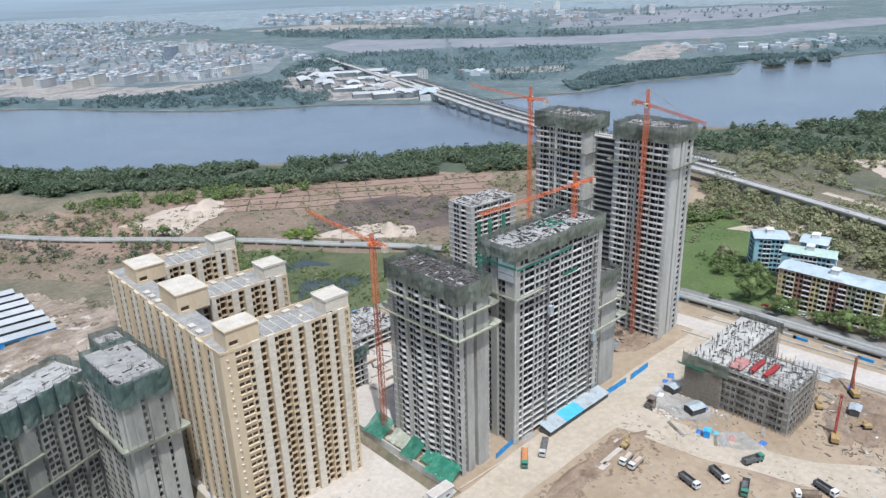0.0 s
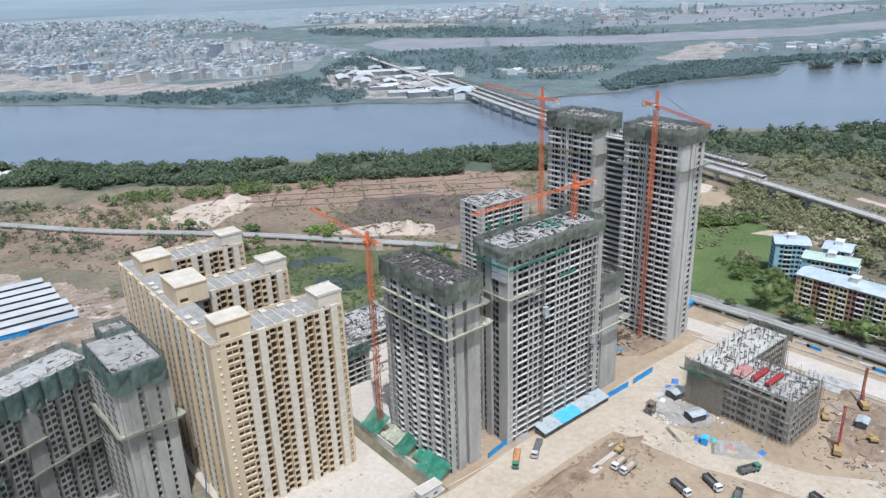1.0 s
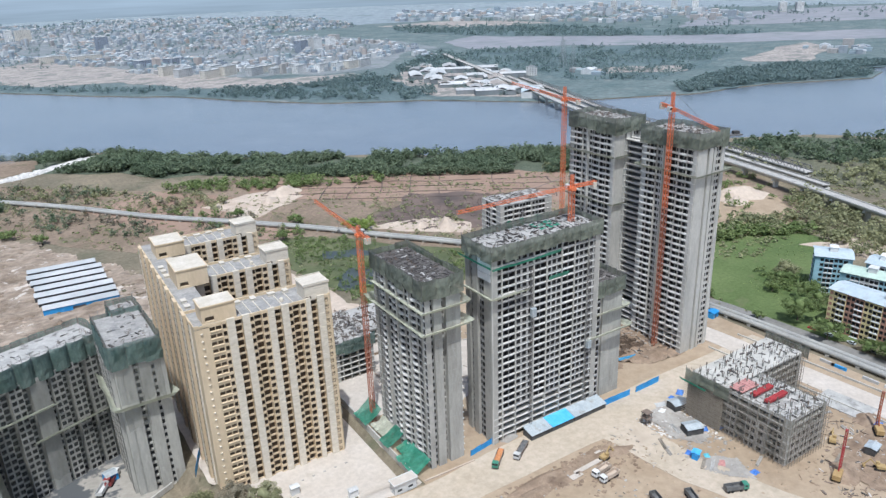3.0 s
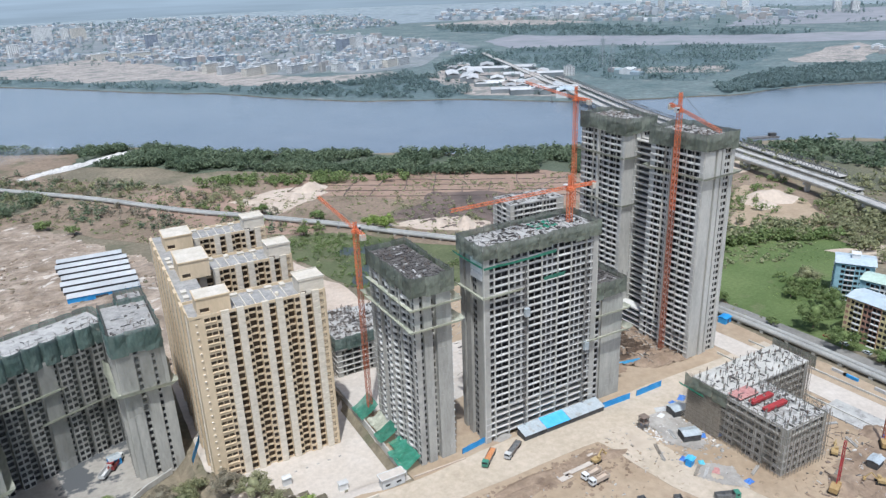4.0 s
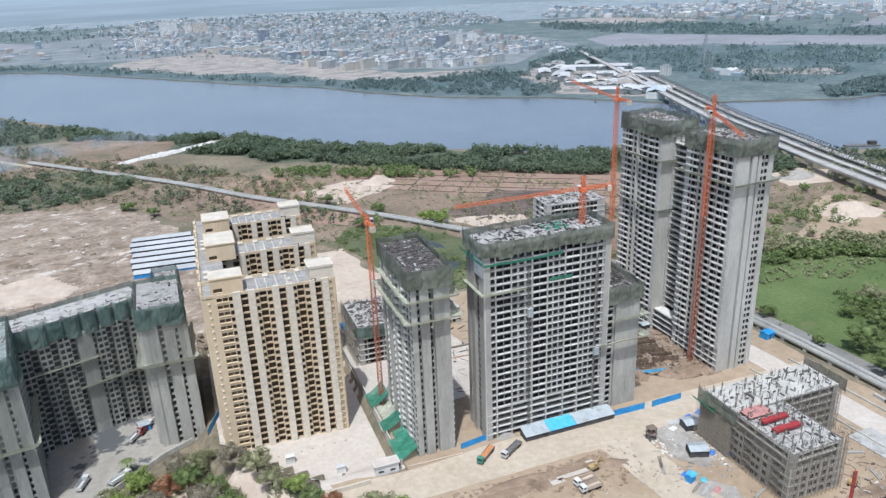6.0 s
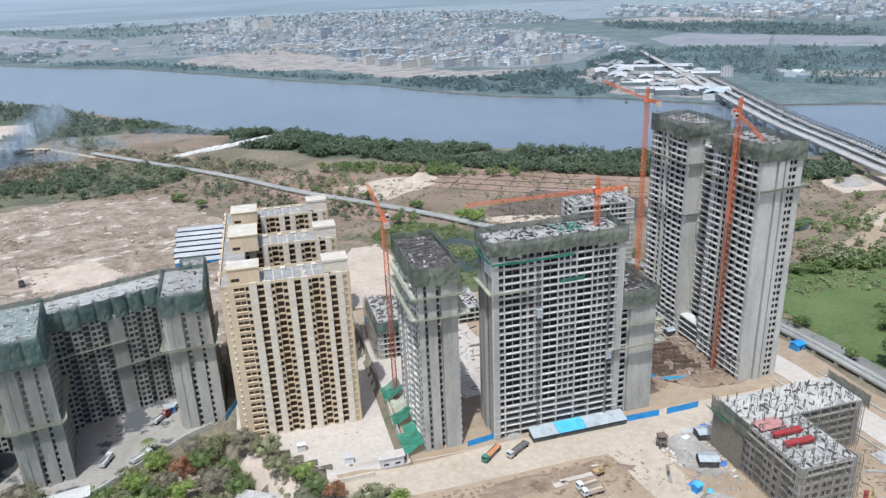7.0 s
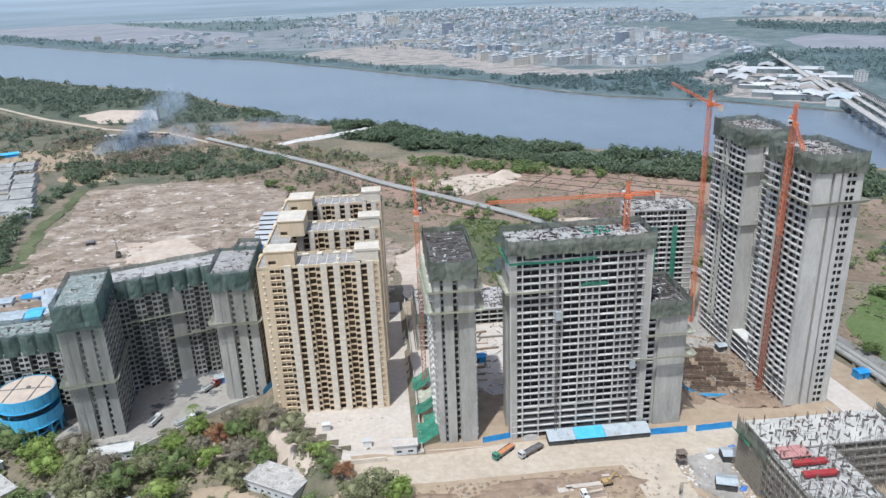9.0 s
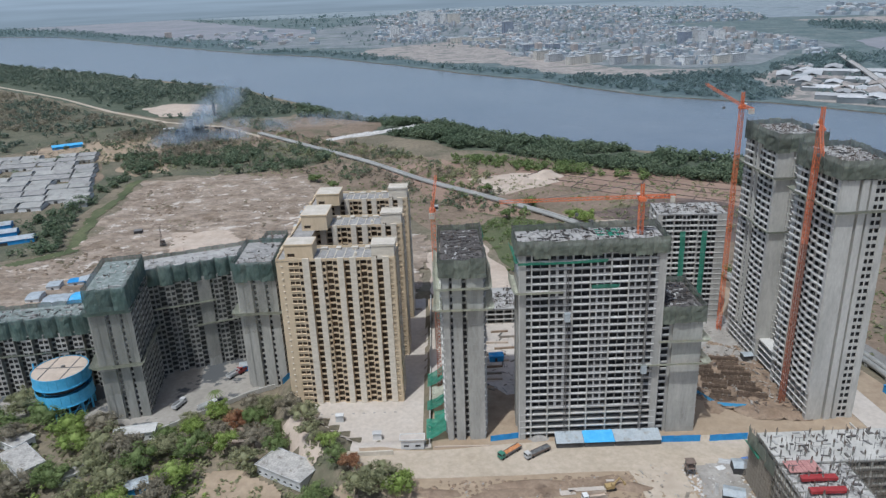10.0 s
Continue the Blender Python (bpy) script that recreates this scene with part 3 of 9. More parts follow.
patch("ground_east", [(395, 290), (470, 262), (520, 240), (560, 260), (600, 330), (612, 400), (560, 380), (470, 330)], 0.24, BROWN, "weedy brown waste ground by the viaduct", step=9, amount=5, seed=8)
patch("ground_site", [(118, 156), (126, 138), (140, 118), (160, 20), (200, -60), (352, -60), (352, 60), (346, 190), (335, 262), (318, 300), (149.5, 300), (149.5, 156)], 0.26, DUST, "dusty construction ground with wheel tracks", step=8, amount=2, seed=9)
relief("yard_tan", [(84, 204), (92, 189), (106, 173), (116, 162), (116, 155.5), (147.6, 155.5), (147.6, 306), (84, 306)], 0.16, 0.0, SLAB, "pale concrete yard round the tan block", 2.5, 0.05, 10, "yard", 0.3)
patch("yard_netted", [(-60, 205), (-20, 196), (4, 196), (26, 186), (40, 196), (60, 216), (74, 222), (74, 262), (-60, 236)], -8.7, YARD_BLOTCHED, "grey concrete yard with dark blotches between netted blocks", "yard", step=6, amount=1, seed=11)
patch("road_main", [(122, 137), (150, 136.5), (345, 136.5), (345, 156), (258, 156.5), (180, 156), (146, 153.5), (110, 155)], 0.38, ROAD, "wide pale dusty site road", "road", step=9, amount=0.7, seed=12)
patch("road_side", [(222, 137), (240, 137), (243, 104), (254, 70), (280, 36), (322, 12), (300, 0), (258, 18), (240, 58), (228, 100)], 0.42, ROAD, "dusty haul road to the truck park", "road", step=6, amount=1.2, seed=13)
patch("road_east", [(326, -120), (342, -120), (340, 60), (335, 160), (326, 262), (314, 262), (322, 160), (325, 60)], 0.46, SLAB, "new concrete road beside the pipeline", "road", step=20, amount=0.4, seed=14)
patch("road_pipeline", [(364, -120), (371, -120), (372, 60), (370, 140), (366, 185), (352, 262), (345, 260), (357, 180), (363, 120)], 0.40, ASPHALT, "narrow grey road behind the pipeline", "road", step=20, amount=0.4, seed=15)
patch("ground_pit", [(272, 215), (262, 182), (284, 166), (304, 166), (303, 190), (306, 225), (300, 236), (284, 232)], 0.34, EARTH, "churned brown foundation pit", step=4, amount=1.5, seed=16)
for k, (pts, seed) in enumerate((([(182, 560), (225, 575), (258, 566), (262, 540), (232, 520), (205, 500), (196, 520)], 17), ([(262, 430), (290, 398), (318, 372), (334, 390), (318, 415), (285, 428)], 18),
                                 ([(22, 758), (50, 770), (85, 788), (118, 812), (146, 826), (140, 836), (112, 826), (80, 804), (46, 786), (20, 768)], 19), ([(-305, 1061), (-271, 1100), (-193, 1072), (-167, 984), (-199, 974), (-248, 976)], 20),
                                 ([(-290, 800), (-200, 820), (-150, 760), (-190, 690), (-260, 700), (-330, 760)], 21), ([(555, 380), (600, 375), (622, 405), (600, 425), (565, 410)], 22), ([(-180, 700), (-140, 690), (-120, 640), (-150, 620), (-180, 650)], 23),
                                 ([(480, 215), (520, 200), (545, 170), (520, 150), (490, 175)], 24), ([(640, 60), (700, 120), (690, 180), (740, 220), (760, 180), (720, 90), (670, 30)], 25))):
    patch("sand_bank", pts, 0.28 + 0.01 * k, BLEACHED if k == 2 else DUST if k in (4, 6) else SAND, "pale sand and spoil heaped on the fields", step=6, amount=3, seed=seed)
patch("road_far_west", [(-760, 1452), (-520, 1232), (-345, 1045), (-222, 930), (-130, 880), (-60, 800), (-64, 796), (-134, 874), (-226, 925), (-350, 1040), (-524, 1228), (-765, 1447)], 0.3, ROAD, "straight pale road through the mangroves", "road", step=30, amount=1, seed=27)
for pts, s in (([(200, 336), (228, 326), (250, 334), (244, 348), (222, 358), (206, 354)], 1), ([(214, 385), (246, 372), (240, 392), (220, 402)], 2), ([(452, 312), (466, 318), (482, 330), (486, 342), (470, 338), (456, 326)], 3)):
    ob = patch("pond", pts, 0.27, POND, "dark still marsh pool", "pond", step=5, amount=3, seed=s + 30)

# far bank: bare shore, town ground, open plain; their tones hold the haze
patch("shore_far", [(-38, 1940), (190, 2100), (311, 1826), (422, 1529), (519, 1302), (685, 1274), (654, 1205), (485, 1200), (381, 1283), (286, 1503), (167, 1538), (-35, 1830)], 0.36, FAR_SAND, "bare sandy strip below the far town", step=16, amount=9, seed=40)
patch("town_ground", [(-420, 2090), (-180, 2090), (90, 1920), (330, 1590), (480, 1385), (650, 1285), (760, 1310), (880, 1480), (1060, 1560), (1100, 1900), (950, 2400), (980, 3100), (500, 3900), (-100, 3900), (-300, 3000)], 0.3, FAR_TOWN, "ground of the dense far town, greyed by a haze tint", step=40, amount=25, seed=41)
patch("plain_red", [(1146, 1682), (1315, 1790), (1450, 1560), (1664, 1290), (2100, 1000), (2700, 800), (2600, 640), (1900, 860), (1496, 1135), (1247, 1377), (1083, 1461)], 0.34, FAR_RED, "wide reddish open plain far beyond the river, tinted blue-grey for haze", step=30, amount=14, seed=42)
patch("plain_upstream", [(-3000, 5400), (-1394, 4500), (-631, 3300), (-300, 2900), (-363, 2435), (-726, 2646), (-1542, 3536), (-2900, 4700)], 0.34, FAR_RED, "open reddish plain upstream of the far town, greyed for haze", step=40, amount=20, seed=47)
patch("plain_east", [(1900, 1500), (2500, 1150), (3300, 1100), (3300, 1500), (2400, 1900)], 0.34, FAR_RED, "reddish fields far beyond the dumping ground, greyed for haze", step=50, amount=25, seed=48)
patch("plain_distant", [(-4000, 6500), (-1600, 4700), (-700, 4000), (500, 3950), (1000, 3150), (1300, 2620), (1900, 2520), (2600, 2300), (3300, 1600), (4300, 1000), (4400, 6000)], 0.32, HAZE_LAND, "built-up land towards the horizon, grey-blue from painted haze", step=60, amount=40, seed=49)
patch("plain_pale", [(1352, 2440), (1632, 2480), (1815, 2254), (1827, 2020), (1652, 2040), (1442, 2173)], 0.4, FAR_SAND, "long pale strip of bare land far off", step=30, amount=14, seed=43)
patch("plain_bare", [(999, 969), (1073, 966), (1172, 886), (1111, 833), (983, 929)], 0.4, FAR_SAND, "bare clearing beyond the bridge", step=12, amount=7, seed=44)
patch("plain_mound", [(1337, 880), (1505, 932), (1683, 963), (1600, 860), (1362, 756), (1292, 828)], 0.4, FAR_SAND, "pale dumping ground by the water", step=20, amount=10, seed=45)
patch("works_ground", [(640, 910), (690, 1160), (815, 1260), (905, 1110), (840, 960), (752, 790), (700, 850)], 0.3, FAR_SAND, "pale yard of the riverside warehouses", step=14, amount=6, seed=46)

# low bunds between the paddies
def bunds():
    g, rng = Geo(), random.Random(4)
    field = [(235, 612), (345, 556), (442, 500), (484, 440), (430, 396), (360, 436), (300, 490), (230, 556)]
    ux, uy = 0.83, -0.56
    for k in range(-9, 10):
        prev = None
        for s in range(-200, 210, 12):
            x, y = 350 + ux * s - uy * k * 17 + 6 * noise.noise(Vector((k, s * 0.02, 0))), 505 + uy * s + ux * k * 17 + 6 * noise.noise(Vector((k, s * 0.02, 5)))
            p = (x, y, 0.25) if inside(x, y, field) else None
            if p and prev and rng.random() < 0.93:
                g.beam(prev, p, 1.1, 0, 0.5)
            prev = p
    for k in range(-8, 9):
        prev = None
        for s in range(-150, 160, 10):
            x, y = 350 - uy * s + ux * k * 25 + 6 * noise.noise(Vector((k, s * 0.02, 9))), 505 + ux * s + uy * k * 25 + 6 * noise.noise(Vector((k, s * 0.02, 13)))
            p = (x, y, 0.25) if inside(x, y, field) else None
            if p and prev and rng.random() < 0.85:
                g.beam(prev, p, 1.0, 0, 0.5)
            prev = p
    tagged(part("bunds", g, BURNT), "low grassy earth bunds between dry paddies", "field bank", kind="stuff")


bunds()


# heaps: sand, spoil, rubble
def heap(x, y, rx, ry, h, mat, label, turn=0.0, seed=0, n=18):
    g = Geo()
    rings = 6
    for j in range(rings + 1):
        r = j / rings
        for i in range(n):
            a = 2 * math.pi * i / n
            p = 1 + 0.35 * noise.noise(Vector((math.cos(a) * 1.6, math.sin(a) * 1.6, seed + j * 0.25)))
            z = h * (math.cos(r * math.pi) * 0.5 + 0.5) * (1 + 0.4 * noise.noise(Vector((math.cos(a) * r * 3, math.sin(a) * r * 3, seed * 1.7)))) - (0.4 if j == rings else 0)
            g.v.append((rx * r * p * math.cos(a), ry * r * p * math.sin(a), z))
    for j in range(rings):
        for i in range(n):
            k = (i + 1) % n
            g.f.append((j * n + i, (j + 1) * n + i, (j + 1) * n + k, j * n + k))
            g.m.append(0)
    ob = part("earth_mound", g, mat, matrix=pose(x, y, 0.25, 0, 0, turn))
    for q in ob.data.polygons:
        q.use_smooth = True
    return tagged(ob, label, "spoil heap")


for row in ((252, 556, 20, 9, 7, SAND, 20), (232, 540, 14, 8, 4, SAND, 50), (316, 394, 15, 8, 7, SAND, 60), (300, 404, 10, 6, 4, SAND, 30), (585, 400, 24, 12, 5, RUBBLE, 10), (543, 308, 27, 17, 8, SAND, -25), (528, 300, 14, 9, 4, SAND, 20), (50, 775, 13, 3, 1.6, BLEACHED, 30), (84, 796, 15, 3, 2.0, BLEACHED, 36), (115, 818, 14, 3, 2.0, BLEACHED, 34),
            (-235, 1030, 50, 22, 4, SAND, 15), (218, 128, 12, 3.5, 1.5, EARTH, -10), (184, 131, 16, 3.0, 1.4, EARTH, 2), (290, 170, 11, 6, 2.5, EARTH, 10), (268, 176, 7, 4, 2.0, EARTH, 80), (306, 118, 7, 5, 3.0, SAND, 0),
            (278, 70, 9, 6, 2.2, EARTH, 30), (300, 60, 10, 5, 2, EARTH, 70), (318, 84, 7, 5, 1.8, EARTH, 0), (250, 168, 4, 2.5, 2.2, EARTH, 0), 
            (286, 224, 9, 5, 2.0, RUBBLE, 30), (176, 126, 14, 4, 1.2, EARTH, 5), (150, 128, 12, 3, 1.2, EARTH, -4), (192, 158.5, 5, 2.5, 1.6, RUBBLE, 5), (-90, 420, 26, 10, 2.4, QUARRY, 30), (-20, 480, 30, 9, 2.5, QUARRY, 10), (20, 420, 24, 8, 2.5, QUARRY, -20)):
    heap(row[0], row[1], row[2], row[3], row[4], row[5], {SAND: "heap of pale sand on open ground", BLEACHED: "long heap of bleached white spoil by the creek", RUBBLE: "heap of pale grey rubble", EARTH: "heap of dug brown earth", QUARRY: "low mound of stony earth"}[row[5]], row[6], seed=row[0] * 0.13)

for pts, mat, k in (([(44, 184), (60, 192), (70, 196), (80, 182), (94, 184), (108, 156), (100, 150), (84, 168), (66, 178), (52, 178)], SAND, 1), ([(48, 206), (56, 198), (70, 198), (76, 192), (64, 186), (50, 196)], DUST, 2),
                    ([(-14, 200), (4, 196), (8, 186), (-6, 184), (-18, 190)], DUST, 3), ([(96, 140), (120, 138), (124, 124), (100, 118), (84, 128)], DUST, 4), ([(20, 150), (44, 158), (50, 146), (30, 138)], DUST, 5)):
    relief("slope_dirt", pts, 0.12, 0.3, mat, "bare sandy dirt on the overgrown slope", 1.3, 0.1, k)
relief("field_scraped", [(-62, 897), (-19, 926), (88, 852), (68, 780), (-12, 786)], 0.3, 0.8, BROWN, "scraped brown field behind the smoke", 4, 0.03, 6)

EARTH_BANK = [(56, 157), (72, 156), (84, 149), (92, 143), (90, 132), (58, 134)]
relief("earth_bank", EARTH_BANK, 0.15, 2.2, DUST, "scraped sandy earth bank below the old house", 1.3, 0.07, 7)

# ---- towers: cells, facades, nets ----
RNG = random.Random(7)


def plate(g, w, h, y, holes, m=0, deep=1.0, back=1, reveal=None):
    """A wall w wide and h high with openings (x0, z0, x1, z1) side by side, each with its reveal and a back coloured
    dark for the room's shade.
    """
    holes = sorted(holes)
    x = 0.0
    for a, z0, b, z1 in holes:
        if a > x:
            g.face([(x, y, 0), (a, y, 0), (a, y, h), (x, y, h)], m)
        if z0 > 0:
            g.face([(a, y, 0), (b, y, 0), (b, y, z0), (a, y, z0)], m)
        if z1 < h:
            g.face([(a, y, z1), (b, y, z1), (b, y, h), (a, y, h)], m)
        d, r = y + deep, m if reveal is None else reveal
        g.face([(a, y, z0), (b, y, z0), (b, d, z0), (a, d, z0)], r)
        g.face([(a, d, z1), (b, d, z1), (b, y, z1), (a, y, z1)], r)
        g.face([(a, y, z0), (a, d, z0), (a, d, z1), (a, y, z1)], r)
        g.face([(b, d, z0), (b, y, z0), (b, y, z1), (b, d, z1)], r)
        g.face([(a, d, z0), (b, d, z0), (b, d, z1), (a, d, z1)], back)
        x = b
    if x < w:
        g.face([(x, y, 0), (w, y, 0), (w, y, h), (x, y, h)], m)


def cell(kind, w, h, off, lip, pierced=0):
    """One bay of one storey. S, C: plain wall; Q: plain wall with a small ledge; W, V, X: one, two, three openings; B: open balcony; P: deep slot with parapets;
    K: two small openings with shelves; O: open frame storey; Z: folded balcony; J: narrow window."""
    g, y = Geo(), -off
    t = min(h, 2.75)
    for a, b in ((0, 1), (w, -1)):
        a += 0.004 * b
        q = [(a, y, 0), (a, y, h), (a, 2.5, h), (a, 2.5, 0)]
        g.face(q if b < 0 else q[::-1], 3 if kind == "C" else 0)
    if kind == "S":
        g.face([(0, y, 0), (w, y, 0), (w, y, h), (0, y, h)], 0)
    elif kind == "L":
        g.face([(0, y, 0), (w, y, 0), (w, y, h), (0, y, h)], 4)
        g.box(0.05, y - 0.02, -0.04, w - 0.05, y + 0.02, 0.04, 0, "k")
    elif kind == "Q":
        g.face([(0, y, 0), (w, y, 0), (w, y, h), (0, y, h)], 0)
        g.box(w * 0.25, y - 0.5, 0.5, w * 0.75, y, 0.85, 3, "k")
    elif kind == "C":
        g.face([(0, y, 0), (w, y, 0), (w, y, h), (0, y, h)], 3)
        g.box(0.12, y - 0.07, 0.25, w - 0.12, y + 0.02, h - 0.3, 3, "k")
    elif kind in "WVXJ":
        n = {"W": 1, "V": 2, "X": 3, "J": 1}[kind]
        ww = min(1.9, w / n * 0.72) if kind != "J" else w * 0.74
        mid = [(i + 0.5) * w / n for i in range(n)]
        # Reveals here, in B and in Z take the dark tone: shade by colour.
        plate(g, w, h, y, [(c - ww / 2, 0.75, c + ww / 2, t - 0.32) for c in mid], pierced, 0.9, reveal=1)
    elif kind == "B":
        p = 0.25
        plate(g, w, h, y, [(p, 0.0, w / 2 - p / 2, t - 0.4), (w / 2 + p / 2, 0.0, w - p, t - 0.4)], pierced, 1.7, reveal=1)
        g.box(p, y + 0.02, 0.0, w - p, y + 0.12, 0.55, 2, "kb")
    elif kind == "O":
        plate(g, w, h, y, [(0.3, 0.0, w - 0.3, t - 0.5)], 0, 2.2)
    elif kind == "P":
        d = 1.5
        # Slot back is nearly all dark tone, its shade put into the colour.
        plate(g, w, h, d, [(0.1, 0.1, w - 0.1, t - 0.2)], 0, 0.5)
        g.box(0, y + 0.75, 0.0, w, y + 0.9, 0.7, 0, "b")
        g.box(0, y + 0.75, -0.12, w, d, 0.04, 0, "k")
    elif kind == "K":
        c = w / 2
        plate(g, w, h, y, [(0.15, 0.7, c - 0.12, t - 0.5), (c + 0.12, 0.7, w - 0.15, t - 0.5)], 0, 0.6)
        for a, b in ((0.1, c - 0.08), (c + 0.08, w - 0.1)):
            g.box(a, y - 0.32, 0.42, b, y, 0.66, 0, "k")
    elif kind == "Z":
        plate(g, w, h, y + 0.5, [(0.15, 0.4, w * 0.56, t - 0.25), (w * 0.62, 0.8, w - 0.2, t - 0.4)], pierced, 1.5, reveal=1)
        k = len(g.v)
        for z in (0.0, 0.65):
            g.v += [(0, y - 0.2, z), (w * 0.5, y - 0.75, z), (w, y - 0.2, z), (w, y + 0.5, z), (0, y + 0.5, z)]
        for q in ((0, 1, 6, 5), (1, 2, 7, 6), (2, 3, 8, 7), (4, 0, 5, 9), (5, 6, 7, 8, 9), (4, 3, 2, 1, 0)):
            g.f.append(tuple(k + i for i in q))
            g.m.append(2)
    if lip:
        g.box(0, y - lip, -0.12, w, y + 0.05, 0.14, 2, "k")
    return g


class Tower:
    """A tall building in its own frame: bays and storeys as pieces, the rest of them joined."""

    def __init__(self, name, label, category, matrix, mats, limit=280, pierced=3):
        self.root = thing(name, label, category, matrix=matrix)
        self.mats, self.limit, self.bulk, self.kinds, self.cells, self.pierced = mats, limit, Geo(), {}, [], pierced

    def facade(self, x, y, angle, z0, floors, fh, bays, lip=0.0, pieces=True):
        """bays: (kind, width, offset); from the left end as seen from outside, whose foot is (x, y)."""
        base = Matrix.Translation((x, y, z0)) @ Matrix.Rotation(radians(angle), 4, "Z")
        s = 0.0
        for kind, w, off in bays:
            key = (kind, round(w, 2), fh, off, lip)
            if key not in self.kinds:
                self.kinds[key] = cell(kind, w, fh, off, lip, self.pierced)
            for i in range(floors):
                m = base @ Matrix.Translation((s, 0, i * fh))
                if pieces and kind not in "SCLQ" and len(self.cells) < self.limit:
                    self.cells.append((key, m))
                else:
                    self.bulk.add(self.kinds[key], m)
            s += w

    def core(self, x0, y0, x1, y1, z0, z1, inset=2.45):
        # Inner block in the dark tone, so that openings look unlit.
        self.bulk.box(x0 + inset, y0 + inset, z0, x1 - inset, y1 - inset, z1, 1)

    def finish(self, bulk_name="wall"):
        part(bulk_name, self.bulk, self.mats, self.root, kind="stuff")
        made = {}
        for key, m in self.cells:
            if key not in made:
                made[key] = self.kinds[key].mesh("bay", self.mats)
            part("balcony" if key[0] in "BPZKO" else "window", made[key], None, self.root, matrix=m)
        return self.root


def net_skirt(parent, rect, z0, z1, mat, out=0.9, step=1.1, seed=0, name="net_panel", sides="frkl", wide=6.0, bulge=0.25):
    """Shade cloth hung on a scaffold round the top of a block, in panels that sag between their poles."""
    x0, y0, x1, y1 = rect[0] - out, rect[1] - out, rect[2] + out, rect[3] + out
    rng = random.Random(seed)
    for side, a, b, n in (("f", (x0, y0), (x1, y0), (0, -1)), ("r", (x1, y0), (x1, y1), (1, 0)), ("k", (x1, y1), (x0, y1), (0, 1)), ("l", (x0, y1), (x0, y0), (-1, 0))):
        if side not in sides:
            continue
        d = math.hypot(b[0] - a[0], b[1] - a[1])
        count = max(1, round(d / wide))
        for q in range(count):
            g = Geo()
            cols, rows = max(3, int(d / count / step)), 5
            low, high, lean = rng.uniform(-1.1, 0.5), rng.uniform(-0.3, 0.5), rng.uniform(-0.1, 0.35)
            for j in range(rows + 1):
                for i in range(cols + 1):
                    u = i / cols
                    f = (q + 0.004 + u * 0.992) / count
                    x, y = a[0] + (b[0] - a[0]) * f, a[1] + (b[1] - a[1]) * f
                    sag = math.sin(u * math.pi)
                    z = z0 + low - sag * -0.25 + (z1 + high - sag * 0.5 - z0 - low) * j / rows
                    p = noise.noise(Vector((x * 0.45 + seed, y * 0.45, z * 0.4))) * 0.5 + lean * (1 - j / rows) + bulge * sag ** 0.5
                    if q == 0 and i == 0 or q == count - 1 and i == cols:
                        p = 0.0
                    g.v.append((x + n[0] * p, y + n[1] * p, z))
            for j in range(rows):
                for i in range(cols):
                    k = j * (cols + 1) + i
                    g.f.append((k, k + 1, k + cols + 2, k + cols + 1))
                    g.m.append(0)
            part(name, g, mat, parent, "sagging dusty green shade net" if q == 0 and side == "f" else "")
        poles = Geo()
        for i in range(count * 2 + 1):
            f = i / count / 2
            x, y = a[0] + (b[0] - a[0]) * f - n[0] * 0.3, a[1] + (b[1] - a[1]) * f - n[1] * 0.3
            poles.beam((x, y, z0 - 0.5), (x, y, z1 + RNG.uniform(0.4, 1.6)), 0.12)
        for z in (z0 + 0.4, (z0 + z1) / 2, z1 - 0.3):
            poles.beam((a[0] - n[0] * 0.35, a[1] - n[1] * 0.35, z), (b[0] - n[0] * 0.35, b[1] - n[1] * 0.35, z), 0.1)
        part("scaffold_rail", poles, STEEL, parent, kind="stuff")


def drape(parent, x0, x1, y, z0, z1, seed, mat=None):
    """Loose cloth hanging in front of a wall, from a brim down, with a ragged foot."""
    g = Geo()
    cols, rows = max(3, int((x1 - x0) / 0.9)), 12
    for j in range(rows + 1):
        for i in range(cols + 1):
            x = x0 + (x1 - x0) * i / cols
            r = j / rows
            p = 0.55 * noise.noise(Vector((x * 0.5, seed, r * 1.5))) + 0.2 * noise.noise(Vector((x * 1.6, seed, r * 4)))
            foot = 3.0 * noise.noise(Vector((x * 0.35, seed + 4.0, 0)))
            g.v.append((x + 0.5 * noise.noise(Vector((x, r * 3, seed))), y - 0.5 - 0.5 * r + p, z1 + (z0 + foot - z1) * r))
    for j in range(rows):
        for i in range(cols):
            k = j * (cols + 1) + i
            g.f.append((k, k + cols + 1, k + cols + 2, k + 1))
            g.m.append(0)
    part("hanging_net", g, mat or DRAPE, parent, "thin grey net hanging loose over the wall")


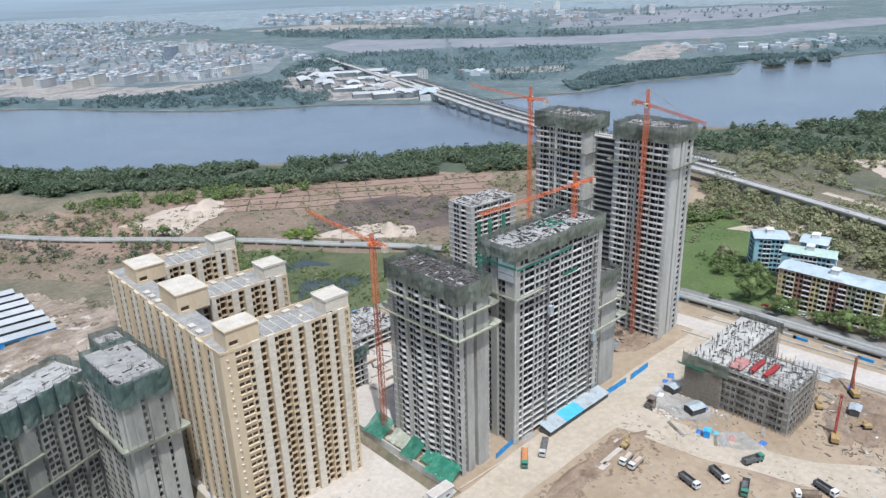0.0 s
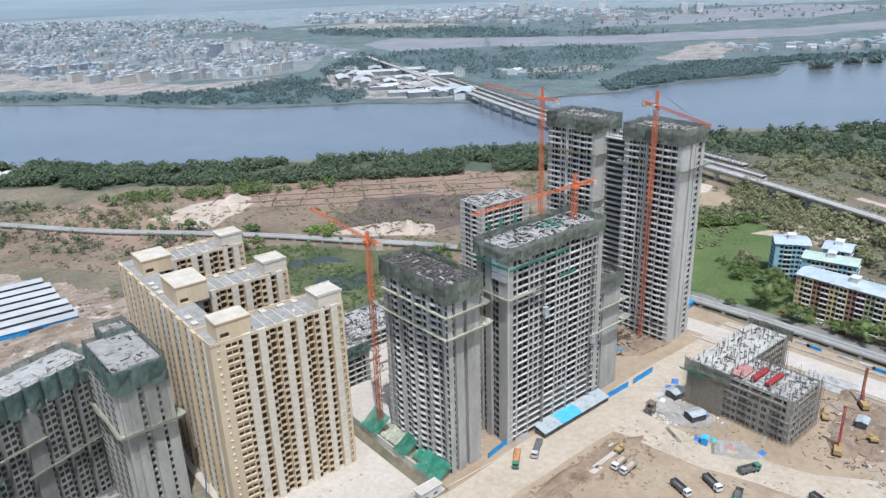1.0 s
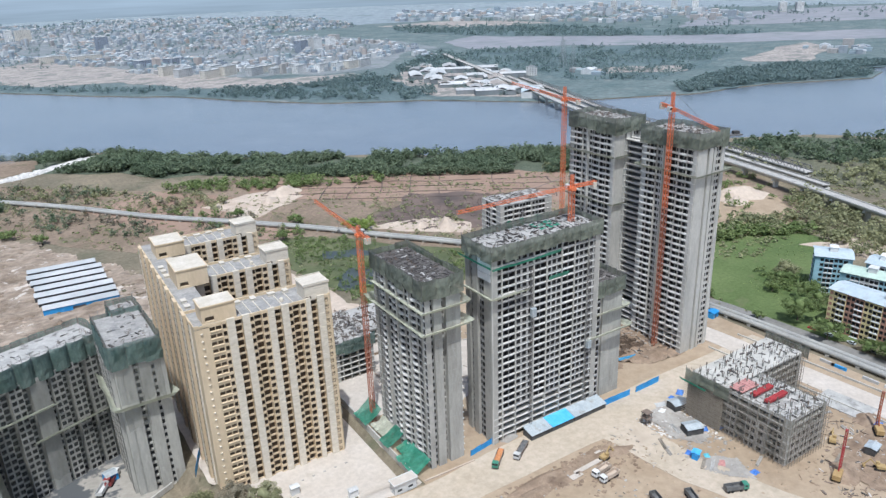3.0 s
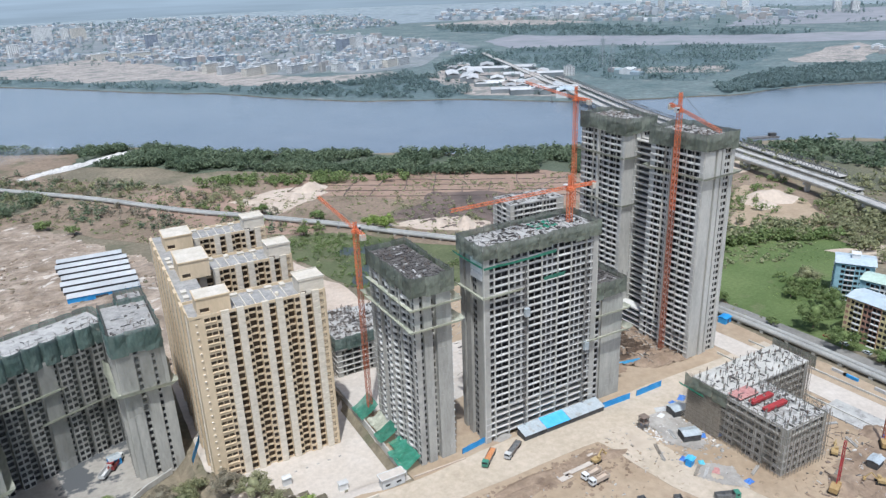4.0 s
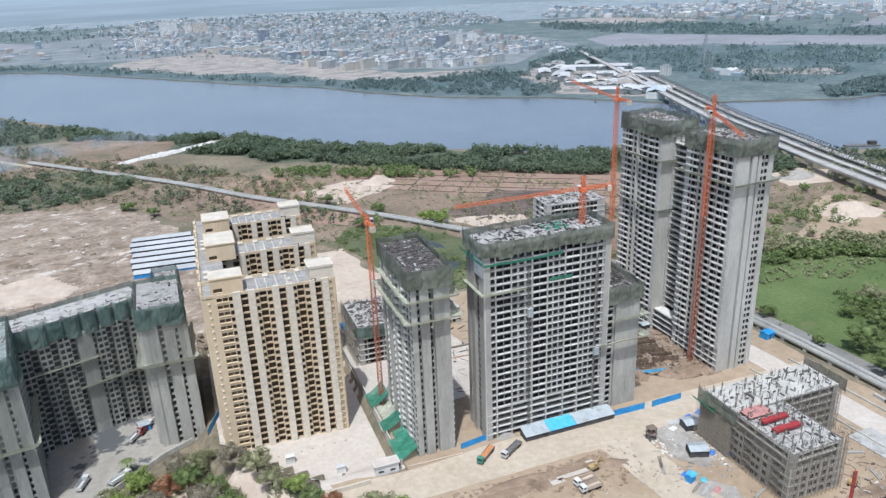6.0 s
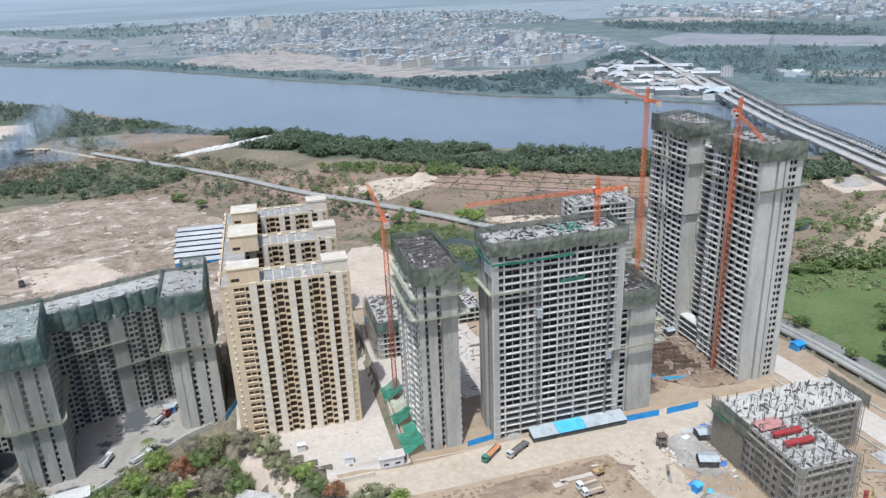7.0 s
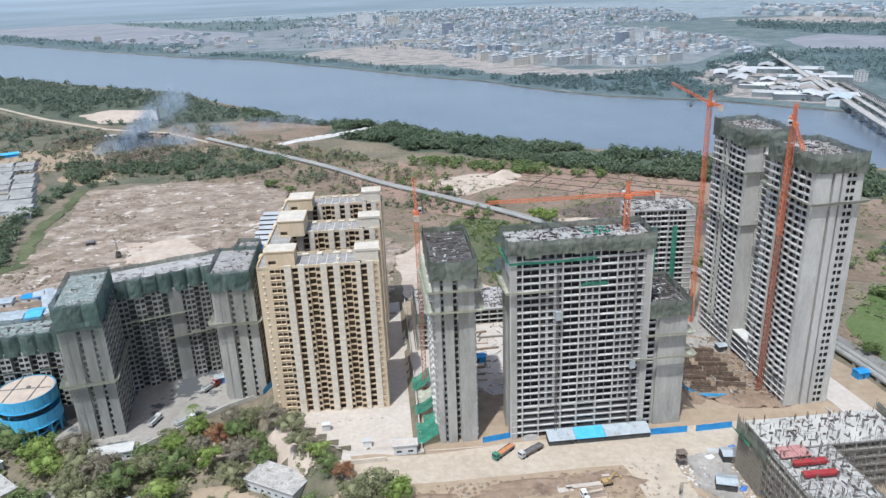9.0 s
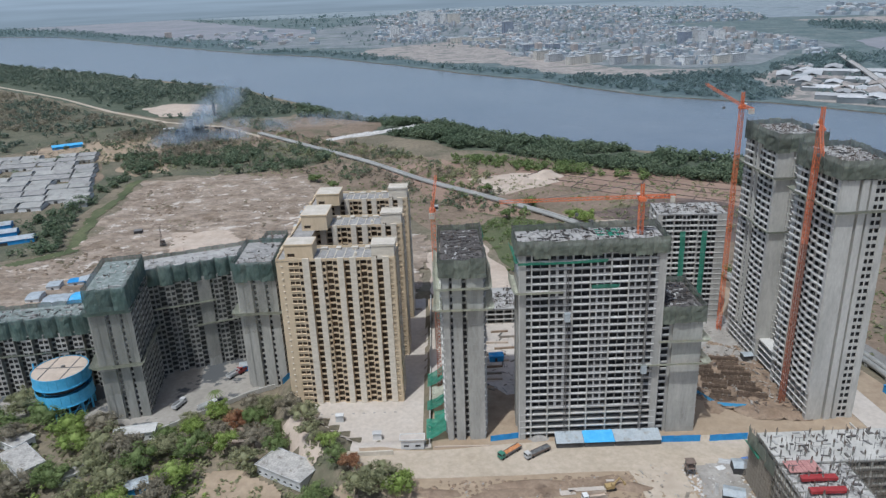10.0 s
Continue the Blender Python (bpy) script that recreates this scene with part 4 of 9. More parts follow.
def catch_net(parent, rect, z, mat, out=2.8, rise=1.6, seed=0, sides="frkl", gap=0.3):
    """A safety net that stands out from the wall like a brim, with a wavy outer edge."""
    x0, y0, x1, y1 = rect
    for side, a, b, n in (("f", (x0, y0), (x1, y0), (0, -1)), ("r", (x1, y0), (x1, y1), (1, 0)), ("k", (x1, y1), (x0, y1), (0, 1)), ("l", (x0, y1), (x0, y0), (-1, 0))):
        if side not in sides:
            continue
        g = Geo()
        d = math.hypot(b[0] - a[0], b[1] - a[1])
        cols = max(2, int(d / 2.5))
        t = ((b[0] - a[0]) / d, (b[1] - a[1]) / d)
        for j in range(4):
            r = j / 3
            for i in range(cols + 1):
                f = i / cols
                spread = (f - 0.5) * 2 * out * r
                p = noise.noise(Vector((a[0] + f * d * 0.13 + seed, n[0] * 3 + n[1] * 5, z * 0.1)))
                o = gap + out * r * (1 + 0.35 * p)
                sag = -0.9 * math.sin(r * math.pi) + 0.9 * p * r
                g.v.append((a[0] + t[0] * (f * d + spread) + n[0] * o, a[1] + t[1] * (f * d + spread) + n[1] * o, z + rise * r + sag))
        for j in range(3):
            for i in range(cols):
                q = j * (cols + 1) + i
                g.f.append((q, q + 1, q + cols + 2, q + cols + 1))
                g.m.append(0)
        part("catch_net", g, mat, parent)


def roof_works(parent, rect, z, mat, planks=60, bars=14, pale=0.3, seed=1):
    """An unfinished deck: slab, scattered boards and props, starter bars."""
    rng = random.Random(seed)
    x0, y0, x1, y1 = rect
    g = Geo()
    g.box(x0, y0, z - 0.6, x1, y1, z, 0)
    part("roof_slab", g, mat, parent)
    g = Geo()
    for i in range(planks * 2):
        x, y = rng.uniform(x0 + 1, x1 - 1), rng.uniform(y0 + 1, y1 - 1)
        a, l, w = rng.choice((0, 90)) + rng.gauss(0, 10), rng.uniform(0.7, 3.6), rng.uniform(0.15, 0.9)
        b = Geo()
        h = rng.uniform(0.08, 0.5)
        b.box(-l / 2, -w / 2, 0, l / 2, w / 2, h, 1 if rng.random() < pale else 0)
        g.add(b, Matrix.Translation((x, y, z + rng.uniform(0, 0.25))) @ Matrix.Rotation(radians(a), 4, "Z"))
    part("formwork", g, [FORMWORK, DECK], parent, kind="stuff")
    for i in range(bars):
        x, y = rng.uniform(x0 + 1, x1 - 1), rng.uniform(y0 + 1, y1 - 1)
        g = Geo()
        n, along = rng.randint(4, 8), rng.random() < 0.5
        for k in range(n):
            dx, dy = (k * 0.35, rng.choice((0, 0.35))) if along else (rng.choice((0, 0.35)), k * 0.35)
            g.beam((x + dx, y + dy, z - 0.1), (x + dx + rng.uniform(-0.1, 0.1), y + dy, z + rng.uniform(1.0, 1.9)), 0.07)
        part("rebar_cage", g, REBAR, parent, kind="stuff")


# In GREY and PALE, slot 2 paints slab edges and parapets as sunlit.
GREY = [CONCRETE, ROOM, CONCRETE_BRIGHT, CONCRETE_WALL, CONCRETE_MID]
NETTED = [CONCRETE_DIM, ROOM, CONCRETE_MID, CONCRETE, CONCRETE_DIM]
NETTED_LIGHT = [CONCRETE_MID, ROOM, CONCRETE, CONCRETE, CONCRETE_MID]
PALE = [CONCRETE_PALE, ROOM, CONCRETE_BRIGHT, CONCRETE_PALE, CONCRETE_PALE]


def mirror(bays):
    return list(reversed(bays))


# ---- the finished tan block: a spine with three wings ----
def tan_block():
    t = Tower("apartment_block", "finished tan and cream painted apartment block with three wings", "apartment building", pose(136.4, 196.2, -3.8, 0, 0, -1.5) @ Matrix.Translation((-137.1, -192, 0)), [TAN, DARK_WINDOW, TAN, CREAM], 300, 0)
    fl, fh, top = 24, 2.875, 69.0
    front = [("S", 1.6, 0), ("Q", 1.4, 0), ("S", 2.1, 0), ("K", 4.4, 0), ("J", 1.7, 0.2), ("C", 2.8, 0.7), ("P", 2.75, 0), ("C", 2.6, 0.7), ("J", 1.6, 0.2), ("P", 2.8, 0), ("J", 2.2, 0.2), ("C", 2.5, 0.7),
             ("P", 2.6, 0), ("C", 2.7, 0.7), ("J", 1.55, 0.2), ("P", 2.75, 0), ("J", 2.3, 0.2), ("C", 1.9, 0.7), ("P", 2.6, 0), ("C", 2.7, 0.7), ("J", 1.7, 0.4), ("S", 0.75, 0.4)]
    wide = sum(b[1] for b in front)
    x0, x1 = 87.0, 87.0 + wide
    t.facade(x0, 192, 0, 0, fl, fh, front)
    inner = front[4:]
    xi = x1 - sum(b[1] for b in inner)
    for y in (235.0, 278.0):
        t.facade(xi, y, 0, 0, fl, fh, inner, pieces=y < 240)
    end = [("S", 1.2, 0.3), ("J", 1.5, 0.3), ("C", 2.6, 0.3), ("P", 2.2, 0), ("C", 2.6, 0.3), ("J", 1.5, 0.3), ("C", 2.2, 0.3), ("S", 1.2, 0.3)]
    deep = sum(b[1] for b in end)
    for y in (192, 235.0, 278.0):
        t.facade(x1, y, 90, 0, fl, fh, end, pieces=False)
        t.facade(x1, y + deep, 180, 0, fl, fh, mirror(front) if y > 250 else mirror(inner), pieces=False)
        t.core(x0 if y < 200 else xi, y, x1, y + deep, 0, top)
    side = [("S", 1.2, 0), ("J", 1.5, 0), ("C", 1.8, 0.9), ("J", 1.3, 0.9), ("S", 1.4, 0.9), ("P", 1.8, 0), ("S", 1.4, 0.3), ("J", 1.5, 0.3), ("C", 1.8, 0.3)]
    run = 278.0 + deep - 192
    bays = []
    while sum(b[1] for b in bays) + 13.5 < run:
        bays += side
    bays.append(("S", run - sum(b[1] for b in bays), 0))
    t.facade(x0, 192 + run, -90, 0, fl, fh, bays, pieces=False)
    for y in (192 + deep, 235.0 + deep):
        gap = 235.0 - 192 - deep if y < 225 else 278.0 - 235.0 - deep
        t.facade(xi, y, 90, 0, fl, fh, [("J", 1.5, 0), ("S", gap - 3, 0), ("J", 1.5, 0)], pieces=False)
    t.core(x0, 192, xi, 192 + run, 0, top)
    root = t.finish()
    # roofs, parapets, penthouses, lift towers
    roof = Geo()
    for a in [(x0, 192, x1, 192 + deep), (xi, 235.0, x1, 235.0 + deep), (xi, 278.0, x1, 278.0 + deep), (x0, 192 + deep, xi, 192 + run)]:
        roof.box(*a[:2], top - 0.4, *a[2:], top + 0.05 + 0.004 * (a[0] > x0), 0)
    part("roof", roof, ROOF_GREY, root, "grey screed flat roof")

    def parapet(ax, ay, bx, by):
        g = Geo()
        g.box(min(ax, bx) - 0.12, min(ay, by) - 0.12, top - 0.3, max(ax, bx) + 0.12, max(ay, by) + 0.12, top + 1.1, 0)
        part("parapet", g, TAN, root)

    # the front parapet steps with the bays
    for y, bb, xs in ((192, front, x0), (235.0, inner, xi), (278.0, inner, xi)):
        s = xs
        for kind, w, off in bb:
            g = Geo()
            g.box(s, y - off - 0.03, top - (0.0 if kind != "P" else 0.3), s + w, y + 0.25, top + (1.15 if kind in "CS" else 0.8), 0)
            part("parapet", g, TAN if kind != "C" else CREAM, root)
            s += w
        parapet(x1 - 0.1, y, x1 + 0.1, y + deep)
        parapet(xs, y + deep - 0.1, x1, y + deep + 0.1)
    s = 192 + run
    for kind, w, off in bays:
        g = Geo()
        g.box(x0 - off - 0.03, s - w, top, x0 + 0.25, s, top + (1.1 if kind != "P" else 0.7), 0)
        part("parapet", g, TAN, root)
        s -= w
    for y in (192.2, 235.2, 278.2):  # lift towers at the wing ends
        g = Geo()
        g.box(x1 - 9.6, y - 0.35, top, x1 - 0.1, y + 8.5, top + 5.6, 0)
        g.box(x1 - 9.9, y - 0.6, top + 5.6, x1 + 0.2, y + 8.8, top + 6.1, 0)
        g.box(x1 - 9.6, y - 0.37, top + 0.4, x1 - 7.2, y + 0.2, top + 1.5, 1)
        tower = part("lift_tower", g, [CREAM, DARK_WINDOW], root, "tan lift tower with a cream roof")
        h = Geo()
        h.box(x1 - 9.5, y, top + 6.1, x1 - 0.2, y + 8.4, top + 6.16, 0)
        h.box(x1 - 9.9, y - 0.6, top + 6.1, x1 + 0.2, y - 0.35, top + 6.5, 0)
        h.box(x1 - 9.9, y + 8.5, top + 6.1, x1 + 0.2, y + 8.8, top + 6.5, 0)
        part("flat_roof", h, ROOF_CREAM, tower)
    for y, d, z in ((194, 9.0, 6.2), (231, 16, 7.2), (270, 13, 6.0)):  # penthouses on the spine
        g = Geo()
        a, b = 90.6, 102.5
        plate_holes = [(1.0, 0.9, 4.2, 2.6)]
        h = Geo()
        plate(h, b - a, z, 0.0, plate_holes, 0, 0.8)
        g.add(h, Matrix.Translation((a, y, top)))
        g.box(a, y, top, b, y + d, top + z, 0, "fb")
        g.box(a - 0.3, y - 0.3, top + z, b + 0.3, y + d + 0.3, top + z + 0.5, 0)
        pent = part("penthouse", g, [TAN, DARK_WINDOW], root, "tan stair penthouse with a cream roof")
        h = Geo()
        h.box(a + 0.1, y + 0.1, top + z + 0.5, b - 0.1, y + d - 0.1, top + z + 0.56, 0)
        part("flat_roof", h, ROOF_CREAM, pent)
    rng = random.Random(3)
    tank = Geo()
    tank.tube((0, 0, 0), (0, 0, 1.2), 0.7, 0.7, 10)
    tank.tube((0, 0, 1.2), (0, 0, 1.55), 0.7, 0.25, 10)
    box = Geo()
    box.box(-1.3, -0.9, 0, 1.3, 0.9, 0.9)
    box.box(-1.45, -1.05, 0.9, 1.45, 1.05, 1.05)
    bm, tm = box.mesh("roof_hatch", [ROOF_CREAM]), tank.mesh("roof_tank", [CREAM])
    for y in (192, 235.0, 278.0):
        for x in (106, 112, 118.5, 124):
            part("roof_hatch", bm, None, root, matrix=pose(x + rng.uniform(-1, 1), y + deep - 2.2, top + 0.05, 0, 0, rng.choice((0, 90))))
        part("roof_tank", tm, None, root, matrix=pose(121 + rng.uniform(-2, 2), y + 5, top + 0.05))
    for y in (212, 218, 247, 253, 258):
        part("roof_hatch", bm, None, root, matrix=pose(89.6, y, top + 0.05, 0, 0, 90))
    beam = Geo()
    beam.box(0, 0, 0, 0.35, deep - 3, 0.25)
    me = beam.mesh("roof_kerb", [ROOF_CREAM])
    for y in (192, 235.0, 278.0):
        for x in (104, 107.5, 111, 115, 119, 123):
            part("roof_kerb", me, None, root, matrix=pose(x, y + 1, top + 0.05))


tan_block()


# ---- the grey frame tower beside the road, with a lower wing ----
def frame_tower():
    t = Tower("frame_tower", "unfinished grey concrete apartment tower, netted top, on the roadside", "tower block", Matrix.Identity(4), GREY, 300)
    x0, x1, y0, y1, fh = 183.9, 237.4, 158.3, 175.5, 2.92
    pod, fl = 5, 22
    z = pod * 2.9
    row = [("V", 4.6, -0.35), ("B", 6.4, -0.35), ("X", 8.8, -0.35), ("B", 6.4, -0.35), ("X", 7.6, -0.35), ("B", 6.5, -0.35), ("X", 7.4, -0.35), ("V", 5.8, -0.35)]
    t.facade(x0, y0, 0, z, fl, fh, row, lip=0.22)
    low = [("O", w, -0.2) for _, w, _ in row]
    t.facade(x0, y0, 0, 0, pod, 2.9, low, lip=0.3)
    side = [("S", 2.6, 0), ("W", 2.4, -0.9), ("S", 3.0, 0.3), ("J", 1.4, -0.9), ("W", 2.6, -0.6), ("S", 5.2, 0)]
    t.facade(x0, y1, -90, 0, 27, (z + fl * fh) / 27, side, pieces=False)
    t.facade(x1, y0, 90, 0, 27, (z + fl * fh) / 27, [("S", 3.0, 0), ("V", 5.0, -0.3), ("B", 6.0, -0.3), ("S", 3.2, 0)], lip=0.2, pieces=False)
    t.facade(x1, y1, 180, 0, 27, (z + fl * fh) / 27, mirror(row), lip=0.22, pieces=False)
    top = z + fl * fh
    t.core(x0, y0, x1, y1, 0, top)
    # lower wing
    wx, wy, wtop = 253.6, 186.0, 17 * 2.9
    t.facade(x1 - 2, y0 + 1.5, 0, 0, 17, 2.9, [("B", 5.8, -0.3), ("S", 1.2, -0.9), ("L", wx - x1 - 5.0, 0)], lip=0.0, pieces=False)
    t.facade(wx, y0 + 1.5, 90, 0, 17, 2.9, [("S", 8.0, 0), ("V", 5.0, -0.3), ("B", 6.0, -0.3), ("S", wy - y0 - 20.5, 0)], lip=0.15, pieces=False)
    t.facade(wx, wy, 180, 0, 17, 2.9, [("V", 5, 0), ("B", 6, 0), ("S", wx - x1 - 9.0, 0)], pieces=False)
    t.core(x1 - 3, y0 + 1.5, wx, wy, 0, wtop)
    root = t.finish()
    # columns between the bays
    s = x0
    for _, w, _ in row + [("", 0, 0)]:
        g = Geo()
        g.box(s - 0.22, y0 - 0.12, 0, s + 0.22, y0 + 0.6, top, 0)
        part("column", g, CONCRETE_PALE, root)
        s += w
    net_skirt(root, (x0, y0, x1, y1), top - 0.2, top + 5.6, NET_DARK, seed=2)
    roof_works(root, (x0, y0, x1, y1), top + 3.4, DECK, planks=150, bars=22, pale=0.5, seed=5)
    g = Geo()
    g.box(x0 + 30, y0 + 8, top + 3.41, x0 + 40, y0 + 16, top + 3.55)
    part("ply_platform", g, NET_BRIGHT, root, "green sheet over wet concrete")
    net_skirt(root, (x1, y0 + 1.5, wx, wy), wtop - 0.5, wtop + 7.0, NET_DARK, seed=9, sides="frk")
    roof_works(root, (x1 + 0.1, y0 + 1.6, wx, wy), wtop + 4.6, FORMWORK, planks=70, bars=12, pale=0.25, seed=8)
    catch_net(root, (x0, y0, x0 + 12, y1), top - 2.6, NET_BRIGHT, 2.0, 1.6, seed=1, sides="l")
    catch_net(root, (x0, y0 - 0.2, x1 - 22, y1), top - 3.0, NET_BRIGHT, 0.7, 0.9, seed=4, sides="f")
    catch_net(root, (x0, y0 - 0.2, x0 + 14, y1), top - 14.5, NET_PALE, 2.4, 1.2, seed=6, sides="fl")
    catch_net(root, (x0 + 27, y0 - 0.2, x0 + 36, y1), top - 13.5, NET_BRIGHT, 0.7, 1.6, seed=4, sides="f")
    catch_net(root, (x1 + 1, y0 + 1.3, wx, wy), wtop - 8, NET_PALE, 2.4, 1.4, seed=3, sides="fr")
    catch_net(root, (x1 - 6, y0, wx, wy), wtop - 17, NET_PALE, 2.6, 1.4, seed=5, sides="fr")
    g = Geo()
    for i in range(3):
        g.box(x0 - 0.4, y0 + 0.8, top - 8.3 + i * 2.85, x0 - 0.05, y0 + 8.5, top - 5.8 + i * 2.85)
    part("wall_panel", g, WHITEWASH, root, "fresh white wall panels below the net")
    for s, zz in ((x0 + 17.5, 53), (x0 + 47, 30)):  # hoist masts on the street face
        h = thing("hoist_mast", "thin steel builders' hoist on the tower face", "hoist", matrix=pose(s, y0 - 1.4, 0))
        g = Geo()
        for dx in (-0.35, 0.35):
            for dy in (-0.35, 0.35):
                g.beam((dx, dy, 0), (dx, dy, top - 6), 0.12)
        for i in range(24):
            a = i * (top - 6) / 24
            g.beam((-0.35, -0.35, a), (0.35, -0.35, a + 1.5), 0.08)
            g.beam((0.35, 0.35, a), (-0.35, 0.35, a + 1.5), 0.08)
            if i % 3 == 0:
                g.beam((0, 0.3, a + 1), (0, 1.5, a + 1), 0.1)
        part("mast", g, STEEL, h)
        g = Geo()
        g.box(-1.0, -1.9, zz, 1.0, -0.5, zz + 3.2)
        g.box(-1.1, -2.0, zz + 3.2, 1.1, -0.4, zz + 3.35)
        part("cage", g, GREY_SHEET, h)


frame_tower()


# ---- the slim tower ----
def slim_tower():
    t = Tower("slim_tower", "unfinished slim grey concrete tower with catch nets and green ground nets", "tower block", Matrix.Identity(4), GREY, 300)
    x0, x1, y0, y1, fh, fl = 155.5, 171.0, 159.8, 197.0, 2.85, 25
    top = fl * fh
    front = [("O", 1.3, -1.6), ("L", 1.5, -0.9), ("J", 1.0, -0.9), ("L", 3.4, 0.15), ("O", 1.9, -1.6), ("L", 4.0, 0.15), ("L", 0.9, -0.9), ("O", 1.5, -1.4)]
    t.facade(x0, y0, 0, 0, fl, fh, front, pieces=False)
    west = [("L", 2.0, 0.2), ("V", 4.2, -0.3), ("Z", 3.6, 0.3), ("S", 1.0, 0.9), ("V", 4.0, -0.4), ("Z", 3.6, 0.3), ("S", 1.2, 0.9), ("Z", 3.6, 0.3), ("V", 4.0, -0.4), ("S", 1.0, 0.9), ("Z", 3.6, 0.3), ("V", 4.2, -0.3), ("J", 1.2, -0.3)]
    t.facade(x0, y1, -90, 0, fl, fh, west, lip=0.1)
    t.facade(x1, y0, 90, 0, fl, fh, mirror(west), lip=0.45, pieces=False)
    t.facade(x1, y1, 180, 0, fl, fh, mirror(front), pieces=False)
    t.core(x0, y0, x1, y1, 0, top)
    root = t.finish()
    net_skirt(root, (x0, y0, x1, y1), top, top + 7.0, NET_DARK, seed=12)
    roof_works(root, (x0, y0, x1, y1), top + 5.0, FORMWORK, planks=170, bars=14, pale=0.08, seed=15)
    catch_net(root, (x0, y0, x1, y1), top - 5, NET_PALE, 2.8, 1.4, seed=2, sides="lfr")
    catch_net(root, (x0, y0, x1, y1), top - 13.5, NET_PALE, 3.2, 1.6, seed=7)
    catch_net(root, (x0, y1 - 8, x1, y1), top + 0.5, NET_BRIGHT, 1.6, 5.0, seed=3, sides="r")
    for k, (a, b, z, wide) in enumerate(((0, 13, 4.5, 8.2), (13.5, 19, 3.0, 5.0), (20, 27, 5.5, 8.0), (28, 38, 4.0, 6.0), (38.5, 50, 6.5, 8.0))):
        g = Geo()
        rows, cols = 8, int((b - a) / 0.9)
        for j in range(rows + 1):
            for i in range(cols + 1):
                y, r = 159 + a + (b - a) * i / cols, j / rows
                fold = 1.1 * noise.noise(Vector((y * 0.45, r * 2.2, k))) - 1.6 * math.sin(r * math.pi) * 0.5
                g.v.append((x0 - 0.4 - wide * r, y + 0.6 * noise.noise(Vector((y, r * 2, k + 7))), max(0.8, z + 1.0 - (z - 1.2) * r + fold)))
        for j in range(rows):
            for i in range(cols):
                q = j * (cols + 1) + i
                g.f.append((q, q + cols + 1, q + cols + 2, q + 1))
                g.m.append(0)
        cover = thing("ground_net", "bright green netting slung over the slim tower's foot", "safety net", "ground nets")
        part("cloth", g, NET_BRIGHT if k != 3 else NET_PALE, cover)
        for i in range(3):
            g = Geo()
            y = 159 + a + (b - a) * (0.1 + 0.4 * i)
            g.beam((x0 - wide * 0.95, y, 0.3), (x0 - wide * 0.95, y, 2.2), 0.15)
            part("prop", g, STEEL, cover)


slim_tower()


# ---- the twin tall towers ----
def twin_towers():
    t = Tower("twin_tower", "tallest unfinished grey concrete twin towers on a shared base", "tower block", pose(300.5, 164.4, 0, 0, 0, 1.4), PALE, 300)
    fh, fl, d = 3.04, 33, 19.0
    top = fl * fh
    south = [("L", 6.4, 0.3), ("S", 0.9, -2.4), ("L", 2.6, 0.7), ("S", 0.9, -2.4), ("L", 1.8, 0.5), ("V", 4.2, -0.3), ("L", 2.2, 0.2)]
    west = [("Z", 4.2, 0.4), ("Z", 4.0, 0.2), ("V", 3.8, -0.9), ("S", 0.6, 0.5), ("V", 3.8, -0.9), ("Z", 4.2, 0.2), ("S", 0.5, 0.5), ("Z", 4.2, 0.5), ("Z", 3.6, 0.2), ("L", 1.8, 0.4)]
    w = sum(b[1] for b in west)
    low = [("O", b[1], 0) for b in west]
    for k, y in enumerate((0.0, 48.0)):
        t.facade(0, y + w, -90, 4 * fh, fl - 4, fh, west, lip=0.12, pieces=k == 0)
        t.facade(0, y + w, -90, 0, 4, fh, low, lip=0.3, pieces=False)
        t.facade(0, y, 0, 0, fl, fh, south, pieces=False)
        t.facade(d, y, 90, 0, fl, fh, mirror(west), lip=0.12, pieces=False)
        t.facade(d, y + w, 180, 0, fl, fh, mirror(south), pieces=False)
        t.core(0, y, d, y + w, 0, top)
    t.facade(1.5, 48.0, -90, 0, 4, fh, [("O", 48.0 - w, 0)], lip=0.3, pieces=False)
    for side, x in ((-90, 6.5), (90, 13.5)):  # the recessed stair link between the two
        t.facade(x, 48.0 if side < 0 else w, side, 4 * fh, fl - 5, fh, [("S", 1.2, 0), ("O", 48.0 - w - 2.4, -0.6), ("S", 1.2, 0)], lip=0.2, pieces=False)
    t.bulk.box(9.2, w, 4 * fh, 10.8, 48.0, top - 3, 1)
    t.bulk.box(6.4, w, top - 3.4, 13.6, 48.0, top - 3, 0)
    t.bulk.box(1.5, w, 4 * fh - 0.4, d - 1.5, 48, 4 * fh, 2)
    t.bulk.box(5, w - 2, 0, d - 4, 50, 4 * fh - 0.5, 1)
    root = t.finish()
    for k, y in enumerate((0.0, 48.0)):
        r = (0, y, d, y + w)
        net_skirt(root, r, top, top + 7.5, NET_DARK, out=1.0, seed=20 + k)
        roof_works(root, r, top + 5.2, DECK_WHITE, planks=80, bars=34, pale=0.75, seed=21 + k)
        catch_net(root, r, top - 12, NET_OLIVE, 2.8, 1.4, seed=24 + k)
        if k:
            catch_net(root, r, top - 36, NET_OLIVE, 2.0, 1.0, seed=29, sides="lf")
    return root


twin_towers()


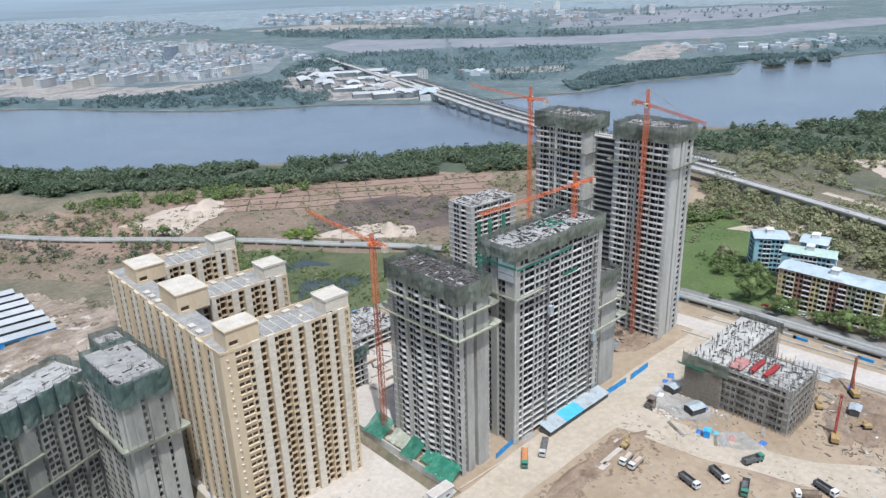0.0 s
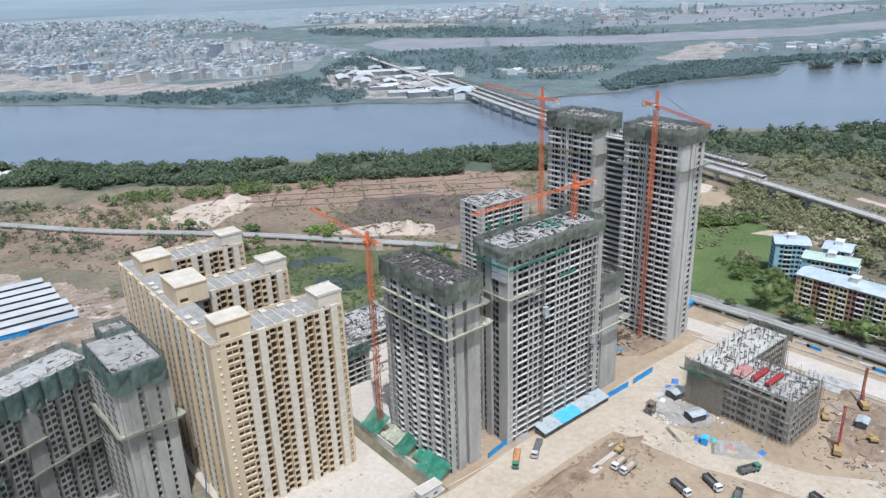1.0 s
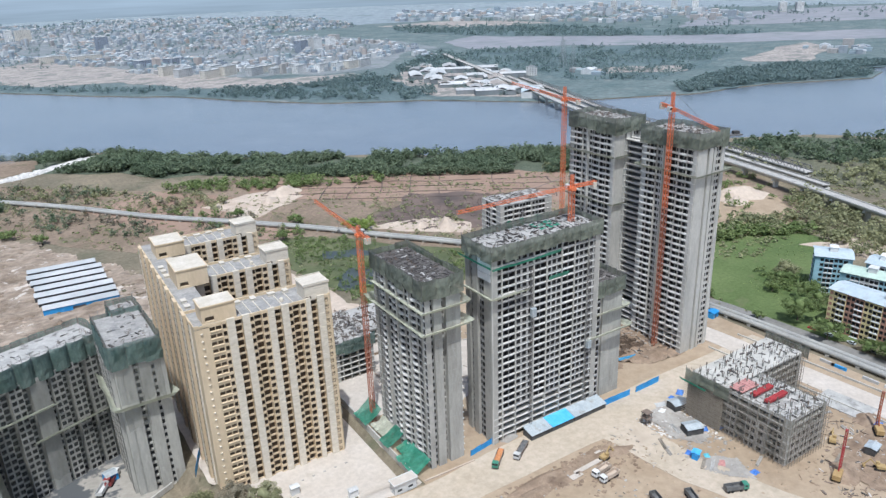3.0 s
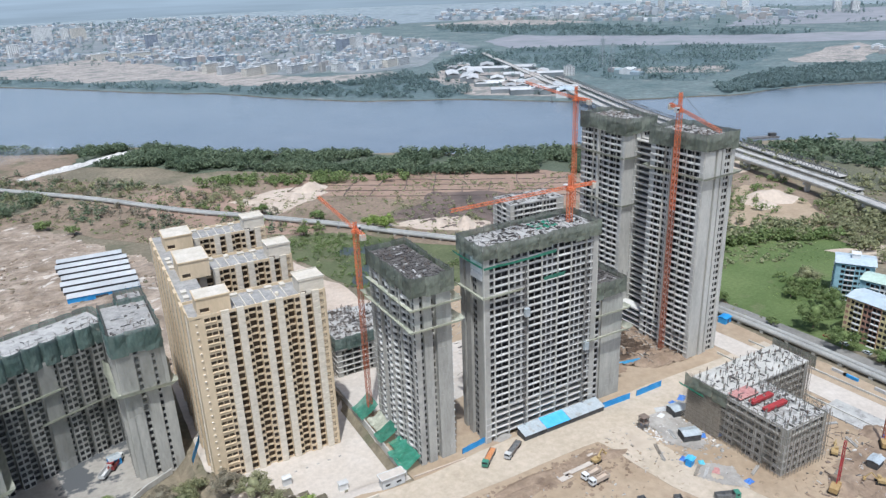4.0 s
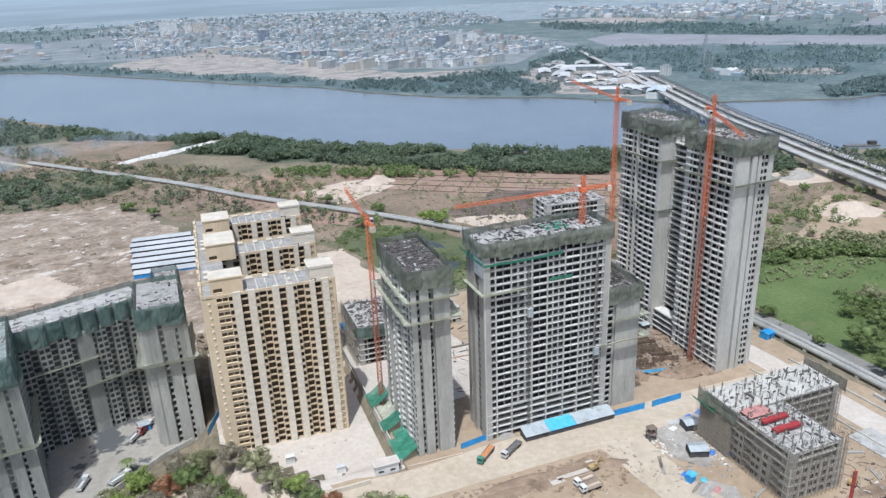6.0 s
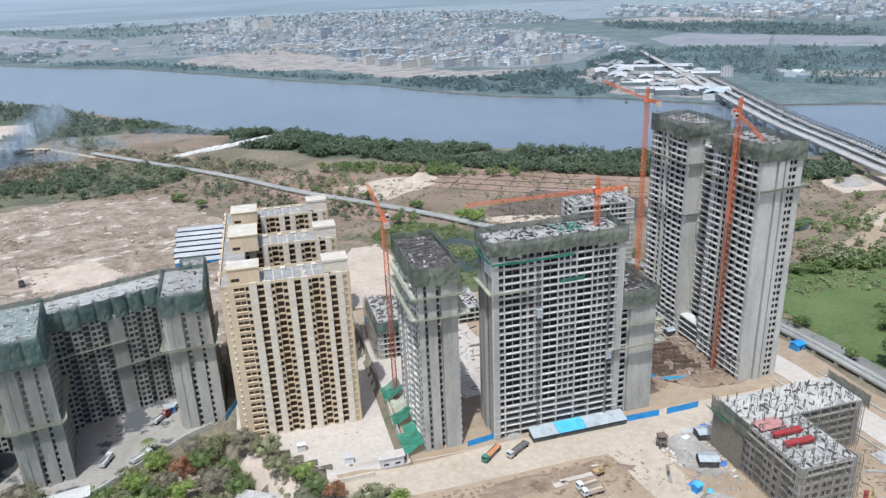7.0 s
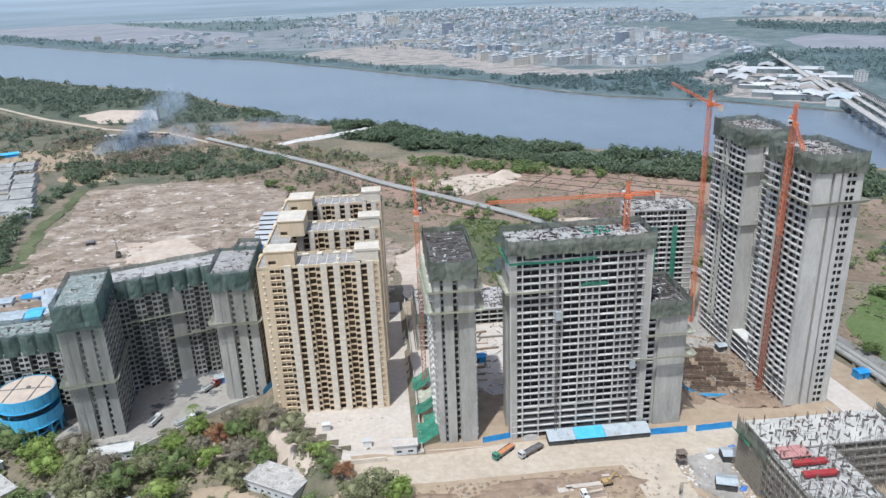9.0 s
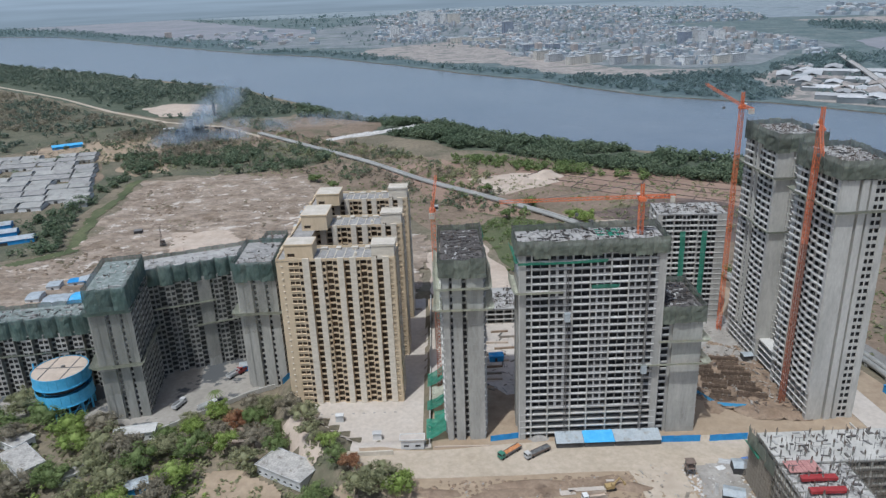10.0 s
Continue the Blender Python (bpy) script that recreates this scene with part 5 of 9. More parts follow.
# ---- the grey block behind ----
def back_block():
    t = Tower("rear_tower", "unfinished grey concrete block with green nets, behind the frame tower", "tower block", pose(265.0, 260.0, 0, 0, 0, -4.0), GREY, 160)
    fh, fl = 2.9, 20
    row = [("V", 4.4, -0.2), ("Z", 3.6, 0), ("S", 0.6, 0.4), ("Z", 3.6, 0), ("V", 4.2, -0.2), ("Z", 3.6, 0), ("S", 0.6, 0.4), ("V", 4.4, -0.2), ("B", 4.5, -0.2), ("S", 4.5, 0)]
    w, d = sum(b[1] for b in row), 19.0
    t.facade(0, 0, 0, 0, fl, fh, row, lip=0.25)
    t.facade(0, d, -90, 0, fl, fh, [("S", 4, 0), ("V", 5, -0.2), ("S", 1.5, 0.3), ("Z", 4, 0), ("S", 4.5, 0)], lip=0.2, pieces=False)
    t.facade(w, 0, 90, 0, fl, fh, [("S", 6, 0), ("V", 5, 0), ("S", 8, 0)], pieces=False)
    t.facade(w, d, 180, 0, fl, fh, mirror(row), pieces=False)
    t.core(0, 0, w, d, 0, fl * fh)
    root = t.finish()
    roof_works(root, (0, 0, w, d), fl * fh + 0.6, DECK, planks=60, bars=30, pale=0.6, seed=31)
    for x in (3.0, 11.5, 22.0):
        g = Geo()
        for i in range(8):
            z0, z1 = 14 + i * 4.5, 14 + (i + 1) * 4.5
            a = 0.5 * noise.noise(Vector((x, i * 0.7, 1)))
            b = 0.5 * noise.noise(Vector((x, (i + 1) * 0.7, 1)))
            g.face([(x + a, -1.1 + a, z0), (x + 2.6 + a, -1.3 + a, z0), (x + 2.6 + b, -1.3 + b, z1), (x + b, -1.1 + b, z1)])
        part("hanging_net", g, NET_BRIGHT, root, "long green net hanging down the face")


back_block()


# ---- the netted complex with two end towers ----
def netted_complex():
    def block(label, here, fh, x0, y0, x1, y1, fl, front, left, right, net_top, seed, deck=DECK, planks=60, pale=0.6, mats=NETTED, pieces=200):
        t = Tower("netted_block", label, "tower block", here, mats, pieces)
        top = fl * fh
        t.facade(x0, y0, 0, 0, fl, fh, front)
        t.facade(x0, y1, -90, 0, fl, fh, left, pieces=False)
        t.facade(x1, y0, 90, 0, fl, fh, right, pieces=False)
        t.facade(x1, y1, 180, 0, fl, fh, mirror(front), pieces=False)
        t.core(x0, y0, x1, y1, 0, top)
        root = t.finish()
        roof_works(root, (x0, y0, x1, y1), top + net_top - 1.6, deck, planks=planks, bars=8, pale=pale, seed=seed)
        net_skirt(root, (x0, y0, x1, y1), top - 1.0, top + net_top, NET_GREEN, out=0.9, seed=seed, wide=7.0 if x1 - x0 > 20 else 5.6, bulge=1.5 if x1 - x0 > 20 else 0.5)
        return root, top

    def run(total, *bays):
        out, s, i = [], 0.0, 0
        while s + bays[i % len(bays)][1] < total:
            out.append(bays[i % len(bays)])
            s += out[-1][1]
            i += 1
        return out + [("S", total - s, 0)]

    end = [("L", 3.0, -0.3), ("L", 3.4, 0.1), ("O", 2.1, -1.2), ("L", 4.2, 0.2), ("J", 1.4, -0.6), ("L", 2.4, 0.0)]
    face = (("V", 4.6, 1.3), ("P", 3.1, 0))
    b, top = block("grey end tower wrapped in shade net beside the tan block", pose(61.3, 221.8, -9.0, 0, 0, 1.0), 3.0, 0, 0, 16.5, 30, 19, end, run(30, *face), run(30, *face), 8.6, 41, ROOF_GREY, 14, mats=NETTED_LIGHT)
    catch_net(b, (0, 0, 16.5, 30), top - 18, NET_PALE, 3.2, 2.4, seed=41, sides="flr")
    drape(b, 0.2, 16.2, -0.3, top - 16, top - 1, 3.0)
    drape(b, 0.5, 9.0, -0.3, top - 27, top - 18, 5.0)
    block("narrow rear part of the netted end tower", pose(61.3, 221.8, -9.0, 0, 0, 1.0), 3.0, 7.4, 30.1, 16.3, 41, 19, [("S", 8.9, 0)], run(10.9, *face), run(10.9, *face), 8.4, 40, ROOF_GREY, 10, mats=NETTED_LIGHT, pieces=0)
    s, top = block("grey recessed block with paired windows and shade nets", pose(13.0, 238.3, -9.0, 0, 0, 20.5), 2.76, 0, 0, 51.5, 15, 18, [("V", 4.6, 1.4), ("P", 3.0, 0), ("V", 4.6, 1.4), ("P", 3.0, 0), ("V", 4.6, 1.4), ("P", 2.6, 0), ("L", 6.2, 1.5), ("J", 1.5, -0.3), ("V", 4.4, 1.4), ("P", 2.6, 0), ("V", 4.4, 1.4), ("P", 2.6, 0), ("V", 4.4, 1.4), ("S", 3.0, 0)], [("S", 15, 0)], [("S", 15, 0)], 8.6, 42, DECK, 24, 0.8, mats=NETTED_LIGHT)
    drape(s, 0.5, 50.5, -1.5, top - 44, top - 1, 21.0, NET_VEIL)
    catch_net(s, (3, -1.6, 29, 15), top - 13, NET_PALE, 1.8, 0.8, seed=43, sides="f")
    catch_net(s, (20, -1.6, 50, 15), top - 25, NET_PALE, 2.0, 0.8, seed=44, sides="f")
    a, top = block("grey end tower with pale catch nets beside the water tank", pose(3.8, 197.4, -9.0, 0, 0, 10.0), 2.93, 0, 0, 15.6, 37, 19, [("L", 2.8, -0.3), ("L", 3.2, 0.1), ("O", 2.0, -1.2), ("L", 3.9, 0.2), ("J", 1.4, -0.6), ("L", 2.3, 0.0)], run(37, *face), run(37, *face), 9.4, 45, ROOF_NET, 12, 0.8)
    catch_net(a, (0, 0, 15.6, 37), top - 3, NET_GREEN, 2.6, 2.4, seed=46, sides="flr")
    catch_net(a, (0, 0, 15.6, 37), top - 29, NET_PALE, 3.6, 3.2, seed=47, sides="flr")
    drape(a, 0.3, 15.3, -0.3, top - 28, top - 3, 8.0)
    drape(a, 0.3, 8.5, -0.3, top - 42, top - 30, 11.0)
    c, top = block("grey block with paired windows and olive nets behind the tank", pose(-1.5, 231.6, -9.0, 0, 0, 8.0) @ Matrix.Translation((-75.6, 0, 0)), 2.82, 0, 0, 75.6, 15, 11, run(75.6, *face), [("S", 15, 0)], [("S", 15, 0)], 9.0, 48, ROOF_NET, 50, 0.3)
    catch_net(c, (0, 0, 75, 15), top - 10, NET_PALE, 1.6, 0.8, seed=49, sides="f")


netted_complex()


# ---- the low frame under construction at the crossroads ----
def low_frame():
    t = Tower("low_frame", "half-built concrete frame with scaffolding and starter bars", "building frame", pose(264.0, 85.0, 0, 0, 0, 0), NETTED, 200)
    fh, fl = 3.3, 6
    top = fh * fl
    t.facade(0, 44, -90, 0, fl, fh, [("O", 4.4, -0.3)] * 4, lip=0.5)
    t.facade(0, 26.4, -90, 0, 4, fh, [("V", 4.4, 0.1), ("O", 4.4, -0.4), ("V", 4.4, 0.1), ("W", 4.4, 0.1), ("O", 4.4, -0.4), ("V", 4.4, 0.1)], lip=0.3)
    t.facade(0, 26.4, -90, 4 * fh, 2, fh, [("O", 4.4, -0.3)] * 6, lip=0.5)
    t.facade(0, 0, 0, 0, 4, fh, [("V", 4.4, 0), ("W", 4.4, 0)] * 2 + [("V", 5.0, 0)], lip=0.3)
    t.facade(0, 0, 0, 4 * fh, 2, fh, [("O", 4.52, -0.3)] * 5, lip=0.4)
    t.facade(22.6, 0, 90, 0, fl, fh, [("O", 4.5, -0.3)] * 6, lip=0.4)
    t.facade(22.6, 27, 0, 0, fl, fh, [("O", 4.5, -0.3)] * 6, lip=0.4)
    t.facade(49.6, 27, 90, 0, fl, fh, [("V", 4.25, 0)] * 4, lip=0.3)
    t.facade(49.6, 44, 180, 0, fl, fh, [("O", 4.51, 0)] * 11, lip=0.3, pieces=False)
    t.core(0, 0, 22.6, 29.6, 0, top - 1.4)
    t.core(0, 27, 49.6, 44, 0, top - 1.4)
    root = t.finish()
    roof_works(root, (0.2, 27, 49.4, 44), top + 0.3, CONCRETE_PALE, planks=34, bars=4, pale=0.5, seed=51)
    roof_works(root, (0.2, 0.2, 22.4, 26.99), top - 0.6, DECK_WHITE, planks=60, bars=4, pale=0.7, seed=52)
    rng, bars = random.Random(9), Geo()
    for x in range(2, 50, 4):
        for y in range(2, 44, 4):
            if (x < 22 or y > 27) and rng.random() < 0.85:
                g = Geo()
                ox, oy, high = rng.uniform(-0.5, 0.5), rng.uniform(-0.5, 0.5), rng.uniform(0.9, 2.3)
                lx, ly = rng.choice(((0.25, 0.6), (0.6, 0.25), (0.3, 0.3), (0.25, 0.9)))
                cx, cy = x + ox, y + oy
                g.box(cx - lx / 2, cy - ly / 2, top - 0.9, cx + lx / 2, cy + ly / 2, top + high, 0)
                for i in range(-1, 2):
                    for j in (-1, 1):
                        px, py = cx + i * lx * 0.42, cy + j * ly * 0.42
                        bars.beam((px, py, top + high - 0.1), (px + rng.uniform(-0.12, 0.12), py, top + high + rng.uniform(0.7, 1.7)), 0.1)
                part("column_stub", g, CONCRETE_DIM, root)
    part("starter_bars", bars, REBAR, root, kind="stuff")
    props = Geo()
    for i in range(150):  # props and rails standing over the decks
        x, y = rng.uniform(0.5, 49), rng.uniform(0.5, 43.5)
        if y < 27 and (x > 22 or 10 < y < 26 and 2 < x < 15):
            continue
        high = rng.uniform(1.6, 4.2)
        props.beam((x, y, top - 0.8), (x + rng.uniform(-0.2, 0.2), y, top + high), 0.12)
        if rng.random() < 0.35:
            props.beam((x, y, top + high * 0.8), (x + rng.choice((-3, 3)), y, top + high * 0.8), 0.1)
    part("scaffolding", props, STEEL, root, kind="stuff")
    sides = [((0, 44), (0, 0), (-1, 0)), ((0, 0), (22.6, 0), (0, -1)), ((22.6, 0), (22.6, 27), (1, 0)), ((22.6, 27), (49.6, 27), (0, -1)), ((49.6, 27), (49.6, 44), (1, 0))]
    for a, b, n in sides:
        g = Geo()
        d = math.hypot(b[0] - a[0], b[1] - a[1])
        k = int(d / 1.7)
        for o in (0.8, 1.7):
            for i in range(k + 1):
                x, y = a[0] + (b[0] - a[0]) * i / k + n[0] * o, a[1] + (b[1] - a[1]) * i / k + n[1] * o
                g.beam((x, y, 0), (x + rng.uniform(-0.1, 0.1), y, top + rng.uniform(0.4, 3.4)), 0.11)
            for z in np.arange(1.8, top, 1.8):
                g.beam((a[0] + n[0] * o, a[1] + n[1] * o, z), (b[0] + n[0] * o, b[1] + n[1] * o, z + rng.uniform(-0.1, 0.1)), 0.08)
        part("scaffold", g, SCAFF, root, "grey tube scaffold with bamboo poles", kind="stuff")
    for z in np.arange(0.9, top - 2.4, 0.95):  # walkways of bamboo boards, lift by lift
        g = Geo()
        g.box(-1.8, 27.5, z, -0.6, 44.6, z + 0.16)
        for k in range(7):
            g.beam((-1.9, 28 + 2.7 * k, z + 0.5), (-1.9, 30 + 2.7 * k, z + rng.uniform(0.3, 0.7)), 0.12)
        part("walkway", g, BAMBOO, root, "brown bamboo walkway of the scaffold" if z < 1 else "")
    net_skirt(root, (0, 27, 49.6, 44), top - 3.0, top + 2.0, NET_DARK, out=1.9, seed=53, sides="lr")
    catch_net(root, (-1.5, 36, 49, 46), top - 4, NET_BRIGHT, 1.6, 1.2, seed=54, sides="l")
    g = Geo()
    for i in range(9):
        g = Geo()
        g.box(1.5 + i * 1.15, 21.5, top + 0.45 + 0.05 * (i % 3), 2.55 + i * 1.15, 27.5, top + 0.75 + 0.05 * (i % 3))
        part("shutter_panel", g, PINK, root, "faded red shutter panel lying on the deck")
    for y in (17.0, 11.0):
        g = Geo()
        g.box(3, y, top + 0.6, 14.5, y + 2.2, top + 1.6)
        shutter = part("red_shutter", g, RED, root, "long red steel shutter on the deck")
        for i in range(10):
            g = Geo()
            g.box(3.1 + i * 1.16, y - 0.08, top + 0.55, 3.3 + i * 1.16, y + 2.28, top + 1.66)
            part("rib", g, RED, shutter)


low_frame()


# ---- the small frame behind the slim tower ----
def small_frame(label, x0, x1, y0, y1, fl, seed, net):
    t = Tower("small_frame", label, "building frame", Matrix.Identity(4), GREY, 60)
    fh = 2.85
    nx, ny = round((x1 - x0) / 4.3), round((y1 - y0) / 4.5)
    wide, deep = [("O", (x1 - x0) / nx, 0)] * nx, [("O", (y1 - y0) / ny, 0)] * ny
    t.facade(x0, y1, -90, 0, fl, fh, deep, lip=0.3)
    t.facade(x0, y0, 0, 0, fl, fh, wide, lip=0.3)
    t.facade(x1, y0, 90, 0, fl, fh, deep, lip=0.3, pieces=False)
    t.facade(x1, y1, 180, 0, fl, fh, wide, pieces=False)
    t.core(x0, y0, x1, y1, 0, fl * fh)
    root = t.finish()
    roof_works(root, (x0, y0, x1, y1), fl * fh + 0.3, DECK, planks=90, bars=90, pale=0.4, seed=seed)
    if net:
        net_skirt(root, (x0, y0, x1, y1), fl * fh - 5, fl * fh + 1.2, NET_GREEN, seed=seed + 1, sides="lf")
        g = Geo()
        for y in np.arange(y0, y1, 2.2):  # standing scaffold along the yard side
            for o in (-1.2, -2.2):
                g.beam((x0 + o, y, 0), (x0 + o, y, fl * fh + 1.5), 0.1)
        for z in np.arange(1.9, fl * fh + 1, 1.9):
            for o in (-1.2, -2.2):
                g.beam((x0 + o, y0, z), (x0 + o, y1, z), 0.09)
        part("scaffold", g, SCAFF, root, "dense tube scaffold beside the frame", kind="stuff")


small_frame("half-built frame with scaffolding and green net", 153.0, 173.0, 238.0, 269.5, 7, 61, True)
small_frame("low half-built frame with dense rebar on its deck", 174.0, 214.0, 262.0, 290.0, 3, 64, False)

# ---- cranes ----
def tower_crane(x, y, z0, height, jib, heading, label, lower=0.0, luff=0.0, counter=12.0, apex=7.0):
    """A lattice mast with slewing cab, apex, jib, counter-jib and ballast. heading: where the jib points, degrees from +x."""
    c = thing("tower_crane", label, "tower crane", "tower cranes", matrix=pose(x, y, z0))
    w = 0.85

    def lattice(g, a, b, half, bay, bar):
        a, b = Vector(a), Vector(b)
        d = b - a
        n = max(2, int(d.length / bay))
        t = d.normalized()
        s = t.cross(Vector((0, 0, 1)) if abs(t.z) < 0.9 else Vector((0, 1, 0))).normalized() * half
        u = s.cross(t).normalized() * half
        ring = [s + u, -s + u, -s - u, s - u]
        for r in ring:
            g.beam(a + r, b + r, bar * 1.5)
        for i in range(n):
            p, q = a + d * (i / n), a + d * ((i + 1) / n)
            for k in range(4):
                r, r2 = ring[k], ring[(k + 1) % 4]
                g.beam(p + r, q + r2, bar)
                g.beam(p + r, p + r2, bar)

    g = Geo()
    low = height * lower
    if low:
        lattice(g, (0, 0, 0), (0, 0, low), w, 2.0, 0.12)
        part("lower_mast", g, CRANE_RUST, c, "rust-red lower mast sections")
        g = Geo()
    lattice(g, (0, 0, low), (0, 0, height), w, 2.0, 0.12)
    part("mast", g, CRANE, c)
    g = Geo()
    g.box(-1.3, -1.3, height, 1.3, 1.3, height + 0.9)
    g.tube((0, 0, height + 0.9), (0, 0, height + 1.5), 1.2, 1.2, 12)
    part("slewing_ring", g, CRANE, c)
    a = radians(heading)
    f = Vector((math.cos(a), math.sin(a), 0))
    s = Vector((-f.y, f.x, 0))
    root = Vector((0, 0, height + 1.5))
    tip = root + f * jib * math.cos(luff) + Vector((0, 0, jib * math.sin(luff)))
    g = Geo()
    lattice(g, root + f * 1.2, tip, 0.5, 2.1, 0.075)
    part("jib", g, CRANE, c)
    g = Geo()
    lattice(g, root - f * 1.0, root - f * counter, 0.55, 2.0, 0.14)
    arm = part("counter_jib", g, CRANE, c)
    g = Geo()
    e = root - f * (counter - 1.2)
    g.beam(e - s * 1.1 - Vector((0, 0, 1.0)), e + s * 1.1 - Vector((0, 0, 1.0)), 1.6, 0, 2.2)
    part("ballast", g, ROOF_CREAM, arm, "pale concrete ballast block")
    top = root + Vector((0, 0, apex))
    g = Geo()
    lattice(g, root, top, 0.5, 1.6, 0.14)
    part("apex", g, CRANE, c)
    g = Geo()
    g.beam(top, root + (tip - root) * 0.68 + Vector((0, 0, 0.7)), 0.12)
    g.beam(top, root - f * (counter - 1), 0.12)
    part("tie_rod", g, STEEL, c)
    g = Geo()
    o = root + f * 0.9 - s * 1.6
    g.box(o.x - 0.8, o.y - 0.8, height + 0.2, o.x + 0.8, o.y + 0.8, height + 2.3, 0)
    g.box(o.x - 0.7, o.y - 0.84, height + 0.9, o.x + 0.7, o.y + 0.84, height + 1.8, 1)
    part("cab", g, [WHITEWASH, CAR_GLASS], c, "white operator's cab")
    g = Geo()
    k = root + (tip - root) * 0.45
    g.beam(k, k - Vector((0, 0, 5.5)), 0.08)
    g.box(k.x - 0.5, k.y - 0.5, k.z - 6.5, k.x + 0.5, k.y + 0.5, k.z - 5.4)
    part("hook_block", g, STEEL, c)
    return c


tower_crane(152.8, 201.5, 0.3, 83.0, 45, 88, "orange tower crane with rust-red lower mast by the slim tower", 0.72, 0.04, 9, 3)
tower_crane(295.2, 245.0, 0.3, 112.5, 43, 92, "tall orange tower crane beside the twin towers", 0.0, 0.09, 11, 6)
tower_crane(296.6, 177.0, 0.3, 116.0, 43, -116, "tall orange tower crane tied to the twin towers' west face", 0.62, -0.03, 12, 7)
tower_crane(229.6, 167.0, 81.6, 13.5, 52, 176, "orange tower crane standing on the frame tower's roof", 0.0, -0.02, 12, 5)


# ---- water tank ----
def water_tank():
    t = thing("water_tank", "round blue water tank of two rings on steel legs", "water tank", matrix=pose(-21.5, 209.5, -9.0) @ Matrix.Scale(1.06, 4))
    r = 11.5
    for z0, z1, over in ((7.0, 12.2, 0.0), (15.3, 20.5, 0.0)):
        n = 20
        for i in range(n):
            g = Geo()
            a0, a1 = 2 * math.pi * i / n + 0.004, 2 * math.pi * (i + 1) / n - 0.004
            pts = [(r * math.cos(a0 + (a1 - a0) * k / 3), r * math.sin(a0 + (a1 - a0) * k / 3)) for k in range(4)]
            for p, q in zip(pts, pts[1:]):
                g.face([(*p, z0), (*q, z0), (*q, z1), (*p, z1)])
                g.face([(p[0] * 0.985, p[1] * 0.985, z1), (*p, z1), (*q, z1), (q[0] * 0.985, q[1] * 0.985, z1)])
            part("shell_panel", g, TANK_BLUE, t)
        g = Geo()
        g.tube((0, 0, z0 - 0.4), (0, 0, z0 + 0.05), r + 0.25, r + 0.25, 40)
        part("ring_beam", g, TANK_BLUE, t)
    g = Geo()
    g.tube((0, 0, 20.1), (0, 0, 20.4), r - 0.25, r - 0.6, 40, 0)
    g.box(-r + 1, -0.25, 20.4, r - 1, 0.25, 20.55, 1)
    g.box(-5, -r + 1.5, 20.4, -4.5, r - 1.5, 20.55, 1)
    g.box(4.5, -r + 1.5, 20.4, 5, r - 1.5, 20.55, 1)
    g.tube((1, 1, 20.4), (1, 1, 20.9), 0.9, 0.9, 12, 1)
    part("tank_roof", g, [SAND, STEEL], t, "dusty concrete tank roof with ribs")
    # Drum in the near-black tone paints the shade between the two rings.
    g = Geo()
    g.tube((0, 0, 12.2), (0, 0, 15.0), r - 2.5, r - 1.5, 32, 0)
    part("inner_drum", g, ROOM, t)
    leg = Geo()
    leg.box(-0.35, -0.35, 0, 0.35, 0.35, 7.2)
    me = leg.mesh("leg", [TANK_BLUE])
    spots = []
    for q, n in ((r - 0.8, 12), (r * 0.5, 6)):
        for i in range(n):
            a = 2 * math.pi * i / n
            spots.append((q * math.cos(a), q * math.sin(a)))
            part("leg", me, None, t, matrix=pose(*spots[-1], 0, 0, 0, 360 * i / n))
    g = Geo()
    for i in range(12):
        a, b = spots[i], spots[(i + 1) % 12]
        g.beam((*a, 1.0), (*b, 6.5), 0.2)
        g.beam((*a, 3.6), (*b, 3.6), 0.22)
    part("brace", g, TANK_BLUE, t)
    g = Geo()
    for i in range(7):
        z = 4 + i * 2.4
        g.tube((-r - 0.2, 3.5, z), (-r - 2.2, 3.9, z), 0.55, 0.55, 8)
        g.tube((-r - 2.2, 3.9, z - 0.6), (-r - 2.2, 3.9, z + 2.4), 0.4, 0.4, 8)
    part("valve_stack", g, TANK_BLUE, t, "blue pipework climbing the tank's side")


water_tank()


# ---- pipeline, viaduct and bridges ----
def smooth_line(pts, step):
    """Points along a rounded line through the given corners."""
    out = []
    for i in range(len(pts) - 1):
        p0, p1, p2, p3 = (Vector(pts[max(0, min(len(pts) - 1, i + k))]) for k in (-1, 0, 1, 2))
        n = max(1, int((p2 - p1).length / step))
        for k in range(n):
            t = k / n
            out.append(0.5 * ((2 * p1) + (p2 - p0) * t + (2 * p0 - 5 * p1 + 4 * p2 - p3) * t * t + (3 * p1 - p0 - 3 * p2 + p3) * t ** 3))
    out.append(Vector(pts[-1]))
    return out


PIPE_LINE = smooth_line([(-66, 812), (0, 735), (82, 638), (141, 556), (190, 500), (236, 445), (264, 405), (308, 344), (336, 280), (348, 220), (353.5, 176), (356.5, 122), (357, 77), (357, 0), (357, -120)], 12)


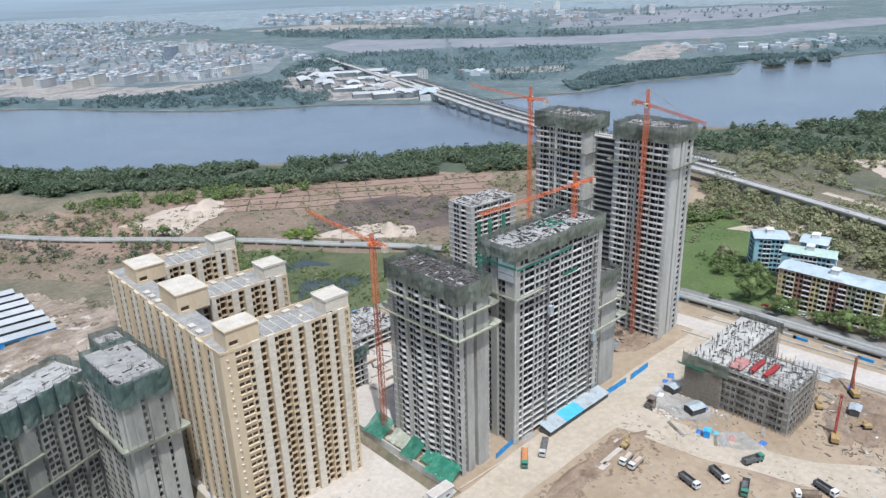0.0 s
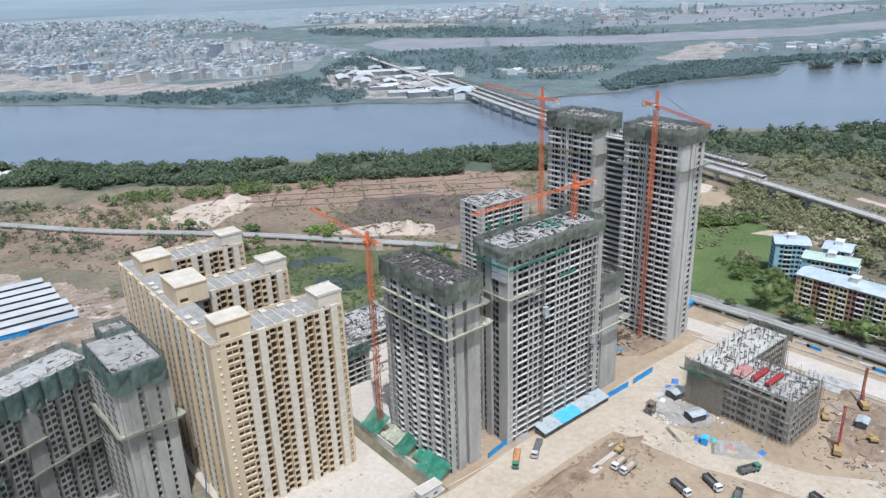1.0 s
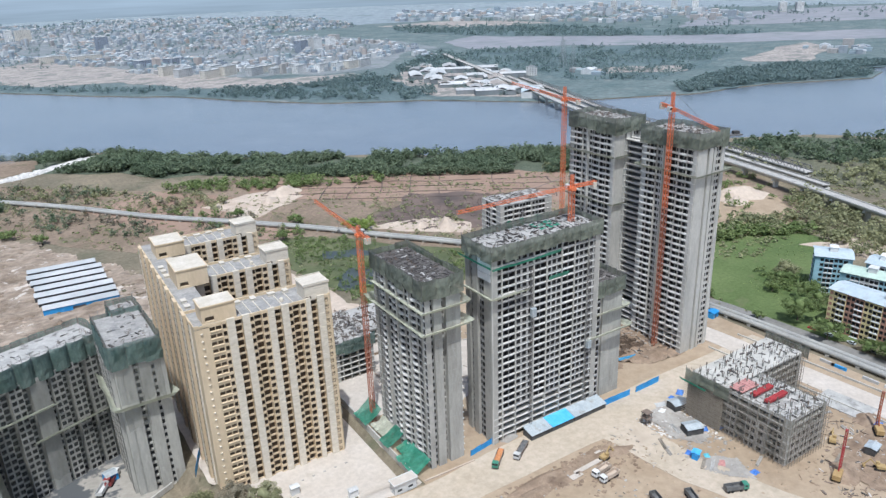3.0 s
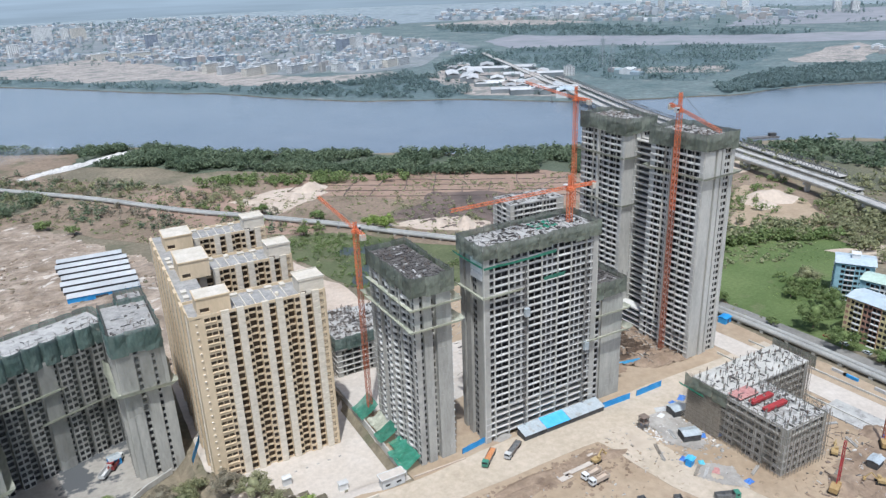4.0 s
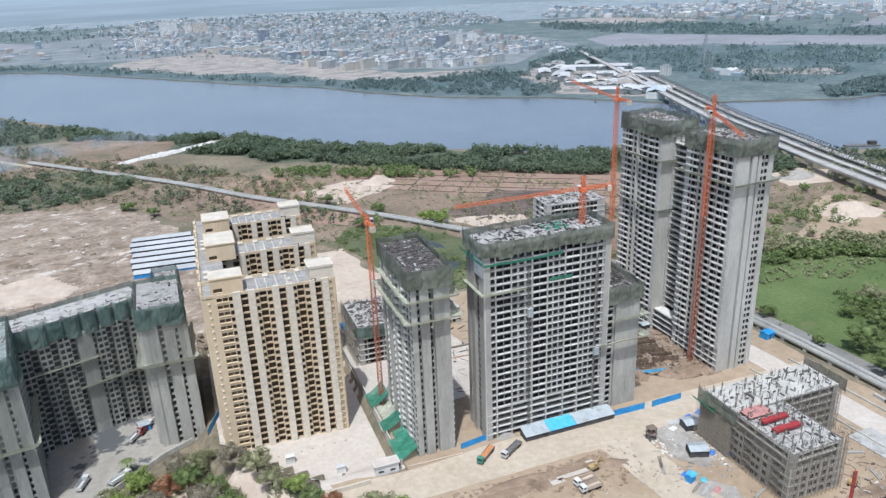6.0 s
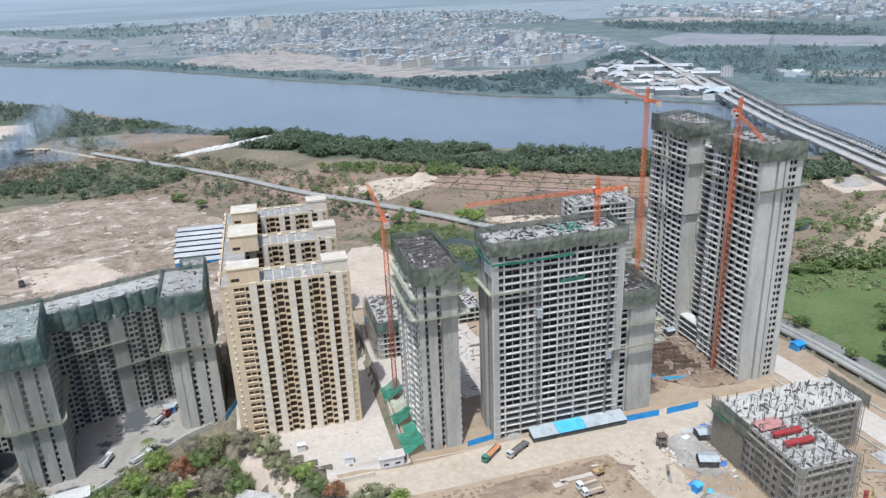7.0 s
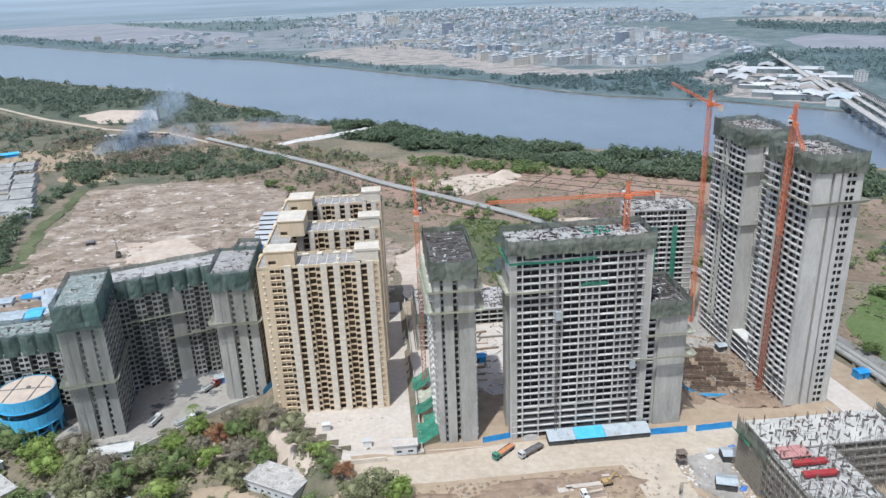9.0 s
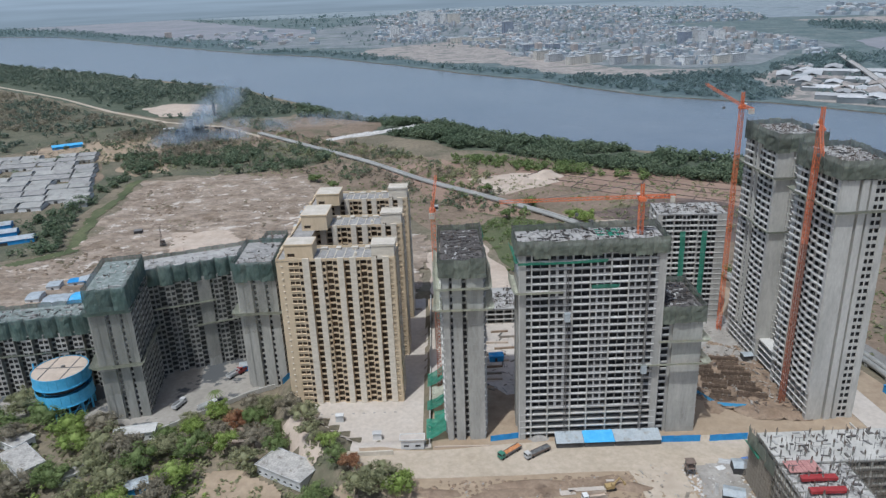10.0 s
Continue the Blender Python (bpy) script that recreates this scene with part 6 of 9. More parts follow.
def pipeline(shift, label):
    t = thing("pipeline", label, "pipeline", "twin water pipelines")
    pts = []
    for i, p in enumerate(PIPE_LINE):
        d = (PIPE_LINE[min(i + 1, len(PIPE_LINE) - 1)] - PIPE_LINE[max(i - 1, 0)]).normalized()
        pts.append((p.x - d.y * shift, p.y + d.x * shift))
    for a, b in zip(pts, pts[1:]):
        g = Geo()
        g.tube((*a, 2.1), (*b, 2.1), 1.35, 1.35, 14, 0, False)
        d = (Vector(b) - Vector(a)).normalized()
        g.tube((*a, 2.1), (a[0] + d.x * 0.4, a[1] + d.y * 0.4, 2.1), 1.5, 1.5, 14, 0)
        ob = part("pipe_segment", g, PIPE, t)
        ob.data.shade_smooth()
    for a in pts[::1]:
        g = Geo()
        g.box(a[0] - 1.3, a[1] - 0.9, -0.1, a[0] + 1.3, a[1] + 0.9, 1.2)
        part("pipe_saddle", g, CONCRETE, t)


pipeline(-1.8, "long pale steel water pipe on concrete saddles")
pipeline(1.8, "long pale steel water pipe beside its twin")

VIADUCT = smooth_line([(440, -160), (482, -30), (530, 122), (560, 215), (586, 305), (612, 412), (637, 500), (670, 618), (742, 815), (801, 980), (851, 1115), (905, 1268), (938, 1352)], 30)


def bridge(shift, width, z, label, mat, truss=False, first=0, last=None):
    b = thing("bridge", label, "bridge")
    line = VIADUCT[first:last]
    pts, side = [], []
    for i, p in enumerate(line):
        d = (line[min(i + 1, len(line) - 1)] - line[max(i - 1, 0)]).normalized()
        n = Vector((d.y, -d.x))
        pts.append(p + n * shift)
        side.append(n)
    for (a, n0), (c, n1) in zip(zip(pts, side), list(zip(pts, side))[1:]):
        g = Geo()
        k = len(g.v)
        for q, n in ((a, n0), (c, n1)):
            for o, h in ((-1, z), (-1, z + 1.0), (-0.94, z + 1.0), (-0.94, z), (0.94, z), (0.94, z + 1.0), (1, z + 1.0), (1, z), (0.6, z - 2.2), (-0.6, z - 2.2)):
                g.v.append((q.x + n.x * o * width / 2, q.y + n.y * o * width / 2, h))
        for i in range(10):
            j = (i + 1) % 10
            g.f.append((k + i, k + 10 + i, k + 10 + j, k + j))
            g.m.append(1 if i == 3 else 0)
        part("deck_span", g, [mat, VIADUCT_ROAD], b)
    for i, (a, n) in enumerate(zip(pts, side)):
        g = Geo()
        g.box(-width * 0.42, -1.2, z - 3.8, width * 0.42, 1.2, z - 2.2)
        g.box(-width * 0.2, -1.0, -4, width * 0.2, 1.0, z - 3.8)
        g.box(-width * 0.36, -2.6, -4, width * 0.36, 2.6, -0.2)
        part("pier", g, CONCRETE_PALE, b, matrix=pose(a.x, a.y, 0, 0, 0, math.degrees(math.atan2(n.y, n.x))))
    if truss:
        for i, (a, c) in enumerate(zip(pts, pts[1:])):
            for sgn in (-1, 1):
                g = Geo()
                n = side[i] * (sgn * width * 0.46)
                for k in range(5):
                    p, q = a.lerp(c, k / 5) + n, a.lerp(c, (k + 1) / 5) + n
                    m = (p + q) / 2
                    g.beam((*p, z), (*m, z + 4.5), 0.4)
                    g.beam((*m, z + 4.5), (*q, z), 0.4)
                    if k:
                        o = a.lerp(c, (k - 0.5) / 5) + n
                        g.beam((*o, z + 4.5), (*m, z + 4.5), 0.45)
                part("truss", g, STEEL, b, kind="stuff")


bridge(0.0, 10.0, 10.0, "long pale concrete viaduct across the river", CONCRETE_PALE)
bridge(34.0, 10.0, 9.0, "older grey truss bridge beside the viaduct", CONCRETE, True, 15, 36)
bridge(20.0, 8.0, 8.0, "older narrow grey bridge between the others", CONCRETE, False, 14, 37)
for off, w in ((55.0, 7.0), (85.0, 6.0)):
    ring = []
    for sgn in (-1, 1):
        row = []
        for i, p in enumerate(VIADUCT[0:13]):
            d = (VIADUCT[i + 1] - VIADUCT[max(i - 1, 0)]).normalized()
            row.append((p.x + d.y * (off + sgn * w / 2), p.y - d.x * (off + sgn * w / 2)))
        ring += row if sgn < 0 else row[::-1]
    patch("road_rail", ring, 0.3, ROAD if off < 60 else ASPHALT, "pale embankment track beside the viaduct", "road", step=30, amount=1.0, seed=int(off))


# ---- sheds, fences, huts ----
def shed(x, y, turn, l, w, h, roof, wall, label, pitch=0.12, lean=False, ribs=0, category="shed", name="shed"):
    s = thing(name, label, category, matrix=pose(x, y, level(x, y) + 0.1, 0, 0, turn))
    g = Geo()
    g.box(-l / 2 + 0.15, -w / 2 + 0.15, 0, l / 2 - 0.15, w / 2 - 0.15, h, 0, "b")
    if l > 4:
        g.box(-l * 0.12, -w / 2 + 0.1, 0, l * 0.05, -w / 2 + 0.2, min(2.2, h * 0.85), 1, "b")
    part("wall", g, [wall, ROOM], s)
    g = Geo()
    rise = w * pitch

    def slope(y0, z0, y1, z1):
        n = 2 * (max(2, int(l / 1.2)) if l < 60 else 12)
        k = len(g.v)
        for i in range(n + 1):
            a, d = -l / 2 + l * i / n, 0.07 * (i % 2)
            g.v += [(a, y0, z0 + d), (a, y1, z1 + d), (a, y0, z0 + d + 0.08), (a, y1, z1 + d + 0.08)]
        for i in range(n):
            q = k + 4 * i
            for f in ((q, q + 1, q + 5, q + 4), (q + 2, q + 6, q + 7, q + 3), (q, q + 4, q + 6, q + 2), (q + 1, q + 3, q + 7, q + 5)):
                g.f.append(f)
                g.m.append(0)
        for q in (k, k + 4 * n):
            g.f.append((q, q + 2, q + 3, q + 1))
            g.m.append(0)

    if lean:
        slope(-w / 2 - 0.3, h, w / 2 + 0.3, h + rise)
    else:
        slope(-w / 2 - 0.3, h, 0, h + rise)
        slope(0, h + rise, w / 2 + 0.3, h)
    part("roof", g, roof, s)
    return s


for x0, x1, mat in ((197.6, 208.4, GREY_SHEET), (208.5, 220.4, SKY_SHEET), (220.5, 238.6, GREY_SHEET)):
    # Dark ROOM walls stand in for the shade under an open-sided roof.
    shed((x0 + x1) / 2, 154.2, 0, x1 - x0, 5.6, 2.6, mat, ROOM, "lean-to site store with a sheet metal roof at the tower's foot", 0.24, True)


def fence(a, b, h, mat, label, step=2.4):
    f = thing("hoarding", label, "site fence", "blue site hoardings")
    d = Vector((b[0] - a[0], b[1] - a[1]))
    n = max(1, int(d.length / step))
    t = d.normalized()
    sheet = Geo()
    s = d.length / n
    for i in range(13):
        for yy in (-0.05 + 0.06 * (i % 2), 0.0 + 0.06 * (i % 2)):
            sheet.v += [(s * i / 12, yy, 0), (s * i / 12, yy, h)]
    for i in range(12):
        q = 4 * i
        for k in ((q, q + 4, q + 5, q + 1), (q + 2, q + 3, q + 7, q + 6), (q + 1, q + 5, q + 7, q + 3)):
            sheet.f.append(k)
            sheet.m.append(0)
    me = sheet.mesh("sheet_panel", [mat])
    post = Geo()
    post.box(-0.05, 0.05, 0, 0.05, 0.15, h + 0.1)
    pm = post.mesh("post", [STEEL])
    for i in range(n):
        p = Vector(a) + t * (s * i)
        m = pose(p.x, p.y, 0.3, random.Random(i).uniform(-2, 2), 0, math.degrees(math.atan2(t.y, t.x)))
        part("sheet_panel", me, None, f, matrix=m)
        part("post", pm, None, f, matrix=m)


for a, b, h in (((172.5, 157.8), (184, 159.5), 2.6), ((238.9, 152.9), (254, 152.6), 3.0), ((257.6, 152.4), (272.6, 152.8), 3.0), ((269.5, 177), (262, 192), 1.6), ((269.5, 177), (281, 174.5), 1.6), ((80, 208), (85.5, 222), 3.0)):
    fence(a, b, h, BLUE_SHEET if h > 2 else SKY_SHEET, "blue corrugated sheet hoarding along the site edge")
for i in range(7):
    # Behind the first shed, dark walls paint in the shaded gaps.
    shed(68 - 0.4 * i, 408 + i * 11.6, -4.0, 41 + 1.5 * (i % 3), 7.6, 3.4, CITY_ROOF, BLUE_SHEET if i == 0 else ROOM, "long labour shed with a pale roof, walls blue in front, shade-dark behind", 0.16)
for x, y, a, l, w, roof in ((-289, 777, 28, 34, 12, SKY_SHEET), (-170, 428, 20, 40, 12, GREY_SHEET), (-190, 445, 20, 36, 12, GREY_SHEET), (-205, 464, 20, 36, 12, GREY_SHEET), (-60, 345, 15, 6, 10, GREY_SHEET), (-72, 343, 15, 6, 10, GREY_SHEET),
                          (346, 181, 10, 6, 4.5, BLUE_SHEET), (263, 134, -8, 7.5, 5.5, GREY_SHEET), (254, 119, -20, 7.5, 5.5, GREY_SHEET), (241.5, 107, 20, 3.4, 2.6, SKY_SHEET), (298, 71, 10, 6, 4, GREY_SHEET), (34, 148, 25, 9, 6, GREY_SHEET), (-196, 862, 10, 14, 6, WHITEWASH), 
                          (298, 214, 5, 7, 4, GREY_SHEET), (109.2, 182.2, 0, 3.6, 2.2, WHITEWASH), (126.4, 168.0, 0, 3.8, 2.2, WHITEWASH), (53.5, 239.5, 13, 5, 4.5, GREY_SHEET), (196, 297, 2, 34, 5, BLUE_SHEET), (180, 223, 4, 7, 4, BLUE_SHEET), (160, 280, 10, 14, 5, BLUE_SHEET)):
    # Grey-roofed site sheds get dark walls in place of shaded open sides.
    shed(x, y, a, l, w, 3.2, roof, ROOM if x > 200 and roof is GREY_SHEET else BLUE_SHEET if roof in (SKY_SHEET, BLUE_SHEET, GREY_SHEET) else WHITEWASH, {GREY_SHEET: "site shed with a grey sheet roof", SKY_SHEET: "shed with a light blue sheet roof", BLUE_SHEET: "small shed with a blue sheet roof", WHITEWASH: "small whitewashed shed beside the road"}[roof], 0.14)


def flat_house(x, y, turn, l, w, h, roof, label, storeys=1):
    s = thing("house", label, "house", matrix=pose(x, y, level(x, y) + 0.1, 0, 0, turn))
    g = Geo()
    fh = h / storeys
    bays = max(2, int(l / 3.2))
    for ang, ox, oy, ln in ((0, -l / 2, -w / 2, l), (90, l / 2, -w / 2, w), (180, l / 2, w / 2, l), (-90, -l / 2, w / 2, w)):
        k = max(2, int(ln / 3.2))
        for f in range(storeys):
            for i in range(k):
                c = Geo()
                plate(c, ln / k, fh, 0, [(ln / k * 0.25, 0.9, ln / k * 0.7, min(2.1, fh - 0.4))], 0, 0.3)
                g.add(c, pose(ox, oy, f * fh, 0, 0, ang) @ Matrix.Translation((i * ln / k, 0, 0)))
    part("wall", g, [WHITEWASH, ROOM], s)
    g = Geo()
    g.box(-l / 2 - 0.5, -w / 2 - 0.5, h, l / 2 + 0.5, w / 2 + 0.5, h + 0.25)
    part("roof_slab", g, roof, s)
    g = Geo()
    for a, b in (((-l / 2 - 0.4, -w / 2 - 0.4), (l / 2 + 0.4, -w / 2 - 0.4)), ((l / 2 + 0.4, -w / 2 - 0.4), (l / 2 + 0.4, w / 2 + 0.4)), ((l / 2 + 0.4, w / 2 + 0.4), (-l / 2 - 0.4, w / 2 + 0.4)), ((-l / 2 - 0.4, w / 2 + 0.4), (-l / 2 - 0.4, -w / 2 - 0.4))):
        g.beam((*a, h + 0.4), (*b, h + 0.4), 0.2, 0, 0.35)
    part("parapet", g, WHITEWASH, s)


flat_house(20, 183, 10, 17, 6, 4.0, CONCRETE_BRIGHT, "low white building with a flat roof by the trees")
flat_house(92, 154, -32, 23, 12, 4.5, OLD_ROOF, "flat-roofed grey house with a stained concrete roof")
flat_house(-20, 166, -42, 20, 10, 4, OLD_ROOF, "flat-roofed white house among trees")
flat_house(-31, 181, -30, 14, 9, 4, OLD_ROOF, "small flat-roofed white house among trees")
flat_house(5, 157, 38, 12, 4, 3, RUBBLE, "narrow low shed among trees")
flat_house(141.5, 156.6, 0, 9, 3.5, 4.2, SLAB, "cream gatehouse canopy at the yard entrance")

# yard walls
def wall_run(name, pts, h, w, mat, label):
    g = Geo()
    z = {"wall_netted": -8.8, "wall_yard": -3.9}.get(name, 0.3) + h / 2
    for a, b in zip(pts, pts[1:]):
        g.beam((*a, z), (*b, z), w, 0, h)
    tagged(part(name, g, mat), label, "wall", kind="structure")


wall_run("wall_yard", [(148.2, 300), (148.4, 230), (148.2, 158)], 6.0, 0.5, CONCRETE_PALE, "grey compound wall along the tan block's yard")
wall_run("wall_gate", [(120, 151.5), (134, 151.8)], 2.0, 0.6, ROOF_CREAM, "cream yard wall beside the road")
wall_run("wall_netted", [(29, 186), (44, 199), (62, 214), (73, 220)], 2.4, 0.5, CONCRETE_PALE, "grey retaining wall below the netted yard")
wall_run("kerb_road", [(150, 155.4), (172, 154.8)], 0.5, 0.6, SAND, "low spoil kerb along the site road")
for off in (322.5, 344.8):
    wall_run("wall_road_east", [(off, -110), (off - 0.5, 60), (off - 6, 160)], 0.9, 0.4, CONCRETE_PALE, "low concrete barrier along the new road")


# ---- vehicles ----
def truck(x, y, turn, cab, bed, label, load=None, length=8.6, mixer=False):
    t = thing("tipper_truck" if not mixer else "flatbed_truck", label, "truck", "site trucks", matrix=pose(x, y, 0.42 if x > 90 else -8.68, 0, 0, turn))
    l = length / 2
    g = Geo()
    g.box(l - 2.0, -1.2, 0.9, l - 0.1, 1.2, 2.9, 0)
    g.box(l - 0.1, -1.15, 0.8, l, 1.15, 1.9, 0)
    c = part("cab", g, cab, t)
    g = Geo()
    g.box(l - 0.12, -1.05, 1.95, l - 0.03, 1.05, 2.7)
    g.box(l - 1.5, -1.24, 1.95, l - 0.6, 1.24, 2.6)
    part("windscreen", g, CAR_GLASS, c)
    g = Geo()
    g.box(-l, -0.5, 0.75, l - 1.9, 0.5, 1.05)
    part("chassis", g, STEEL, t)
    g = Geo()
    h = 2.6 if not mixer else 1.9
    a, b = -l, l - 2.2
    g.box(a, -1.25, 1.05, b, 1.25, 1.25)
    for y0 in (-1.25, 1.15):
        g.box(a, y0, 1.25, b, y0 + 0.1, h)
        for i in range(7):
            xx = a + (b - a) * i / 6
            g.box(xx - 0.06, y0 - 0.05, 1.2, xx + 0.06, y0 + 0.15, h + 0.02)
    g.box(a, -1.15, 1.25, a + 0.1, 1.15, h)
    g.box(b - 0.1, -1.15, 1.25, b, 1.15, h + 0.4)
    part("body", g, bed, t)
    if load:
        g = Geo()
        for i in range(9):
            for j in range(5):
                xx, yy = a + 0.15 + (b - a - 0.3) * i / 8, -1.12 + 0.56 * j
                g.v.append((xx, yy, h - 0.2 + 0.5 * noise.noise(Vector((i * 0.9, j * 0.9, x))) + 0.3 * math.sin(j / 4 * math.pi)))
        for i in range(8):
            for j in range(4):
                q = i * 5 + j
                g.f.append((q, q + 5, q + 6, q + 1))
                g.m.append(0)
        part("load", g, load, t)
    for xx in (l - 1.1, l - 2.9, -l + 1.0, -l + 2.3):
        for y0 in (-1.2, 0.85):
            g = Geo()
            g.tube((xx, y0, 0.5), (xx, y0 + 0.35, 0.5), 0.5, 0.5, 12)
            part("wheel", g, TYRE, t)


TRUCK_GREEN = surface("truck_green", (0.05, 0.20, 0.14), (0.09, 0.28, 0.20), 0.8, 0.5, fine=2)
TRUCK_GREY = surface("dusty_tipper_steel", (0.10, 0.105, 0.11), (0.19, 0.19, 0.185), 0.8, 0.6, fine=2)
ORANGE_LOAD = surface("orange_load", (0.50, 0.20, 0.08), (0.62, 0.30, 0.14), 0.9, 0.7, fine=2)
for row in ((206.0, 121.2, -172, WHITEWASH, SAND), (206.2, 117.2, -176, WHITEWASH, SAND), (210.4, 97.6, -106, WHITEWASH, TRUCK_GREY), (221.1, 91.6, -113, WHITEWASH, TRUCK_GREY), (220.6, 81.6, -160, TRUCK_GREEN, TRUCK_GREY), (238.1, 86.7, -24, TRUCK_GREEN, TRUCK_GREY), (239.7, 61.1, -106, WHITEWASH, TRUCK_GREY), (232, 64.5, 130, WHITEWASH, BROWN)):
    truck(*row, "dusty site tipper truck parked on bare ground", BROWN if row[4] is BROWN else None)
truck(179.2, 149.2, -140, TRUCK_GREEN, STEEL, "tipper truck with a green cab and orange load on the road", ORANGE_LOAD, 11.0, True)
truck(189.7, 148.3, -148, WHITEWASH, REBAR, "flatbed truck loaded with pipes on the site road", TRUCK_GREY, 11.5, True)
truck(54, 238, 60, WHITEWASH, BRICK_RED, "white and dark red truck parked by the netted blocks", None, 9.5)
truck(50, 233.5, 58, BRICK_RED, WHITEWASH, "dark red truck with a white body parked by the netted blocks", None, 9.0)
truck(31, 207, 70, WHITEWASH, WHITEWASH, "white mixer truck in the netted yard", None, 8.0)
truck(45, 205, 38, WHITEWASH, WHITEWASH, "white tanker truck beside the retaining wall", None, 9.0)


def drill_rig(x, y, turn, mast, label, mast_mat):
    r = thing("drill_rig", label, "piling rig", matrix=pose(x, y, 0.42, 0, 0, turn))
    for s in (-1.5, 1.0):
        g = Geo()
        g.box(-2.6, s, 0, 2.6, s + 0.6, 0.9)
        part("track", g, TYRE, r)
    g = Geo()
    g.box(-3.2, -1.4, 1.0, 1.2, 1.4, 2.8)
    g.box(1.2, -1.4, 1.0, 2.3, -0.2, 3.0)
    part("body", g, surface("digger_yellow", (0.34, 0.23, 0.10), (0.46, 0.32, 0.15), 0.8, 0.6), r, "dusty yellow body")
    g = Geo()
    for dx, dy in ((-0.35, -0.35), (0.35, -0.35), (0.35, 0.35), (-0.35, 0.35)):
        g.beam((3.3 + dx, dy, 0.2), (3.3 + dx, dy, mast), 0.22)
    for i in range(int(mast / 1.4)):
        g.beam((2.95, -0.35, i * 1.4), (3.65, 0.35, i * 1.4 + 1.3), 0.16)
        g.beam((3.65, -0.35, i * 1.4), (2.95, 0.35, i * 1.4 + 1.3), 0.16)
    g.beam((3.3, 0, mast), (1.4, 0, mast + 0.6), 0.4)
    m = part("mast", g, mast_mat, r)
    g = Geo()
    g.beam((0.5, 0, 2.8), (3.1, 0, mast * 0.62), 0.35)
    part("boom", g, mast_mat, r)


drill_rig(273, 70, 20, 19, "red piling rig on tracks in the dug ground", RED)
drill_rig(312, 76, 40, 17, "brown piling rig beside the new road", CRANE_RUST)
for x, y, a in ((290, 64, 130), (292, 83, 30), (213, 126.5, 10)):
    e = thing("excavator", "small dusty yellow excavator on bare earth", "excavator", matrix=pose(x, y, 0.42, 0, 0, a))
    yellow = surface("loader_yellow", (0.36, 0.26, 0.12), (0.48, 0.35, 0.17), 0.8, 0.6)
    for s in (-1.3, 0.8):
        g = Geo()
        g.box(-1.8, s, 0, 1.8, s + 0.5, 0.8)
        part("track", g, TYRE, e)
    g = Geo()
    g.box(-1.9, -1.2, 0.9, 1.0, 1.2, 1.9)
    g.box(0.0, -1.2, 1.9, 1.2, -0.1, 2.9)
    part("body", g, yellow, e)
    g = Geo()
    g.beam((1.0, 0.2, 1.6), (3.4, 0.2, 4.2), 0.45)
    g.beam((3.4, 0.2, 4.2), (5.2, 0.2, 1.8), 0.35)
    g.box(4.8, -0.4, 0.8, 5.7, 0.8, 1.8)
    part("arm", g, yellow, e)

# small batching tower, planks, pile of bars, pre-cast strips
def frame_stand(x, y):
    s = thing("hopper_stand", "dark steel hopper stand beside the road", "hopper", matrix=pose(x, y, 0.4))
    for dx in (-1.3, 1.3):
        for dy in (-1.3, 1.3):
            g = Geo()
            g.beam((dx, dy, 0), (dx, dy, 5.5), 0.3)
            part("leg", g, STEEL, s)
    g = Geo()
    g.box(-1.8, -1.8, 3.0, 1.8, 1.8, 3.2)
    g.tube((0, 0, 2.2), (0, 0, 4.2), 0.5, 1.5, 8)
    g.box(-1.7, -1.7, 5.4, 1.7, 1.7, 5.6)
    part("hopper", g, REBAR, s)


frame_stand(243.5, 133.5)
rng = random.Random(12)
for x, y, l, w, a in ((206.5, 127, 17, 2.0, 47), (197.5, 125.4, 5.5, 2.4, 48), (214, 130.5, 5, 2.2, 44)):
    g = Geo()
    g.box(-l / 2, -w / 2, 0, l / 2, w / 2, 0.15)
    tagged(part("concrete_strip", g, SLAB, matrix=pose(x, y, 0.45, 0, 0, a - 90 + 45)), "pale precast concrete strip lying on the ground", "concrete slab")


def litter(name, label, poly, count, mats, big, seed, z=0.35):
    g, r = Geo(), random.Random(seed)
    for x, y in scatter(poly, count, r):
        b = Geo()
        l, w, h = r.uniform(0.3, big), r.uniform(0.08, 0.3) * r.choice((1, 1, 1, 3)), r.uniform(0.08, 0.35)
        b.box(-l / 2, -w / 2, 0, l / 2, w / 2, h, r.randrange(len(mats)))
        g.add(b, pose(x, y, z, r.uniform(-8, 8), r.uniform(-8, 8), r.uniform(0, 360)))
    tagged(part(name, g, mats), label, "rubble", kind="stuff")


litter("site_debris", "scattered timber, rubble and bags on the site", [(222, 140), (262, 136), (262, 92), (245, 92), (225, 118)], 120, [RUBBLE, DUST, DUST, RUBBLE, SAND, SCAFF, DECK], 1.3, 1, 0.45)
litter("pit_debris", "broken concrete and rebar in the foundation pit", [(270, 216), (264, 184), (284, 168), (303, 170), (303, 225), (286, 230)], 520, [RUBBLE, EARTH, REBAR, FORMWORK, RUBBLE], 3.4, 2, 1.1)
litter("yard_debris", "timber stacks and bars between the towers", [(173, 196), (182, 192), (262, 240), (262, 290), (165, 290), (166, 215)], 300, [RUBBLE, SCAFF, DECK, FORMWORK, SAND], 6.0, 3, 0.3)
litter("roadside_debris", "broken spoil and scrap beside the road", [(140, 134), (232, 134), (230, 126), (150, 122)], 120, [EARTH, RUBBLE, DUST, DECK], 1.2, 4, 0.3)
